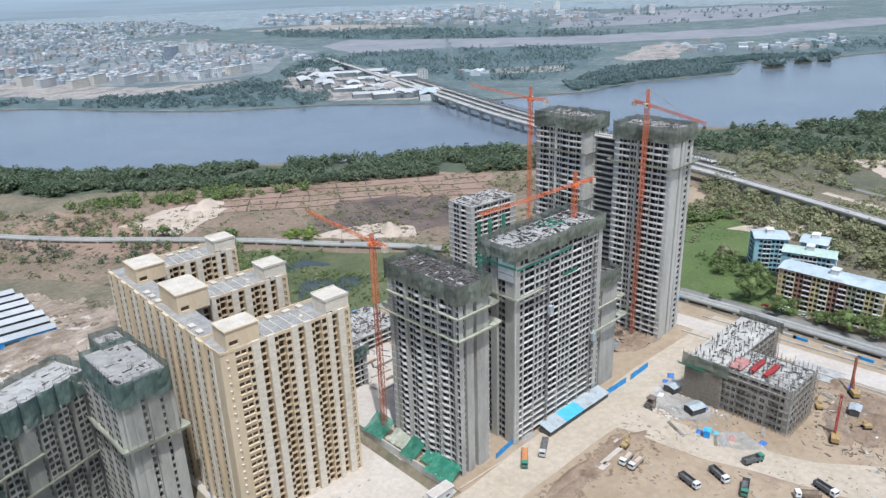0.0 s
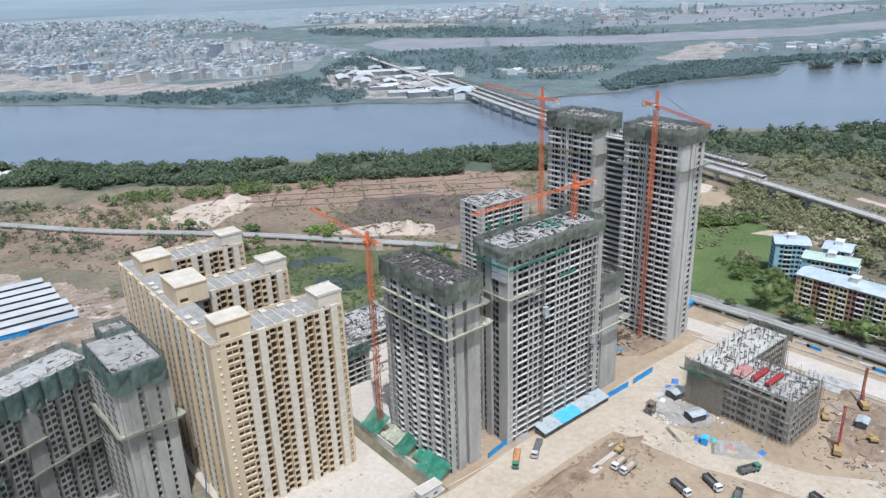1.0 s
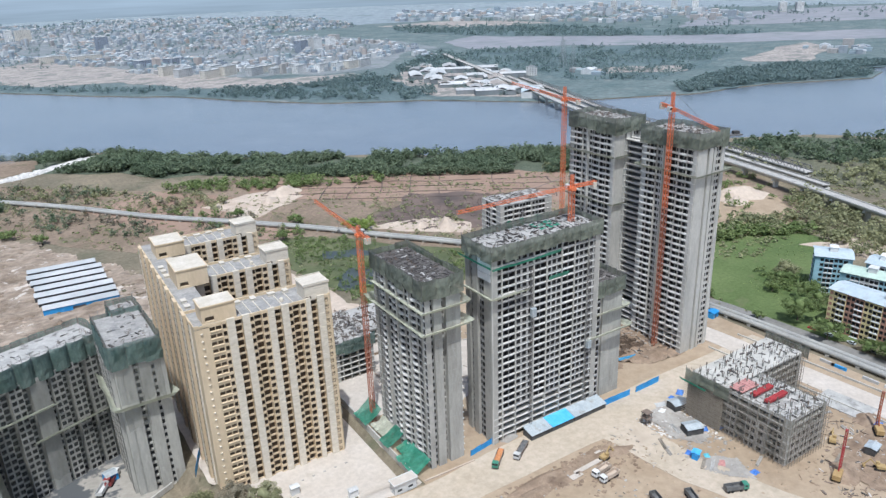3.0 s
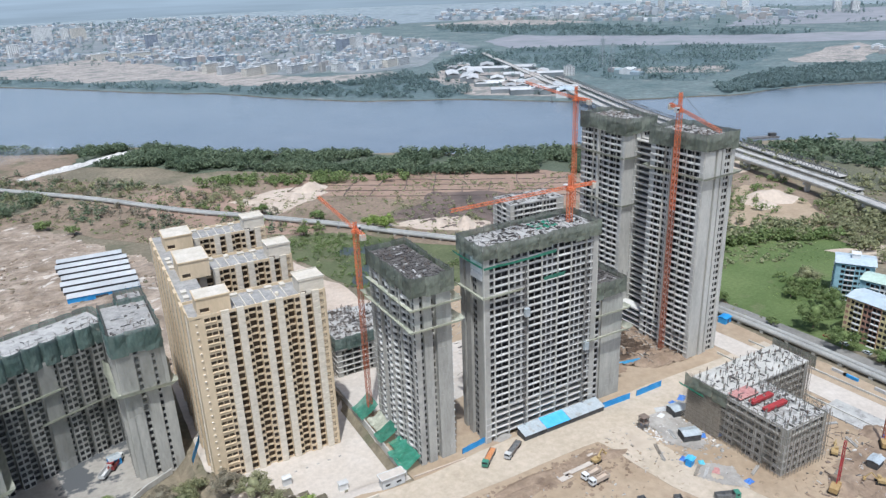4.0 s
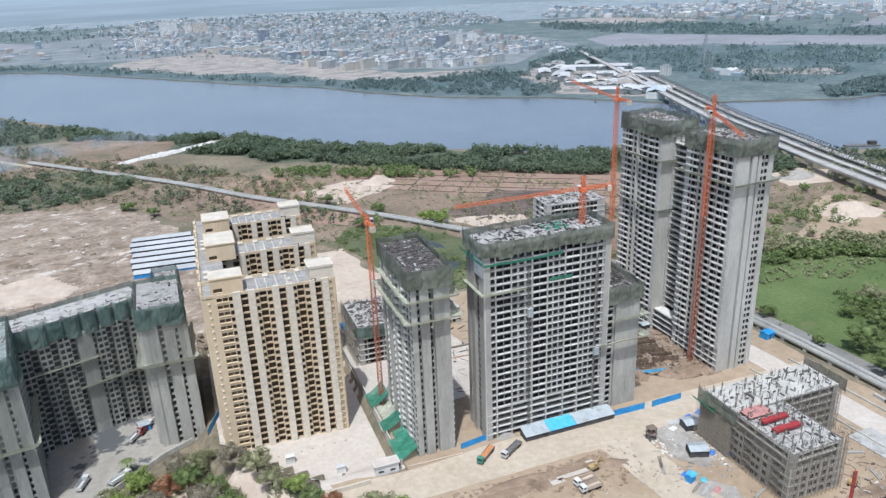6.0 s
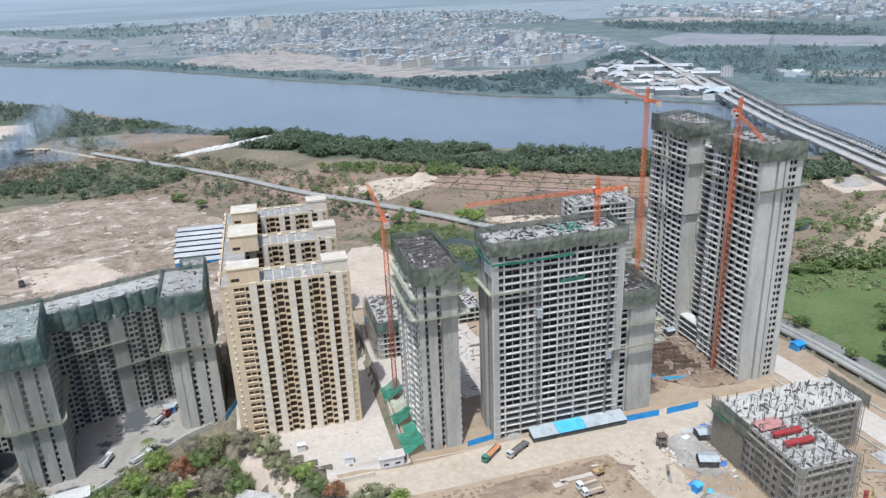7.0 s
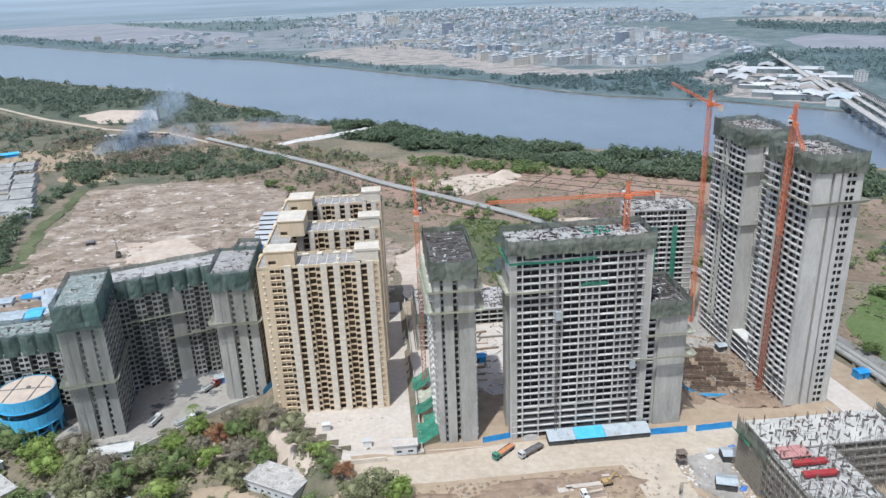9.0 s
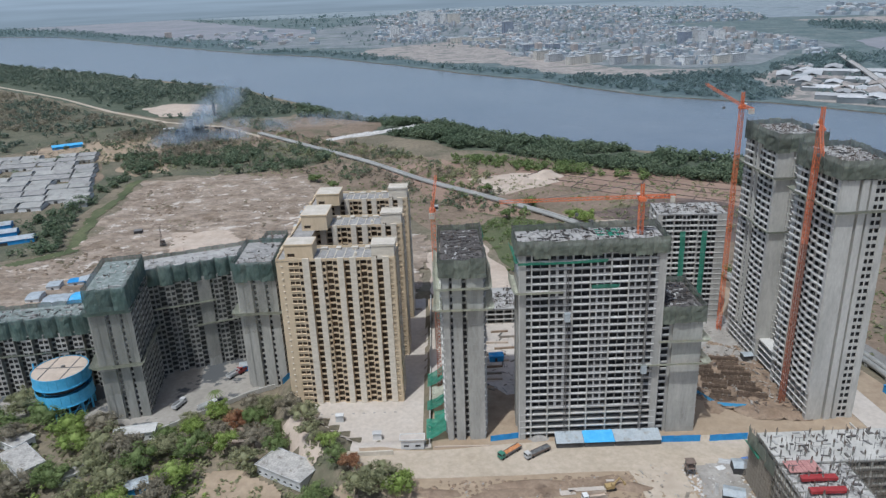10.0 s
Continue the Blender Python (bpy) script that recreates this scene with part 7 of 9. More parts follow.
litter("rig_debris", "casing pipes and scrap round the rigs", [(262, 78), (262, 40), (318, 40), (322, 110), (300, 110), (290, 80)], 260, [RUBBLE, REBAR, EARTH, FORMWORK], 3.6, 5, 0.3)
litter("tower_debris", "building waste at the foot of the twin towers", [(262, 240), (300, 236), (300, 170), (302, 262), (270, 260)], 200, [RUBBLE, DECK, FORMWORK], 3.0, 6, 0.3)
litter("park_debris", "scrap timber and broken blocks on the truck park", [(180, 118), (226, 116), (246, 80), (262, 40), (236, 30), (190, 60)], 260, [RUBBLE, EARTH, SCAFF, DECK, EARTH], 1.6, 8, 0.3)
litter("frame_debris", "offcuts, pipes and bags east of the low frame", [(290, 110), (318, 112), (322, 30), (268, 40), (268, 80), (288, 84)], 420, [RUBBLE, REBAR, EARTH, FORMWORK, DECK, BLEACHED, EARTH], 2.6, 9, 0.3)
litter("cleared_stones", "loose pale stones on the cleared ground", [(-200, 305), (-70, 268), (60, 305), (140, 300), (140, 390), (60, 500), (20, 580), (-60, 590), (-110, 540)], 900, [SAND, QUARRY, RUBBLE, QUARRY], 1.8, 7, 0.15)

# timber-lined footing trenches in the pit
def footing(x, y, turn, l):
    f = thing("footing", "mud-caked timber shuttered footing in the pit", "footing", "pit footings", matrix=pose(x, y, 0.4, 0, 0, turn))
    for o in (-0.7, 0.7):
        g = Geo()
        g.box(-l / 2, o - 0.12, 0, l / 2, o + 0.12, 2.3)
        part("shutter", g, PIT_TIMBER, f)
    for i in range(int(l / 2.4) + 1):
        g = Geo()
        x0 = -l / 2 + i * 2.4
        g.box(x0, -1.0, 1.7, x0 + 0.22, 1.0, 2.6)
        part("strut", g, PIT_TIMBER, f)


PIT_TIMBER = surface("wet_shutter_timber", (0.13, 0.095, 0.07), (0.24, 0.18, 0.135), 0.5, 0.9, fine=2, each=0.3)
prng = random.Random(88)
for i in range(8):
    for j, (x, l) in enumerate(((273.5, 9.5), (286.0, 11.5))):
        footing(x + prng.uniform(-1, 1), 180.5 + i * 4.5 + 1.2 * j, -16 + prng.uniform(-5, 5), l + prng.uniform(-2, 2))


# ---- coloured housing by the meadow ----
def housing(x, y, turn, l, w, storeys, roof, tones, label):
    h = thing("apartment_house", label, "apartment house", matrix=pose(x, y, 0.2, 0, 0, turn))
    fh, made = 3.0, {}
    for ang, ox, oy, ln in ((0, -l / 2, -w / 2, l), (90, l / 2, -w / 2, w), (180, l / 2, w / 2, l), (-90, -l / 2, w / 2, w)):
        k = max(2, int(ln / 4.2))
        for i in range(k):
            tone = tones[(i // 2) % len(tones)]
            key = (i % 2, round(ln / k, 3), tone.name)
            if key not in made:
                made[key] = cell("V" if i % 2 == 0 else "B", ln / k, fh, 0.0 if i % 2 == 0 else 0.5, 0.3 if i % 2 else 0).mesh("bay", [tone, ROOM, WHITEWASH, tone])
            for f in range(storeys):
                part("balcony" if i % 2 else "window", made[key], None, h, matrix=pose(ox, oy, f * fh, 0, 0, ang) @ Matrix.Translation((i * ln / k, 0, 0)))
    top = storeys * fh
    g = Geo()
    g.box(-l / 2 + 0.2, -w / 2 + 0.2, top, l / 2 - 0.2, w / 2 - 0.2, top + 0.5)
    part("roof_slab", g, CONCRETE, h)
    g = Geo()
    e, n = w / 2 + 0.9, int(l / 1.5)
    for i in range(n + 1):
        x0, d = -l / 2 - 0.8 + (l + 1.6) * i / n, 0.07 * (i % 2)
        g.v += [(x0, -e, top + 0.6 + d), (x0, 0, top + 2.2 + d), (x0, e, top + 0.6 + d), (x0, e, top + 0.45 + d), (x0, 0, top + 2.05 + d), (x0, -e, top + 0.45 + d)]
    for i in range(n):
        for q in range(6):
            r = (q + 1) % 6
            g.f.append((6 * i + q, 6 * i + 6 + q, 6 * i + 6 + r, 6 * i + r))
            g.m.append(0)
    g.f += [tuple(range(6)), tuple(range(6 * n + 5, 6 * n - 1, -1))]
    g.m += [0, 0]
    part("roof", g, roof, h)
    g = Geo()
    g.box(-2, -2.5, top, 2, 2.5, top + 4.2)
    g.box(-2.3, -2.8, top + 4.2, 2.3, 2.8, top + 4.5)
    part("stair_head", g, WHITEWASH, h)


AQUA = surface("aqua_paint", (0.28, 0.48, 0.56), (0.36, 0.56, 0.63), 0.2, 0.8, fine=1)
YELLOW = surface("yellow_paint", (0.58, 0.50, 0.26), (0.66, 0.58, 0.33), 0.2, 0.8, fine=1)
BRICK = surface("rust_paint", (0.34, 0.19, 0.14), (0.42, 0.25, 0.19), 0.2, 0.8, fine=1)
OLIVE = surface("olive_paint", (0.36, 0.37, 0.24), (0.44, 0.45, 0.30), 0.2, 0.8, fine=1)
PALE_BLUE = surface("pale_blue_roof", (0.43, 0.515, 0.56), (0.53, 0.60, 0.64), 0.1, 0.5, fine=0.6, dirt=(0.36, 0.39, 0.40), dirt_scale=0.15)
GREEN_ROOF = surface("mint_roof", (0.42, 0.54, 0.46), (0.52, 0.63, 0.55), 0.1, 0.5, fine=0.6)
housing(389, 114, -89, 52, 14.5, 7, PALE_BLUE, [YELLOW, BRICK, YELLOW, BRICK, OLIVE], "long yellow and rust coloured apartment house with a pale blue roof")
housing(428.5, 166, -56, 18.5, 16, 7, PALE_BLUE, [AQUA], "aqua painted apartment house with a pale blue roof")
housing(415.5, 137, -75, 27, 12.5, 7, GREEN_ROOF, [AQUA, WHITEWASH], "aqua and white apartment house with a mint green roof")
housing(437, 142, -78, 14, 15, 7, PALE_BLUE, [WHITEWASH, AQUA], "small white apartment house with a pale blue roof")
housing(391, 70, -89, 30, 13, 6, WHITEWASH, [WHITEWASH, OLIVE], "white and olive apartment house beside the pipeline")


# ---- parked cars by the housing and site ----
def car(x, y, turn, mat, label):
    c = thing("car", label, "car", "parked cars", matrix=pose(x, y, 0.0, 0, 0, turn))
    g = Geo()
    g.box(-2.1, -0.85, 0.3, 2.1, 0.85, 0.9)
    k = len(g.v)
    g.v += [(-1.6, -0.8, 0.9), (1.1, -0.8, 0.9), (1.1, 0.8, 0.9), (-1.6, 0.8, 0.9), (-1.2, -0.7, 1.5), (0.5, -0.7, 1.5), (0.5, 0.7, 1.5), (-1.2, 0.7, 1.5)]
    for q in ((4, 5, 6, 7), (0, 1, 5, 4), (1, 2, 6, 5), (2, 3, 7, 6), (3, 0, 4, 7)):
        g.f.append(tuple(k + i for i in q))
        g.m.append(0 if q[0] == 4 else 1)
    part("body", g, [mat, CAR_GLASS], c)
    for xx in (-1.3, 1.3):
        for yy in (-0.88, 0.7):
            g = Geo()
            g.tube((xx, yy, 0.32), (xx, yy + 0.18, 0.32), 0.32, 0.32, 10)
            part("wheel", g, TYRE, c)


rng = random.Random(21)
for i in range(16):
    y = -20 + i * 11 + rng.uniform(-3, 3)
    car(375 + rng.uniform(-0.8, 0.8), y, 90 + rng.uniform(-6, 6), rng.choice((WHITEWASH, RED, STEEL, GREY_SHEET)), "parked car on the lane by the housing")
for i in range(14):
    y = -10 + i * 10 + rng.uniform(-3, 3)
    b = thing("road_barrier", "striped concrete barrier block along the new road", "barrier", "barrier blocks", matrix=pose(347.5, y, 0.3, 0, 0, 90))
    g = Geo()
    g.box(-3.5, -0.4, 0, 3.5, 0.4, 1.4)
    part("block", g, WHITEWASH if i % 3 else BLUE_SHEET, b)


# loose lumps of soil and stone
def lumps(name, label, poly, count, size, tall, mat, seed, z=0.2):
    r = random.Random(seed)
    rows = []
    for x, y in scatter(poly, count, r):
        if noise.noise(Vector((x * 0.025, y * 0.025, seed))) < -0.1:
            continue
        w = r.uniform(*size)
        rows.append((x, y, z, w, r.uniform(*tall) * w))
    ob = tagged(new(name, clump_mesh(name, rows, mat, 1 if count > 1000 else 2, r)), label, "stones", kind="stuff")


lumps("cleared_rocks", "pale broken rock strewn over the cleared ground", CLEARED, 1400, (0.25, 1.3), (0.2, 0.5), SAND, 1)
lumps("cleared_clods", "brown clods and dry tufts over the cleared ground", CLEARED, 2400, (0.5, 2.2), (0.15, 0.4), BROWN, 11)
lumps("roadside_soil", "clods of brown soil beside the site road", [(140, 134.5), (222, 134.5), (226, 116), (180, 110), (150, 116)], 420, (0.2, 1.0), (0.2, 0.5), EARTH, 3)
lumps("site_soil", "clods and rubble over the site ground", [(226, 120), (262, 134), (262, 86), (318, 112), (322, 20), (250, 10), (180, 60), (170, 112)], 600, (0.2, 0.9), (0.2, 0.5), DUST, 4)
lumps("pit_soil", "heaped wet brown soil in the pit", [(270, 216), (264, 184), (284, 166), (304, 166), (303, 225), (286, 232)], 500, (0.4, 1.8), (0.25, 0.7), EARTH, 5)
lumps("site_rubble", "broken pale concrete around the low frame", [(222, 138), (262, 134), (262, 92), (250, 88), (228, 112)], 420, (0.15, 0.8), (0.3, 0.6), RUBBLE, 6)
lumps("creek_spoil", "bleached white spoil tipped along the creek", [(24, 760), (50, 771), (85, 789), (118, 813), (144, 827), (138, 834), (112, 825), (80, 803), (46, 785), (22, 767)], 420, (0.8, 3.0), (0.2, 0.5), BLEACHED, 8)
lumps("hut_rubble", "white broken plaster and rubble round the site huts", [(262, 140), (270, 130), (263, 115), (254, 98), (250, 112), (240, 126), (240, 136)], 700, (0.12, 0.65), (0.2, 0.5), BLEACHED, 12)
lumps("field_clods", "dark clods in the burnt field", [(405, 432), (340, 486), (292, 450), (262, 458), (300, 395), (350, 372), (392, 385)], 400, (0.6, 2.4), (0.1, 0.25), BURNT, 7)


# ---- tarpaulins, sacks, timber and slabs round the low frame ----
def tarp(x, y, l, w, h, turn, mat, label, seed):
    g, n = Geo(), 9
    for j in range(n + 1):
        for i in range(n + 1):
            u, v = i / n * 2 - 1, j / n * 2 - 1
            dome = max(0.0, 1 - max(abs(u), abs(v)) ** 2)
            p = Vector((u * 1.7, v * 1.7, seed))
            g.v.append((u * l / 2 * (1 + 0.18 * noise.noise(p * 2)), v * w / 2 * (1 + 0.18 * noise.noise(p * 2 + Vector((5, 0, 0)))), 0.05 + h * dome * (0.75 + 0.6 * noise.noise(p))))
    for j in range(n):
        for i in range(n):
            k = j * (n + 1) + i
            g.f.append((k, k + 1, k + n + 2, k + n + 1))
            g.m.append(0)
    tagged(part("tarpaulin", g, mat, matrix=pose(x, y, 0.42, 0, 0, turn)), label, "tarpaulin", "site tarpaulins")


for k, (x, y, l, w, h, a, m) in enumerate(((242, 110.5, 3.2, 2.4, 0.9, 20, TARP_BLUE), (246, 105.5, 2.8, 2.2, 0.7, 60, TARP_TEAL), (252, 89, 3.4, 2.6, 1.2, 0, TARP_BLUE), (273, 141, 4.5, 3.0, 1.3, 30, TARP_BLUE), (267, 140.5, 3.0, 2.2, 0.9, 10, TARP_BLUE), (259.5, 117, 3.2, 2.2, 1.0, 50, TARP_BLUE), (265.5, 114, 2.6, 2.2, 1.0, 0, TARP_BLUE),
                                          (259, 139.5, 5.0, 3.0, 0.8, -20, WHITEWASH), (256, 136, 3.4, 2.4, 0.6, 15, WHITEWASH), (247, 99.5, 4.0, 2.6, 0.5, 40, PINK), (318, 79, 4.0, 3.0, 1.0, 20, TARP_BLUE))):
    tarp(x, y, l, w, h, a, m, {TARP_BLUE: "crumpled blue tarpaulin over site goods", TARP_TEAL: "faded teal tarpaulin on the ground", WHITEWASH: "heap of white cement sacks under a sheet", PINK: "faded pink sheet over stacked panels"}[m], k * 3.3)
rng = random.Random(71)
for k, (x, y, a) in enumerate(((238, 120, 62), (236.5, 116.5, 66), (243, 100.5, 32), (241, 103, 30), (259, 92, 20), (250, 124, 70), (284, 76, 15), (304, 84, 70), (308, 96, -20))):
    s = thing("timber_stack", "stack of grey weathered boards on the site", "timber", "timber stacks", matrix=pose(x, y, 0.4, 0, 0, a))
    for i in range(7):
        g = Geo()
        z = 0.2 * (i // 3)
        g.box(-3 + rng.uniform(-0.6, 0.4), -0.6 + 0.42 * (i % 3), z, 3 + rng.uniform(-0.4, 0.6), -0.24 + 0.42 * (i % 3), z + 0.18)
        part("board", g, [SCAFF, RUBBLE, DECK][k % 3], s)
g = Geo()
g.box(-6.5, -10.5, 0, 6.5, 10.5, 0.35)
tagged(part("foundation_slab", g, DECK, matrix=pose(321, 94.5, 0.3, 0, 0, 4)), "new grey concrete foundation slab beside the road", "concrete slab")
relief("rubble_fan", [(238, 100), (246, 103), (252, 96), (248, 88), (240, 92)], 0.4, 0.9, RUBBLE, "fan of grey crushed stone on the site", 0.8, 0.2, 9)
relief("rubble_fan", [(246, 138), (262, 141), (262, 124), (258, 112), (250, 112), (244, 124)], 0.4, 0.5, RUBBLE, "pale crushed stone and cement dust round the sheds", 0.9, 0.25, 10)
relief("churned_earth", [(268, 214), (263, 184), (284, 167), (303, 167), (302, 190), (303, 206), (286, 216)], 0.3, 3.0, EARTH, "churned brown earth thrown up in the pit", 0.9, 0.24, 11)
relief("churned_earth", [(286, 78), (318, 80), (318, 56), (296, 46), (276, 60)], 0.3, 0.9, EARTH, "dark churned ground round the drilling rigs", 1.2, 0.14, 12)
relief("churned_earth", [(168, 132), (206, 133.5), (222, 132), (218, 127), (184, 126), (170, 128)], 0.3, 0.9, EARTH, "low bank of brown earth along the site road", 0.9, 0.3, 13)
relief("spoil_white", [(257, 218), (282, 214), (300, 206), (303, 262), (270, 264), (258, 244)], 0.4, 1.9, RUBBLE, "pale building waste heaped below the twin towers", 1.1, 0.2, 14)

for i, (x, y, l) in enumerate(((177, 205, 9), (178, 210, 7), (177, 216, 11), (181, 222, 10), (179, 228, 12), (186, 234, 12), (182, 240, 11), (190, 246, 13), (184, 252, 9), (200, 226, 9), (204, 236, 12))):
    g = Geo()
    g.box(-l / 2, -0.45, 0, l / 2, 0.45, 0.9)
    tagged(part("precast_beam", g, [SAND, SCAFF, EARTH][i % 3], matrix=pose(x, y, 0.3, 0, 0, 3 * (i % 3) - 3)), "pale precast beam lying in the yard", "concrete beam", "yard beams")
patch("yard_rear", [(149, 203), (172, 204), (183, 192), (240, 200), (252, 236), (206, 238), (204, 274), (150, 274)], 0.3, SLAB, "pale dusty yard between the towers", "yard", step=6, amount=1.5, seed=51)

# small covers over the yard drains of the tan block
cover = Geo()
cover.box(-0.5, -0.35, 0, 0.5, 0.35, 0.12)
cover_mesh = cover.mesh("drain_cover", [ROOF_GREY])
for i in range(9):
    tagged(part("drain_cover", cover_mesh, None, matrix=pose(96 + i * 4.6, 187.5, level(96 + i * 4.6, 187.5) + 0.17)), "dark drain cover set in the pale yard", "drain cover", "yard drains")

# ---- the far bank: town, works, towers, hills ----
def island_tones(name, tones, rough=0.85):
    """Paint that changes from one house to the next within a joined town."""
    m = surface(name, (0.9, 0.9, 0.9), (1.0, 1.0, 1.0), 0.05, rough, fine=0.2, bump=0)
    n, l = m.node_tree.nodes, m.node_tree.links
    g, ramp, times = n.new("ShaderNodeNewGeometry"), n.new("ShaderNodeValToRGB"), n.new("ShaderNodeMix")
    ramp.color_ramp.interpolation = "CONSTANT"
    while len(ramp.color_ramp.elements) < len(tones):
        ramp.color_ramp.elements.new(0.5)
    for i, c in enumerate(tones):
        ramp.color_ramp.elements[i].position = i / len(tones)
        ramp.color_ramp.elements[i].color = (*c, 1)
    l.new(g.outputs["Random Per Island"], ramp.inputs[0])
    times.data_type, times.blend_type = "RGBA", "MULTIPLY"
    times.inputs[0].default_value = 1
    shader = n["Principled BSDF"]
    l.new(shader.inputs["Base Color"].links[0].from_socket, times.inputs[6])
    l.new(ramp.outputs[0], times.inputs[7])
    l.new(times.outputs[2], shader.inputs["Base Color"])
    return m


# House tones greyed and blued: the distance haze is in the paint.
TOWN = island_tones("haze_tint_town_paint", [(0.44, 0.47, 0.49), (0.32, 0.36, 0.40), (0.58, 0.60, 0.61), (0.37, 0.40, 0.42), (0.44, 0.43, 0.42), (0.29, 0.33, 0.37), (0.49, 0.52, 0.55), (0.32, 0.39, 0.44), (0.41, 0.44, 0.47), (0.39, 0.38, 0.37), (0.29, 0.36, 0.38), (0.35, 0.39, 0.41), (0.53, 0.54, 0.54), (0.46, 0.41, 0.38)])


def town(name, poly, count, size, tall, seed, label, keep=None):
    rng = random.Random(seed)
    g = Geo()
    for x, y in scatter(poly, count, rng):
        if noise.noise(Vector((x * 0.006, y * 0.006, seed))) + 0.4 * noise.noise(Vector((x * 0.02, y * 0.02, seed))) < -0.12:
            continue
        l, w, h = rng.uniform(*size), rng.uniform(*size), rng.uniform(*tall) * (1 if rng.random() < 0.93 else 2.2)
        a = radians(28 + rng.choice((0, 90)) + rng.gauss(0, 4))
        c, s = math.cos(a), math.sin(a)
        k = len(g.v)
        for z in (0, h):
            for dx, dy in ((-l / 2, -w / 2), (l / 2, -w / 2), (l / 2, w / 2), (-l / 2, w / 2)):
                g.v.append((x + dx * c - dy * s, y + dx * s + dy * c, z))
        if rng.random() < 0.35:
            b = len(g.v)
            g.v += [(x + l / 2 * c, y + l / 2 * s, h + w * 0.16), (x - l / 2 * c, y - l / 2 * s, h + w * 0.16)]
            faces = [(k + 4, k + 5, b, b + 1), (k + 6, k + 7, b + 1, b), (k + 5, k + 6, b), (k + 7, k + 4, b + 1)]
        else:
            faces = [(k + 4, k + 5, k + 6, k + 7)]
        for q in faces + [(k, k + 1, k + 5, k + 4), (k + 1, k + 2, k + 6, k + 5), (k + 2, k + 3, k + 7, k + 6), (k + 3, k, k + 4, k + 7)]:
            g.f.append(q)
            g.m.append(0)
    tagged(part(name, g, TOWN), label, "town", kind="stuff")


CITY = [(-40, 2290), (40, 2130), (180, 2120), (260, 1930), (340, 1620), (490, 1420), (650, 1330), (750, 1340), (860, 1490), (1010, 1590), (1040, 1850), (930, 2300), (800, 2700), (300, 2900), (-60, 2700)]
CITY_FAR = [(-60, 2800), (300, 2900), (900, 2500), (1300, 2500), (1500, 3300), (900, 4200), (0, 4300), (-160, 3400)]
town("town", CITY, 6400, (5, 15), (3, 10), 1, "dense low town on the far bank, paled by a haze tint")
town("town", CITY_FAR, 5200, (7, 18), (3, 8), 2, "far part of the dense town, paled by a haze tint")
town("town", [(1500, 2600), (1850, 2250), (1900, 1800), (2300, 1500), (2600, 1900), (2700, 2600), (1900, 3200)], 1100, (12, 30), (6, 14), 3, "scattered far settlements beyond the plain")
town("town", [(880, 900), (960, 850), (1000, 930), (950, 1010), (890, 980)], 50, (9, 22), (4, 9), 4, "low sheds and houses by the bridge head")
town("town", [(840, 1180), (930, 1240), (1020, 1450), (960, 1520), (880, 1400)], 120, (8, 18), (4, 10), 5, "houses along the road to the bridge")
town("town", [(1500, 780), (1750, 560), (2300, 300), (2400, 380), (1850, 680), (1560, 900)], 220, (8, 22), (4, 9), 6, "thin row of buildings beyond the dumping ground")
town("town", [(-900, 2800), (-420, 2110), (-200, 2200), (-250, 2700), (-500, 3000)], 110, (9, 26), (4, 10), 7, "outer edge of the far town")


def far_block(x, y, turn, l, w, storeys, mat, label, bays=None):
    b = thing("apartment_block", label, "apartment building", "far apartment blocks", matrix=pose(x, y, 0.2, 0, 0, turn))
    fh = 3.1
    for ang, ox, oy, ln in ((0, -l / 2, -w / 2, l), (90, l / 2, -w / 2, w), (180, l / 2, w / 2, l), (-90, -l / 2, w / 2, w)):
        k = max(2, int(ln / 4.5))
        g = Geo()
        for f in range(storeys):
            for i in range(k):
                c = Geo()
                plate(c, ln / k, fh, 0, [(ln / k * 0.3, 0.9, ln / k * 0.7, 2.2)], 0, 0.8)
                g.add(c, pose(ox, oy, f * fh, 0, 0, ang) @ Matrix.Translation((i * ln / k, 0, 0)))
        part("wall", g, [mat, ROOM], b, kind="stuff")
    g = Geo()
    g.box(-l / 2 - 0.4, -w / 2 - 0.4, storeys * fh, l / 2 + 0.4, w / 2 + 0.4, storeys * fh + 0.6)
    g.box(-l * 0.12, -w * 0.25, storeys * fh + 0.6, l * 0.12, w * 0.25, storeys * fh + 3.4)
    part("roof", g, CITY_ROOF, b)


GREYBLUE = surface("grey_blue_paint", (0.24, 0.28, 0.34), (0.32, 0.36, 0.42), 0.1, 0.85, fine=0.5)
CREAMY = surface("pale_cream_paint", (0.56, 0.535, 0.48), (0.66, 0.63, 0.57), 0.1, 0.85, fine=0.5)
rng = random.Random(33)
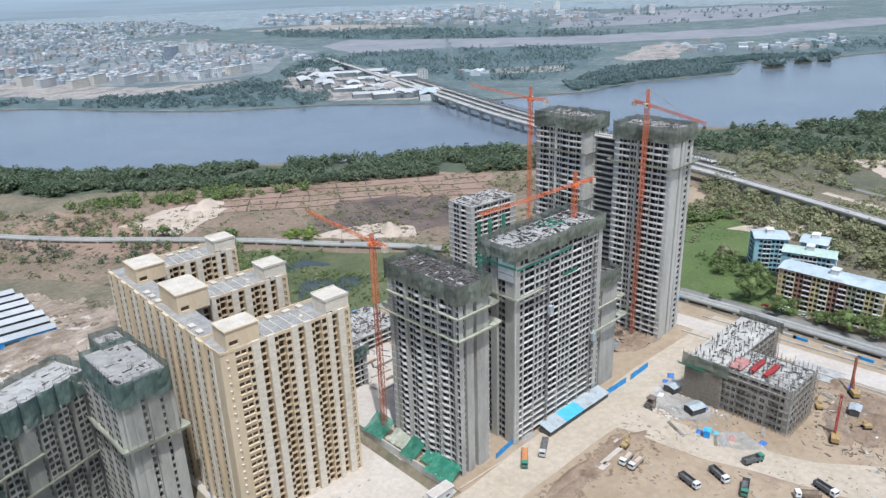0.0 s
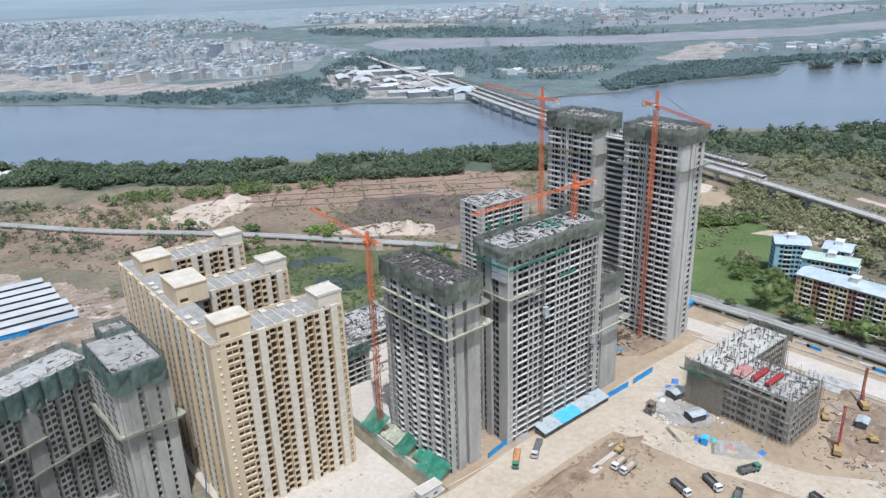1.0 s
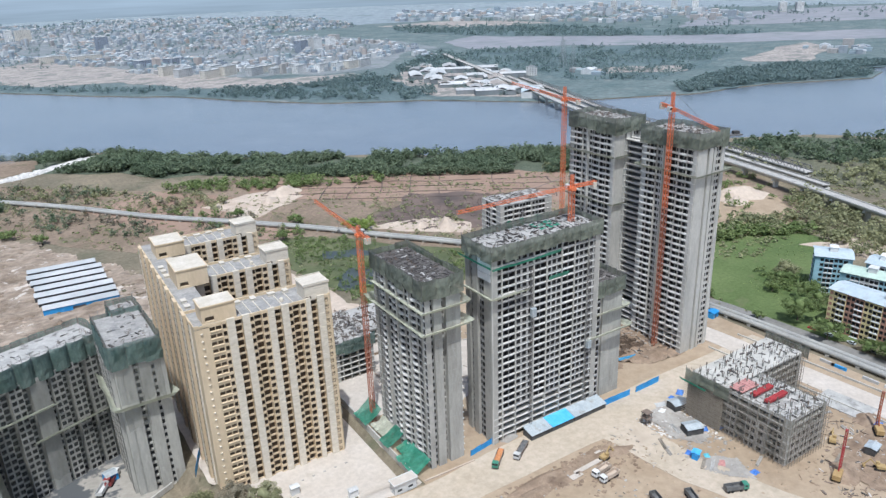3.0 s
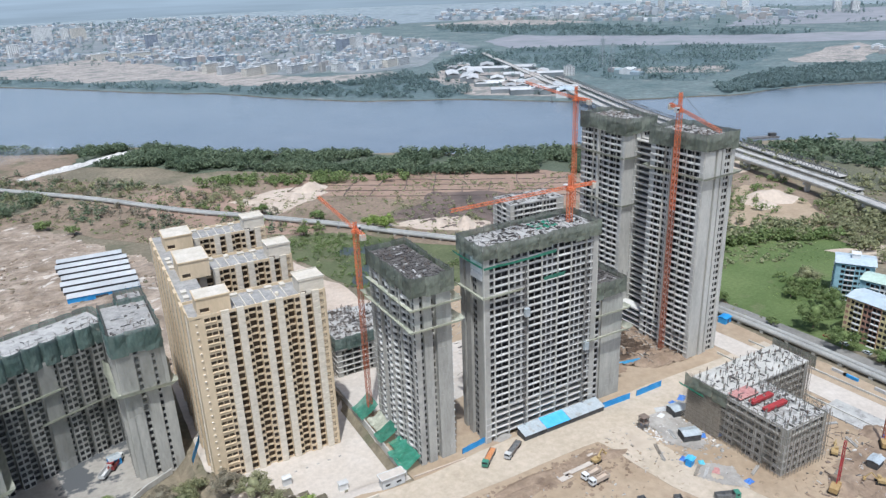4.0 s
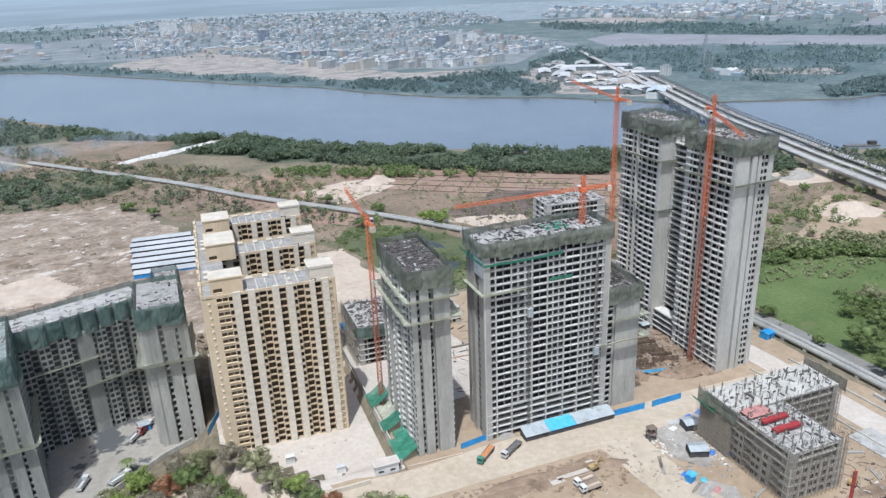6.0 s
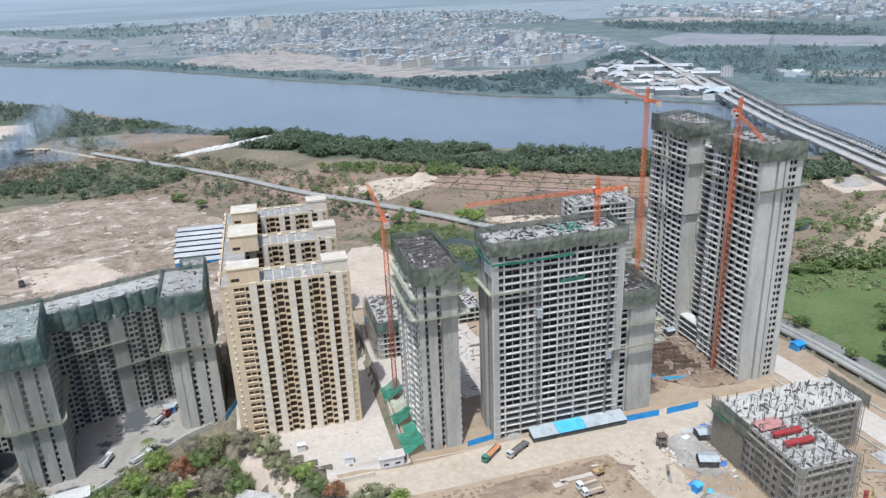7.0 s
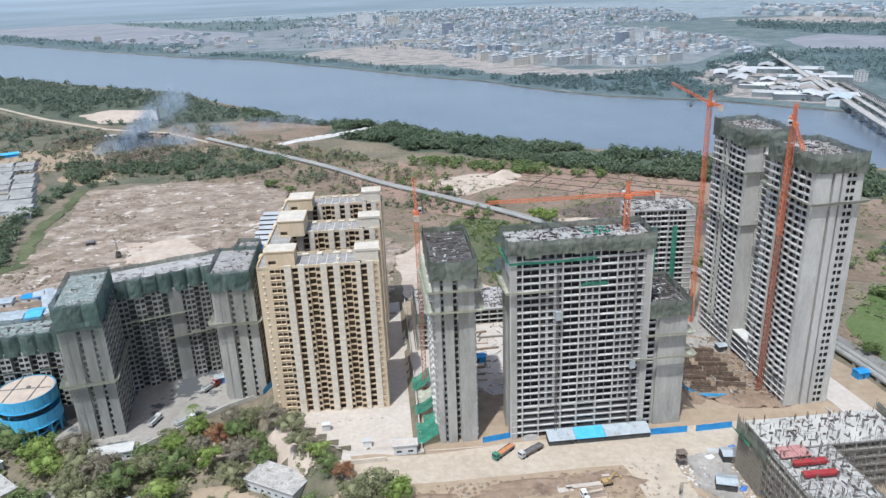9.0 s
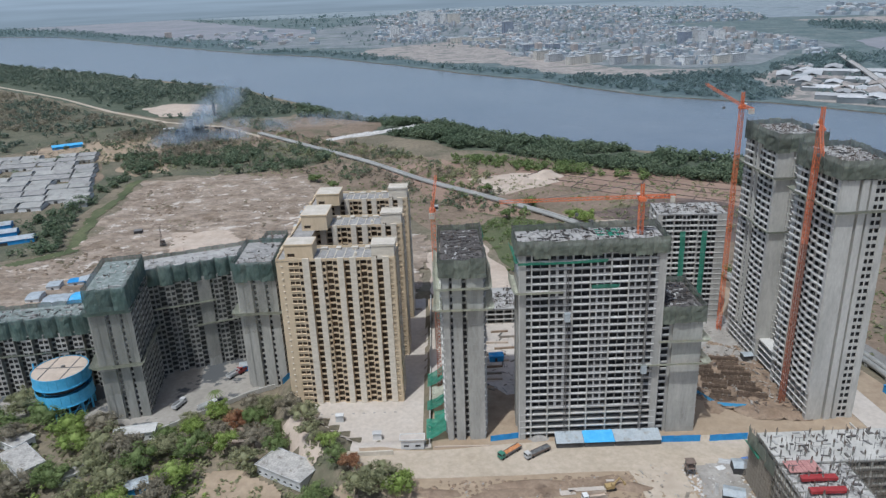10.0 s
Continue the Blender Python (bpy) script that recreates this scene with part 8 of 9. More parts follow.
for x, y, a, l, w, s, m in ((764, 1745, 20, 24, 24, 10, GREYBLUE), (800, 1738, 20, 28, 20, 11, WHITEWASH), (870, 1800, 20, 20, 18, 9, WHITEWASH), (120, 2960, 10, 60, 26, 16, WHITEWASH), (190, 2935, 10, 20, 26, 14, WHITEWASH), (232, 2905, 10, 46, 26, 14, CREAMY), (28, 2290, 10, 26, 22, 12, WHITEWASH),
                          (384, 2290, 10, 30, 24, 13, GREYBLUE), (300, 2000, 10, 70, 18, 5, CREAMY), (230, 2050, 10, 60, 18, 5, CREAMY), (390, 1750, 15, 50, 26, 5, GREYBLUE), (440, 1730, 15, 30, 22, 5, GREYBLUE), (2442, 2320, 40, 60, 24, 13, WHITEWASH), (2500, 2240, 40, 60, 24, 14, WHITEWASH),
                          (2542, 2080, 40, 70, 24, 15, WHITEWASH), (2560, 1990, 40, 40, 24, 16, WHITEWASH), (2642, 1660, 40, 60, 24, 11, WHITEWASH), (2655, 1600, 40, 50, 24, 11, WHITEWASH), (885, 985, 30, 3, 20, 5, WHITEWASH)):
    far_block(x, y, a, l, w, s, m, "pale grey-blue apartment tower in the far town" if m is GREYBLUE else "white apartment tower rising over the far town" if s > 10 else "cream apartment row in the far town")
for i, (x, y) in enumerate(((405, 1490), (440, 1425), (480, 1440), (520, 1398), (560, 1380), (600, 1362), (640, 1345), (675, 1345), (710, 1352), (742, 1362), (560, 1440), (620, 1420), (690, 1410), (470, 1500), (385, 1540))):
    far_block(x, y, 30 + rng.uniform(-4, 4) - 60 * (i % 2 == 5), rng.uniform(26, 44), 14, rng.choice((4, 5, 5, 6)), rng.choice((WHITEWASH, WHITEWASH, CREAMY, CITY_ROOF)), "mid-rise apartment block on the far town's river edge")
WORKS = [(700, 860), (745, 810), (842, 962), (895, 1105), (815, 1240), (705, 1150), (690, 1000)]
for i in range(44):
    x, y = scatter(WORKS, 1, rng)[0]
    shed(x, y, 58 + rng.choice((0, 0, 0, 90)) + rng.gauss(0, 3), rng.uniform(28, 70), rng.uniform(16, 30), rng.uniform(5, 8), rng.choice((FAR_ROOF, FAR_ROOF, CITY_ROOF, FAR_SAND)), FAR_TOWN, "riverside warehouse with a pale sheet roof", 0.12, category="warehouse", name="warehouse")
shed(742, 815, 50, 44, 26, 9, PALE_BLUE, WHITEWASH, "large white warehouse by the bridge", 0.16, category="warehouse", name="warehouse")
for x, y, a, l, w, roof in ((-74, 310, 8, 15, 18, GREY_SHEET), (-62, 313, 8, 9, 17, SKY_SHEET), (-61.5, 331, -66, 42, 7, GREY_SHEET), (-76, 341, 8, 10, 8, BLUE_SHEET), (-88, 336, 8, 8, 9, GREY_SHEET), (-91, 318, 8, 8, 12, GREY_SHEET)):
    shed(x, y, a, l, w, 3.2, roof, WHITEWASH, "blue-roofed sheet shed behind the netted block" if roof in (SKY_SHEET, BLUE_SHEET) else "pale sheet-roofed shed behind the netted block", 0.08)
shed(-75, 439, 12, 6, 5, 2.8, STEEL, FORMWORK, "small dark cabin on the cleared ground", 0.06, name="site_cabin")
rig = thing("piling_rig", "rusty lattice piling rig standing on the cleared ground", "piling rig", matrix=pose(-46, 409, 1.0, 0, 0, 15))
g = Geo()
g.box(-1.8, -2.6, 0, 1.8, 2.6, 1.0)
g.box(-1.5, 0.2, 1.0, 1.5, 2.4, 2.8)
part("body", g, FORMWORK, rig)
g = Geo()
for i in range(8):
    for sx in (-0.6, 0.6):
        for sy in (-0.6, 0.6):
            if i == 0:
                g.beam((sx, sy - 1.5, 1.0), (sx * 0.5, sy * 0.5 - 1.5, 14.0), 0.16)
    k, j = 0.6 - 0.037 * i, 0.6 - 0.037 * (i + 1)
    z = 1.0 + 1.62 * i
    g.beam((-k, -k - 1.5, z), (j, -j - 1.5, z + 1.62), 0.12)
    g.beam((k, k - 1.5, z), (-j, j - 1.5, z + 1.62), 0.12)
    g.beam((-k, k - 1.5, z), (-j, -j - 1.5, z + 1.62), 0.12)
    g.beam((k, -k - 1.5, z), (j, j - 1.5, z + 1.62), 0.12)
part("mast", g, REBAR, rig)
# low roofed settlement behind the cleared ground
g_rng = random.Random(44)
for i in range(11):
    for j in range(11):
        if g_rng.random() < 0.9:
            x, y = -375 + i * 19.5 + j * 8 + g_rng.uniform(-2, 2), 705 - j * 19.5 + i * 2 + g_rng.uniform(-2, 2)
            if x < -226 + (709 - y) * 0.376:
                shed(x, y, 8 + g_rng.gauss(0, 1.2), 18.6, 18.8, 3.5, g_rng.choice((GODOWN_ROOF, GODOWN_ROOF, ROOF_GREY)), WHITEWASH, "low grey-roofed godown in a packed settlement", 0.1, category="shed", name="godown")

# Steel paled and blued, with the haze over the river in its colour.
FAR_STEEL = surface("haze_paled_steel", (0.28, 0.32, 0.33), (0.36, 0.40, 0.41), 0.3, 0.7, bump=0)
# power pylons beyond the river
for x, y in ((1000, 1030), (1060, 1100), (960, 960)):
    p = thing("pylon", "grey lattice power pylon beyond the river", "pylon", "power pylons", matrix=pose(x, y, 0))
    g = Geo()
    for sx in (-1, 1):
        for sy in (-1, 1):
            g.beam((5 * sx, 5 * sy, 0), (0.8 * sx, 0.8 * sy, 52), 0.5)
    for z in range(4, 50, 6):
        r = 5 - 4.2 * z / 52
        g.beam((-r, -r, z), (r, r, z + 5), 0.3)
        g.beam((r, -r, z), (-r, r, z + 5), 0.3)
    part("lattice", g, FAR_STEEL, p)
    for z in (36, 43, 50):
        g = Geo()
        g.beam((-8, 0, z), (8, 0, z), 0.5)
        part("cross_arm", g, FAR_STEEL, p)

# a barge on the river
b = thing("barge", "dark flat barge moored on the river", "barge", matrix=pose(728, 458, -1.2, 0, 0, -20))
g = Geo()
g.box(-16, -4, -0.8, 16, 4, 1.6)
g.box(-18, -3, 0.4, -16, 3, 1.8)
part("hull", g, STEEL, b)
g = Geo()
g.box(6, -2.5, 1.6, 13, 2.5, 5.0)
part("deckhouse", g, ROOM, b)


# distance: glowing backdrop of hazed hills and the sky's edge
def hazed_glow_tone(name, low, high, z_low, z_high, bands=0.0):
    """Glowing tone of the far land and sky with haze painted in, paler with height, with faint level bands of fields
    and woods.
    """
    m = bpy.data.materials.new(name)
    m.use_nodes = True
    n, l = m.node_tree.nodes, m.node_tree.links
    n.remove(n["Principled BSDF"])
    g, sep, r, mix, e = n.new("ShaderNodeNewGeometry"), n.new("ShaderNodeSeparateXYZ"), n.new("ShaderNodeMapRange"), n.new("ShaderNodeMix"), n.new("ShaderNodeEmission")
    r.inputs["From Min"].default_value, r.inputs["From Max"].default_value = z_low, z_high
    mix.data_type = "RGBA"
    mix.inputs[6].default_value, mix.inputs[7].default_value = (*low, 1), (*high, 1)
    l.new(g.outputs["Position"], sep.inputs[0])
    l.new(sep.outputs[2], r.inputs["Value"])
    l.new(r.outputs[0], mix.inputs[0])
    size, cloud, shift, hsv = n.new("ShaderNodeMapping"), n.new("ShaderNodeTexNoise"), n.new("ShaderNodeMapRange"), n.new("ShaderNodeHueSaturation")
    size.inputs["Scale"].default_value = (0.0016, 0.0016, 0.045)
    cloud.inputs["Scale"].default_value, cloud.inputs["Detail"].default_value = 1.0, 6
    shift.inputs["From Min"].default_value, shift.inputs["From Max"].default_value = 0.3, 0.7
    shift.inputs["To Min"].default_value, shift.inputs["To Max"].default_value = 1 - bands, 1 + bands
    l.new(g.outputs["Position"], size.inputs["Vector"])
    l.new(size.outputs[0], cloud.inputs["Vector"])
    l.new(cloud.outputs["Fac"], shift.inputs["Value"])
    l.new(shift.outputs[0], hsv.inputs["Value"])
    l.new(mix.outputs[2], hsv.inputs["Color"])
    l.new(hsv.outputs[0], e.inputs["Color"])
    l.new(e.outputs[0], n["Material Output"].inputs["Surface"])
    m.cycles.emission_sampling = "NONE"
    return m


def backdrop(name, radius, base, swing, mat, label, seed):
    g = Geo()
    n = 160
    for i in range(n + 1):
        a = radians(-60 + 260 * i / n)
        x, y = 80 + radius * math.cos(a), radius * math.sin(a)
        z = base + swing * max(0.0, noise.noise(Vector((i * 0.11, seed, 0))) + 0.45 * noise.noise(Vector((i * 0.45, seed, 4))))
        g.v += [(x, y, -14), (x, y, z)]
    for i in range(n):
        g.f.append((2 * i, 2 * i + 2, 2 * i + 3, 2 * i + 1))
        g.m.append(0)
    tagged(part(name, g, mat), label, "distance", kind="structure")


backdrop("backdrop_sky", 4700, 900, 0, hazed_glow_tone("haze_glow_sky", (0.33, 0.405, 0.475), (0.47, 0.57, 0.68), 0, 190, 0.1), "glowing backdrop painted as hazy land fading into a pale blue sky", 1)
backdrop("backdrop_hills", 4600, -14, 100, hazed_glow_tone("haze_glow_hills", (0.31, 0.39, 0.46), (0.34, 0.43, 0.52), 0, 100, 0.06), "glowing backdrop of low far hills, painted blue for haze", 2)

# ---- trees and woods ----
def toward(p, f=0.975):
    return (80 + (p[0] - 80) * f, -50 + (p[1] + 50) * f)


CLEARINGS = [[(-318, 1062), (-275, 1118), (-180, 1082), (-155, 978), (-199, 960), (-258, 966)], [(-762, 1480), (-520, 1252), (-345, 1065), (-222, 948), (-120, 890), (-50, 812), (-72, 780), (-145, 852), (-238, 900), (-366, 1014), (-540, 1200), (-782, 1420)],
             [(-62, 897), (-19, 926), (88, 852), (68, 780), (-12, 786)], [(-215, 660), (-188, 697), (-160, 624), (-181, 590)]]
CLEARINGS.append([(15, 742), (60, 756), (125, 796), (158, 822), (146, 840), (110, 830), (80, 808), (46, 790), (15, 775)])
CLEARINGS.append([(p.x - 7, p.y - 5) for p in PIPE_LINE[:48]] + [(p.x + 7, p.y + 5) for p in PIPE_LINE[47::-1]])


def wood(name, poly, count, size, mat, label, seed, level_of=4, blobs=4, density=None, patchy=0.02, floor=None):
    """A wood too thick to count: uneven clumps piled into crowns of changing height."""
    rng = random.Random(seed)
    rows = []
    for x, y in scatter(poly, count, rng):
        if any(inside(x, y, c) for c in CLEARINGS):
            continue
        if density is not None and noise.noise(Vector((x * patchy, y * patchy, seed))) + 0.5 * noise.noise(Vector((x * 4 * patchy, y * 4 * patchy, seed))) < density:
            continue
        s = rng.uniform(*size) * (1 + 0.35 * noise.noise(Vector((x * 0.03, y * 0.03, 2.0))))
        z = level(x, y)
        for k in range(blobs):
            a, r = rng.uniform(0, 6.283), s * rng.uniform(0.15, 0.55)
            rows.append((x + r * math.cos(a), y + r * math.sin(a), z + s * rng.uniform(0.28, 0.95), s * rng.uniform(0.30, 0.5), s * rng.uniform(0.24, 0.42)))
    level_of = 7 if mat is LEAF_FAR and seed not in (20, 22) else 6 if mat in (LEAF_FAR, LEAF_GREY) or seed in (2, 3, 4, 7) else level_of
    tagged(new(name, clump_mesh(name, rows, mat, level_of, rng)), label, "woodland", kind="stuff")
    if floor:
        # Dark floor fills the gaps between crowns; its shade is in the colour.
        patch("ground_wood", poly, 0.105 + 0.0013 * seed, floor, "ground with low growth under the trees, shade put into its tone", step=10, amount=5, seed=seed)


FIELDS_WEST = [(-300, 620), (-120, 640), (40, 600), (150, 480), (200, 440), (230, 470), (150, 640), (60, 740), (-20, 880), (-140, 940), (-260, 900), (-330, 780)]
BELT = [toward(p) for p in [(-60, 1050), (53, 905), (120, 880), (165, 850), (212, 780), (293, 705), (372, 655), (433, 602), (520, 550), (596, 513), (640, 480), (610, 425), (530, 440), (475, 480), (360, 560), (300, 610), (262, 640), (215, 690), (175, 700), (150, 760), (90, 800), (30, 850), (-40, 950)]]
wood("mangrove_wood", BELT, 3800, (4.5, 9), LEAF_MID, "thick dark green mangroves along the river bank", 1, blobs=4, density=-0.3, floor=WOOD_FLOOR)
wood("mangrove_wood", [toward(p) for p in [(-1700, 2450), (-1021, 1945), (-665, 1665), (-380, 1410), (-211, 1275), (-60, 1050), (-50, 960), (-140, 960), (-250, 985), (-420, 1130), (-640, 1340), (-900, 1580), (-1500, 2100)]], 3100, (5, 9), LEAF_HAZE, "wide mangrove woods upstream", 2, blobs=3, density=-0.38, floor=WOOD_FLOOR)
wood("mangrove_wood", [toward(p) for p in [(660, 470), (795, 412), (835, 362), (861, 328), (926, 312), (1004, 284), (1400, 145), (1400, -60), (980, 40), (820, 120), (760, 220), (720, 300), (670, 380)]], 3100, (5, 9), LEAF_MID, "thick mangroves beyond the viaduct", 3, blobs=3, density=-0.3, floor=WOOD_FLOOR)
wood("scrub_wood", [(600, 380), (650, 440), (760, 210), (820, 110), (900, 0), (700, -120), (560, -120), (610, 100), (640, 230)], 1400, (5, 9), LEAF_DULL, "dusty green scrub between viaduct and mangroves", 4, blobs=3, density=-0.12, floor=SCRUB_FLOOR)
wood("scrub_wood", [(405, 270), (470, 250), (500, 215), (480, 180), (460, 110), (430, 20), (420, -120), (500, -120), (560, 90), (590, 200), (580, 290), (520, 250), (480, 280)], 900, (5, 9), LEAF_DULL, "dusty trees round the housing blocks", 5, blobs=4, density=-0.2)
wood("scrub_wood", [(-700, 1380), (-400, 1060), (-230, 910), (-130, 850), (-60, 760), (-140, 640), (-250, 840), (-420, 900), (-700, 1000)], 1900, (4, 7.5), LEAF_GREY, "dry thorn woods along the straight road", 6, blobs=3, density=-0.1)
wood("scrub_wood", [(-520, 1180), (-250, 950), (-190, 860), (-330, 780), (-420, 640), (-600, 700), (-900, 1200)], 1500, (5, 8), LEAF_HAZE, "green woods beside the settlement", 7, blobs=4, density=-0.05, floor=SCRUB_FLOOR)
wood("scrub_wood", [(-142, 482), (-146, 540), (-150, 602), (-100, 616), (-20, 612), (30, 640), (60, 700), (-30, 760), (-110, 700), (-190, 720), (-215, 690), (-178, 600), (-165, 520), (-190, 440), (-160, 384), (-120, 404)], 800, (4, 8), LEAF_MID, "strip of trees along the cleared ground", 8, blobs=4, density=-0.1, floor=SCRUB_FLOOR)
wood("field_bushes", [(-60, 880), (60, 740), (150, 640), (225, 600), (190, 540), (110, 600), (40, 640), (-30, 700)], 420, (3, 6), LEAF_DULL, "bushes scattered over the dry fields", 9, blobs=3, density=0.0)
wood("field_bushes", [(170, 660), (260, 610), (345, 548), (335, 530), (240, 580), (170, 620)], 200, (4, 7), LEAF, "hedge of trees along the paddies", 10, blobs=4, density=-0.1)
wood("field_bushes", [(300, 500), (420, 400), (480, 440), (520, 440), (440, 320), (330, 390)], 130, (3, 5), LEAF_DULL, "bushes at the field edges", 11, blobs=3, density=0.1)
wood("pipe_bushes", [(60, 655), (140, 545), (230, 430), (300, 335), (330, 290), (345, 300), (310, 350), (240, 455), (150, 565), (75, 660)], 300, (3, 6.5), LEAF, "bushes growing along the pipeline", 12, blobs=4, density=-0.05)
wood("marsh_reeds", [(202, 310), (262, 304), (296, 322), (290, 350), (250, 400), (224, 436), (200, 442), (180, 420), (190, 366)], 1100, (0.8, 2.6), LEAF, "green reeds and bushes in the marsh", 13, blobs=3, density=-0.05)
wood("meadow_edge", [(402, 262), (470, 262), (510, 235), (505, 222), (462, 248), (410, 254)], 150, (4, 7), LEAF, "dark bushes along the meadow's far edge", 14, blobs=4)
wood("meadow_edge", [(398, 195), (420, 205), (436, 190), (420, 168), (400, 172)], 14, (3, 5), LEAF, "dark bushes on the meadow by the housing", 15, blobs=4)
wood("field_trees", FIELDS_WEST, 1700, (2.5, 6), LEAF_MID, "olive thorn trees scattered over the dry western fields", 16, blobs=3, density=0.05)
wood("field_trees", FIELDS_WEST, 900, (2.5, 6), LEAF_GREY, "leafless grey thorn trees scattered over the western fields", 17, blobs=3, density=0.05)
wood("east_trees", [(395, 290), (470, 268), (520, 245), (560, 265), (600, 330), (600, 390), (540, 360), (470, 330)], 260, (3, 6.5), LEAF, "green bushes over the waste ground by the viaduct", 19, blobs=3, density=0.0)
wood("bank_trees", [(450, 505), (520, 470), (600, 440), (600, 400), (520, 400), (470, 450)], 160, (4, 7), LEAF_DULL, "dusty trees between fields and mangroves", 18, blobs=3, density=-0.1)
wood("far_wood", [(350, 1211), (426, 1242), (544, 1185), (690, 1240), (700, 1080), (660, 940), (600, 915), (569, 935), (427, 1088)], 1500, (4, 8), LEAF_FAR, "scrub and trees on the far bank, tinted blue for haze", 20, blobs=3, density=-0.1, floor=FAR_FLOOR)
wood("far_wood", [(-360, 2000), (-148, 1840), (70, 1570), (225, 1370), (340, 1230), (400, 1170), (410, 1215), (330, 1330), (180, 1530), (0, 1780), (-150, 1940), (-330, 2040)], 800, (4, 8), LEAF_FAR, "line of trees along the far shore, tinted blue for haze", 21, blobs=3, density=-0.05, floor=FAR_FLOOR)
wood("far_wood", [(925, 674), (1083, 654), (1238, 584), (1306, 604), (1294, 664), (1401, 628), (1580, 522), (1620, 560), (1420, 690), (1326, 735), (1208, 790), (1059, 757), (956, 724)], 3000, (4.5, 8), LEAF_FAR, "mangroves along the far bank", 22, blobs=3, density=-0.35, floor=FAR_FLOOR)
wood("far_wood", [(960, 1359), (1085, 1427), (1224, 1350), (1482, 1131), (1454, 989), (1290, 900), (1158, 842), (990, 800), (900, 900), (916, 1049)], 3400, (4, 8.5), LEAF_FAR, "green woods beyond the bridge, tinted blue for haze", 23, blobs=2, density=-0.08, patchy=0.012, floor=FAR_FLOOR)
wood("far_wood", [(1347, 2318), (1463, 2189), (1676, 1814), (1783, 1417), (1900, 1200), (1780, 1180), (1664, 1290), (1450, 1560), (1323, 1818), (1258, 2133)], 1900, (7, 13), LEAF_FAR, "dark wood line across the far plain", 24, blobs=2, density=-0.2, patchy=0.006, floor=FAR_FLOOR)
wood("far_wood", [(1600, 560), (1700, 500), (2300, 260), (3000, 100), (3000, 300), (2200, 480), (1700, 640)], 900, (7, 12), LEAF_FAR, "trees along the lower river, tinted blue for haze", 25, blobs=2, density=-0.1, floor=FAR_FLOOR)
wood("far_wood", [(-3000, 4200), (-1814, 3370), (-1379, 3100), (-1000, 2700), (-705, 2360), (-396, 2080), (-339, 2300), (-726, 2646), (-1076, 2993), (-1672, 3700), (-2900, 4700)], 2400, (6, 11), LEAF_FAR, "belt of trees upstream on the far bank, tinted blue for haze", 26, blobs=2, density=-0.25, patchy=0.008, floor=FAR_FLOOR)
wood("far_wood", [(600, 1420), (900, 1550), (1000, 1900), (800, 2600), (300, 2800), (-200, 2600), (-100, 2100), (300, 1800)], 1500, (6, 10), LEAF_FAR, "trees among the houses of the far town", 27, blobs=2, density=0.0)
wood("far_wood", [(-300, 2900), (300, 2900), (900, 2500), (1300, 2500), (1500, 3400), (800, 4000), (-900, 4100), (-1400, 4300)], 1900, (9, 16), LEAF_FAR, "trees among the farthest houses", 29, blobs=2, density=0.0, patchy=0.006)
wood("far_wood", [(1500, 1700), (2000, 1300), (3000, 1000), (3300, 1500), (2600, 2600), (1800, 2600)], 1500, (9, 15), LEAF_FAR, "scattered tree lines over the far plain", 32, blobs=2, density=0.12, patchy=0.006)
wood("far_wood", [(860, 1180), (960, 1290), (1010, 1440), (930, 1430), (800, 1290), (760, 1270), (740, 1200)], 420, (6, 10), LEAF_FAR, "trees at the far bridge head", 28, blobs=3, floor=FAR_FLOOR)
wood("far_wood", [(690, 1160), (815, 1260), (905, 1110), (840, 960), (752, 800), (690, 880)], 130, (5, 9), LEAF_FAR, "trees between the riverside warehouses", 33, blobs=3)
for x, y, r, s in ((1360, 560, 26, 1), (1450, 545, 20, 2), (1490, 520, 16, 3)):
    wood("island_wood", [(x + r * math.cos(k), y + 0.6 * r * math.sin(k)) for k in np.arange(0, 6.2, 0.6)], 40, (8, 12), LEAF_FAR, "small wooded island in the river", 30 + s, blobs=3)
    patch("island", [(x + 1.2 * r * math.cos(k), y + 0.7 * r * math.sin(k)) for k in np.arange(0, 6.2, 0.6)], 0.1, SCRUB, "low muddy island in the river", step=6, amount=2, seed=s)
    bpy.data.objects["island"]["category"] = "island"


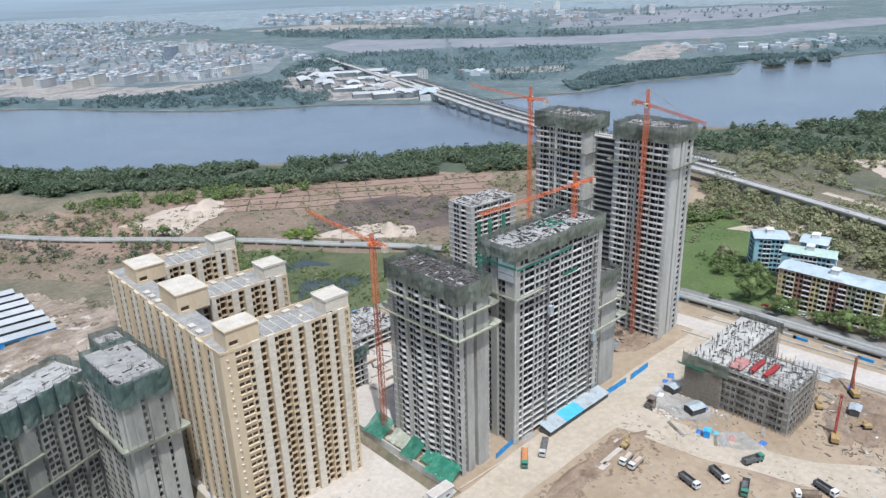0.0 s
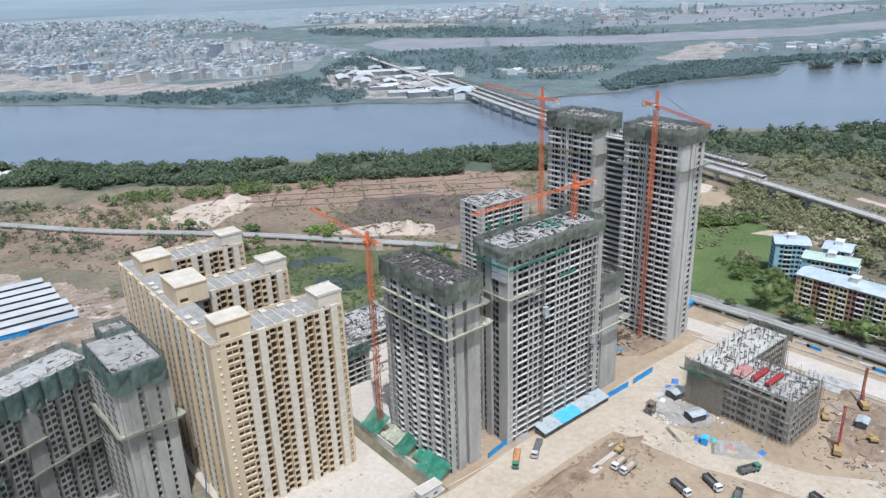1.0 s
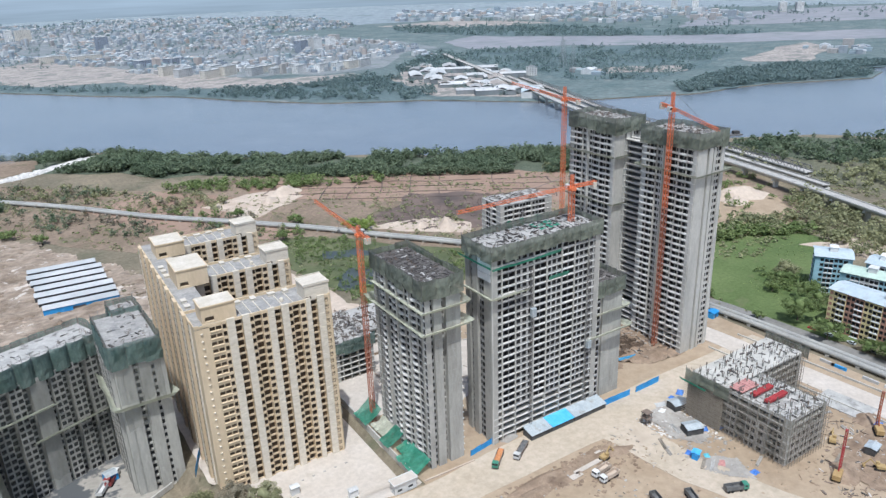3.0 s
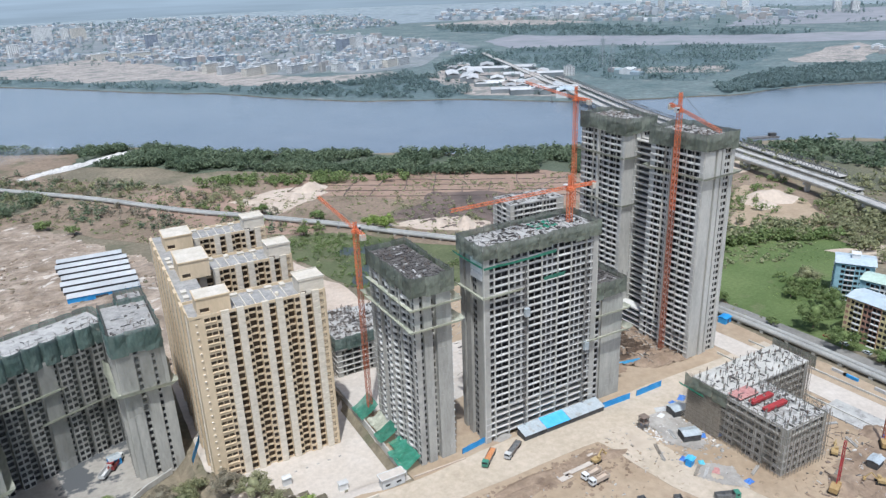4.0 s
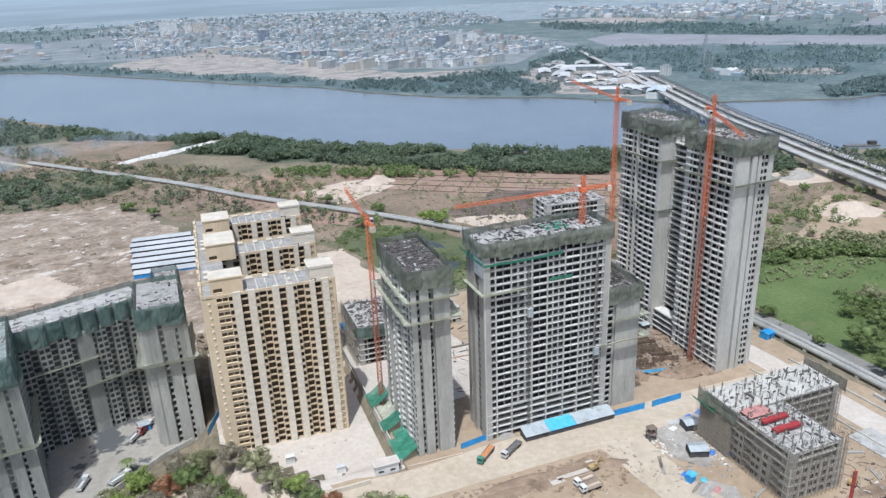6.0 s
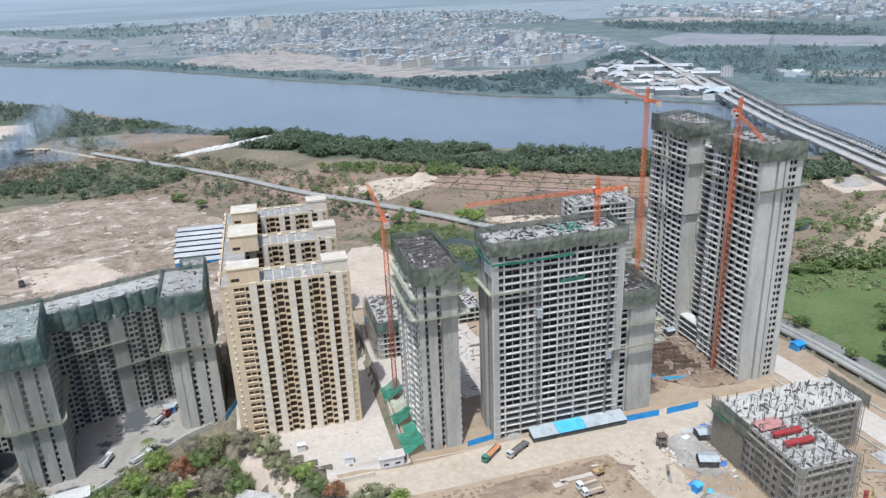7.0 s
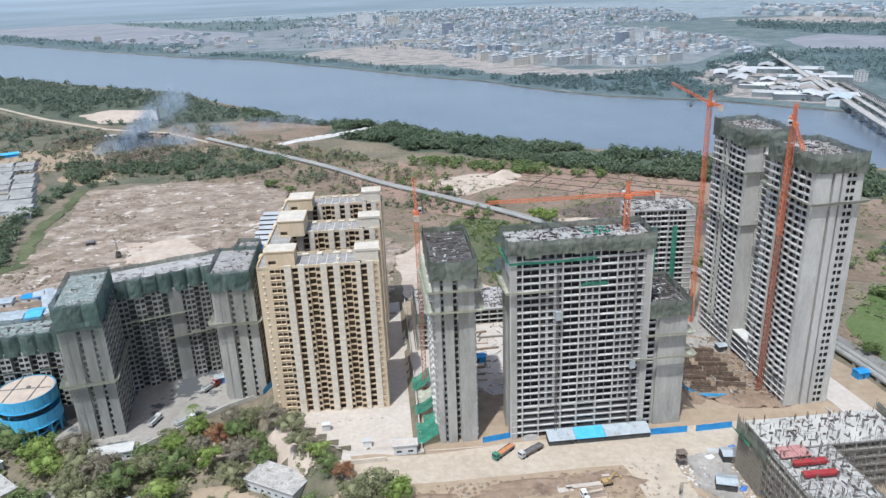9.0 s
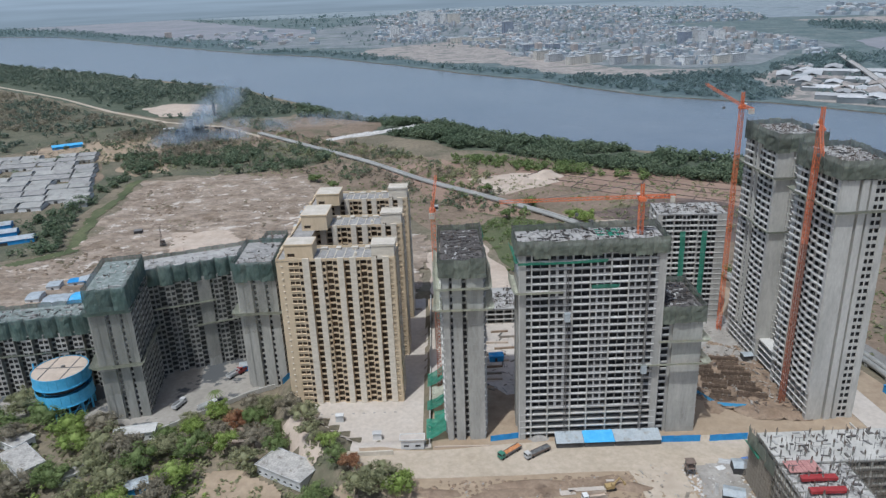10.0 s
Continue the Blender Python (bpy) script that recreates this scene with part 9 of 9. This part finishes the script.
def tree(x, y, h, r, mat, label, seed, thick=0.35, clumps=56):
    rng = random.Random(seed)
    t = thing("tree", label, "tree", "trees below the towers", matrix=pose(x, y, level(x, y) - 0.1, 0, 0, rng.uniform(0, 360)))
    g = Geo()
    top = h * 0.45
    g.tube((0, 0, 0), (0.2, 0.1, top), thick, thick * 0.6, 7)
    limbs = []
    for i in range(6):
        a = 6.283 * i / 6 + rng.uniform(-0.4, 0.4)
        e = (r * 0.6 * math.cos(a), r * 0.6 * math.sin(a), h * rng.uniform(0.55, 0.8))
        limbs.append(e)
        g.tube((0.2, 0.1, top * rng.uniform(0.7, 1.0)), e, thick * 0.4, thick * 0.15, 5)
    part("trunk", g, BARK, t)
    rows = []
    lobes = [(0, 0, h * 0.72, r * 0.62)] + [(e[0] * 1.05, e[1] * 1.05, e[2] * rng.uniform(0.85, 1.1), r * rng.uniform(0.34, 0.5)) for e in limbs]
    for i in range(clumps):
        cx, cy, cz, q = lobes[rng.randrange(len(lobes))]
        d = Vector((rng.gauss(0, 1), rng.gauss(0, 1), rng.gauss(0.15, 0.8))).normalized() * q * rng.uniform(0.45, 1.0)
        s = q * rng.uniform(0.28, 0.48)
        rows.append((cx + d.x, cy + d.y, max(h * 0.2, cz + d.z * 0.75), s * 1.15, s * 0.85))
    part("crown", clump_mesh("crown", rows, mat, 5, rng), None, t)
    inner = [(cx, cy, cz, q * 0.46, q * 0.36) for cx, cy, cz, q in lobes]
    part("inner_crown", clump_mesh("inner_crown", inner, mat, 2, rng), None, t)


rng = random.Random(77)
TREES = [(100, 164, 8, 6, LEAF), (108, 158, 7, 5, LEAF_BRIGHT), (96, 176, 10, 7, LEAF_DULL), (88, 184, 9, 7, LEAF_DULL), (76, 196, 10, 7, LEAF_DULL), (70, 190, 8, 6, LEAF), (62, 188, 8, 6, LEAF_RED), (66, 200, 9, 6, LEAF_DULL), (52, 196, 8, 6, LEAF_BRIGHT), (46, 182, 9, 6, LEAF_BRIGHT),
         (84, 168, 8, 6, LEAF), (74, 172, 11, 8, LEAF_DULL), (62, 170, 10, 7, LEAF_BRIGHT), (50, 168, 11, 8, LEAF), (38, 170, 9, 7, LEAF_DULL), (74, 158, 9, 7, LEAF), (60, 154, 10, 8, LEAF), (48, 150, 10, 8, LEAF_BRIGHT), (58, 142, 9, 8, LEAF_BRIGHT), (84, 148, 8, 6, LEAF_DULL), (118, 144, 7, 5, LEAF_RED),
         (130, 131, 10, 9, LEAF), (138, 128, 9, 7, LEAF_BRIGHT), (122, 130, 9, 7, LEAF_DULL), (4, 188, 9, 8, LEAF_DULL), (-10, 186, 10, 9, LEAF_BRIGHT), (-2, 176, 9, 8, LEAF_BRIGHT), (12, 172, 11, 9, LEAF_DULL), (22, 168, 12, 9, LEAF_DULL), (30, 160, 11, 9, LEAF), (12, 158, 9, 7, LEAF), (24, 150, 10, 8, LEAF_DULL),
         (-26, 196, 11, 10, LEAF), (-40, 206, 12, 10, LEAF), (-44, 190, 11, 10, LEAF), (-56, 196, 12, 10, LEAF), (-34, 182, 9, 8, LEAF_DULL), (-2, 152, 9, 8, LEAF), (-14, 148, 9, 8, LEAF_DULL), (-28, 154, 10, 9, LEAF), (44, 138, 9, 8, LEAF_DULL), (70, 136, 9, 8, LEAF_DULL), (30, 136, 9, 8, LEAF_BRIGHT), (14, 140, 9, 8, LEAF),
         (90, 138, 8, 7, LEAF_DULL), (106, 134, 8, 7, LEAF), (112, 148, 7, 5, LEAF), (42, 190, 7, 5, LEAF_DULL), (34, 180, 7, 5, LEAF), (-60, 176, 10, 9, LEAF_DULL), (-50, 164, 10, 9, LEAF), (80, 180, 8, 6, LEAF), (56, 180, 8, 6, LEAF_DULL)]
for i, (x, y, h, r, m) in enumerate(t for t in TREES if not inside(t[0], t[1], EARTH_BANK)):
    m = LEAF_GREY if m is LEAF_DULL and i % 2 else LEAF_DULL if m is LEAF and i % 3 == 0 else m
    tree(x, y, h, r, m, {LEAF_GREY: "dry grey-brown tree with thin twigs on the slope", LEAF: "dark green leafy tree on the slope below the towers", LEAF_BRIGHT: "fresh light green tree on the slope", LEAF_DULL: "dusty olive tree with a ragged crown", LEAF_RED: "tree with faded red flowers in its crown"}[m], 100 + i)
for i, (x, y, h, r, m) in enumerate(((377, 152, 14, 10.5, LEAF), (369, 131, 11, 8.5, LEAF), (372, 113, 7, 5, LEAF), (372, 100, 12, 9, LEAF), (374, 86, 11, 8, LEAF), (404, 164, 11, 8, LEAF), (412, 186, 8, 7, LEAF), (398, 154, 11, 7, LEAF), (372, 60, 10, 7, LEAF), (371, 40, 11, 8, LEAF_DULL), (424, 190, 9, 8, LEAF_DULL), (400, 182, 6, 5, LEAF), (374, 20, 11, 8, LEAF),
                                     (262, 420, 11, 9, LEAF_BRIGHT), (254, 430, 9, 7, LEAF_BRIGHT), (228, 470, 9, 7, LEAF), (196, 512, 8, 6, LEAF), (206, 440, 8, 6, LEAF), (40, 570, 8, 7, LEAF), (60, 545, 7, 6, LEAF), (364, 200, 6, 5, LEAF), (362, 165, 5, 4, LEAF))):
    tree(x, y, h, r, m, "full green roadside tree beside the housing" if x > 350 else "round green tree standing by the pipeline", 300 + i)

# low growth that breaks up the open ground
def undergrowth(name, label, poly, count, size, mat, seed, density=0.0):
    r = random.Random(seed)
    rows = []
    for x, y in scatter(poly, count, r):
        if any(inside(x, y, c) for c in CLEARINGS):
            continue
        if noise.noise(Vector((x * 0.018, y * 0.018, seed))) < density:
            continue
        s = r.uniform(*size)
        rows.append((x, y, level(x, y) + s * 0.3, s, s * r.uniform(0.4, 0.7)))
    tagged(new(name, clump_mesh(name, rows, mat, 6, r)), label, "scrub", kind="stuff")


FIELDS = [(-300, 560), (-120, 640), (60, 560), (150, 420), (260, 330), (350, 200), (366, 160), (372, 240), (420, 290), (530, 300), (585, 380), (560, 440), (450, 480), (360, 545), (250, 625), (150, 640), (60, 740), (-60, 880), (-200, 880)]
undergrowth("field_scrub", "dry olive scrub dotted over the fields", FIELDS, 8500, (0.5, 2.0), LEAF_DULL, 1, -0.08)
undergrowth("field_thorns", "grey dry thorn scrub dotted over the fields", FIELDS_WEST, 3800, (0.6, 2.2), LEAF_GREY, 8, -0.1)
undergrowth("field_weeds", "green weeds dotted over the fields", FIELDS, 2600, (0.5, 2.0), LEAF, 2, 0.05)
undergrowth("meadow_grass", "tufts of bright grass on the meadow", [(364, 138), (362, 190), (372, 232), (412, 268), (462, 258), (505, 238), (500, 205), (450, 182), (425, 160), (396, 128), (378, 122)], 900, (0.4, 1.0), LEAF, 3, 0.0)
undergrowth("slope_bushes", "bushes and weeds on the slope below the towers", [(-60, 200), (20, 190), (60, 204), (84, 192), (104, 158), (120, 140), (120, 110), (-60, 110)], 1200, (0.6, 2.2), LEAF_DULL, 4, -0.15)
undergrowth("slope_greens", "fresh green bushes on the slope below the towers", [(-60, 200), (20, 190), (60, 204), (84, 192), (104, 158), (120, 140), (120, 110), (-60, 110)], 700, (0.8, 2.6), LEAF_BRIGHT, 5, 0.05)
undergrowth("east_scrub", "dull scrub around the viaduct", [(372, 20), (460, -100), (620, -100), (700, 100), (640, 300), (560, 260), (420, 280), (372, 240), (505, 200), (400, 120)], 3600, (0.8, 3.0), LEAF_DULL, 6, -0.1)
undergrowth("cleared_weeds", "sparse weeds at the edge of the cleared ground", CLEARED, 900, (0.4, 1.3), LEAF_DULL, 7, 0.12)


# a palm in the netted yard
p = thing("palm_tree", "small palm with arching fronds by the yard wall", "palm", matrix=pose(47.5, 209, -8.8))
g = Geo()
g.tube((0, 0, 0), (0.3, 0, 6), 0.3, 0.2, 8)
part("trunk", g, BARK, p)
for i in range(14):
    a = 6.283 * i / 14
    g = Geo()
    pts = [Vector((0.3 + math.cos(a) * 4.2 * s, math.sin(a) * 4.2 * s, 6 + 1.6 * s - 3.4 * s * s)) for s in (0, 0.25, 0.5, 0.75, 1.0)]
    w = Vector((-math.sin(a), math.cos(a), 0))
    for k in range(4):
        b0, b1 = 0.55 * (1 - k / 5), 0.55 * (1 - (k + 1) / 5)
        g.face([pts[k] - w * b0, pts[k] + w * b0, pts[k + 1] + w * b1, pts[k + 1] - w * b1])
    part("frond", g, LEAF, p)


# thin smoke over the burning scrub: soft puffs that fade out from their middles
def smoke():
    m = bpy.data.materials.new("thin_smoke")
    m.use_nodes = True
    n, l = m.node_tree.nodes, m.node_tree.links
    n.remove(n["Principled BSDF"])
    lit, back, puff = n.new("ShaderNodeBsdfDiffuse"), n.new("ShaderNodeBsdfTranslucent"), n.new("ShaderNodeMixShader")
    for k in (lit, back):
        k.inputs["Color"].default_value = (0.78, 0.90, 1.0, 1)
    l.new(lit.outputs[0], puff.inputs[1])
    l.new(back.outputs[0], puff.inputs[2])
    where, spot, ball, cloud, world_at = n.new("ShaderNodeTexCoord"), n.new("ShaderNodeMapping"), n.new("ShaderNodeTexGradient"), n.new("ShaderNodeTexNoise"), n.new("ShaderNodeNewGeometry")
    ball.gradient_type = "SPHERICAL"
    l.new(where.outputs["Object"], ball.inputs["Vector"])
    cloud.inputs["Scale"].default_value, cloud.inputs["Detail"].default_value = 0.06, 5
    l.new(world_at.outputs["Position"], cloud.inputs["Vector"])
    soft, thick, product = n.new("ShaderNodeMapRange"), n.new("ShaderNodeMapRange"), n.new("ShaderNodeMath")
    soft.interpolation_type = "SMOOTHSTEP"
    soft.inputs["From Max"].default_value = 0.75
    thick.inputs["From Min"].default_value, thick.inputs["From Max"].default_value, thick.inputs["To Max"].default_value = 0.30, 0.68, 0.42
    l.new(ball.outputs["Fac"], soft.inputs["Value"])
    l.new(cloud.outputs["Fac"], thick.inputs["Value"])
    product.operation = "MULTIPLY"
    l.new(soft.outputs[0], product.inputs[0])
    l.new(thick.outputs[0], product.inputs[1])
    clear, both = n.new("ShaderNodeBsdfTransparent"), n.new("ShaderNodeMixShader")
    l.new(product.outputs[0], both.inputs[0])
    l.new(clear.outputs[0], both.inputs[1])
    l.new(puff.outputs[0], both.inputs[2])
    l.new(both.outputs[0], n["Material Output"].inputs["Surface"])
    s = thing("smoke", "thin blue-white smoke drifting from burning scrub", "smoke")
    g = Geo()
    for turn in (0, 90):
        c, d = math.cos(radians(turn)), math.sin(radians(turn))
        g.face([(-c, -d, -1), (c, d, -1), (c, d, 1), (-c, -d, 1)])
    me = g.mesh("puff", [m])
    rng = random.Random(5)
    spots = [(-172 + 74 * k / 9 + rng.uniform(-5, 5), 752 + 70 * k / 9, 7 + 46 * (k / 9) ** 1.4, 20 + 12 * k / 9, 11 + 13 * k / 9) for k in range(10)]
    spots += [(-90 + 44 * k, 806 + 13 * k, 13 + rng.uniform(-3, 4), 44, 11) for k in range(4)] + [(-150 + 16 * k, 758 + 6 * k, 9, 30, 11) for k in range(5)]
    for x, y, z, w, h in spots:
        part("puff", me, None, s, matrix=pose(x, y, z, 0, 0, 62 + rng.uniform(-12, 12)) @ Matrix.Diagonal((w, w, h, 1)))


smoke()
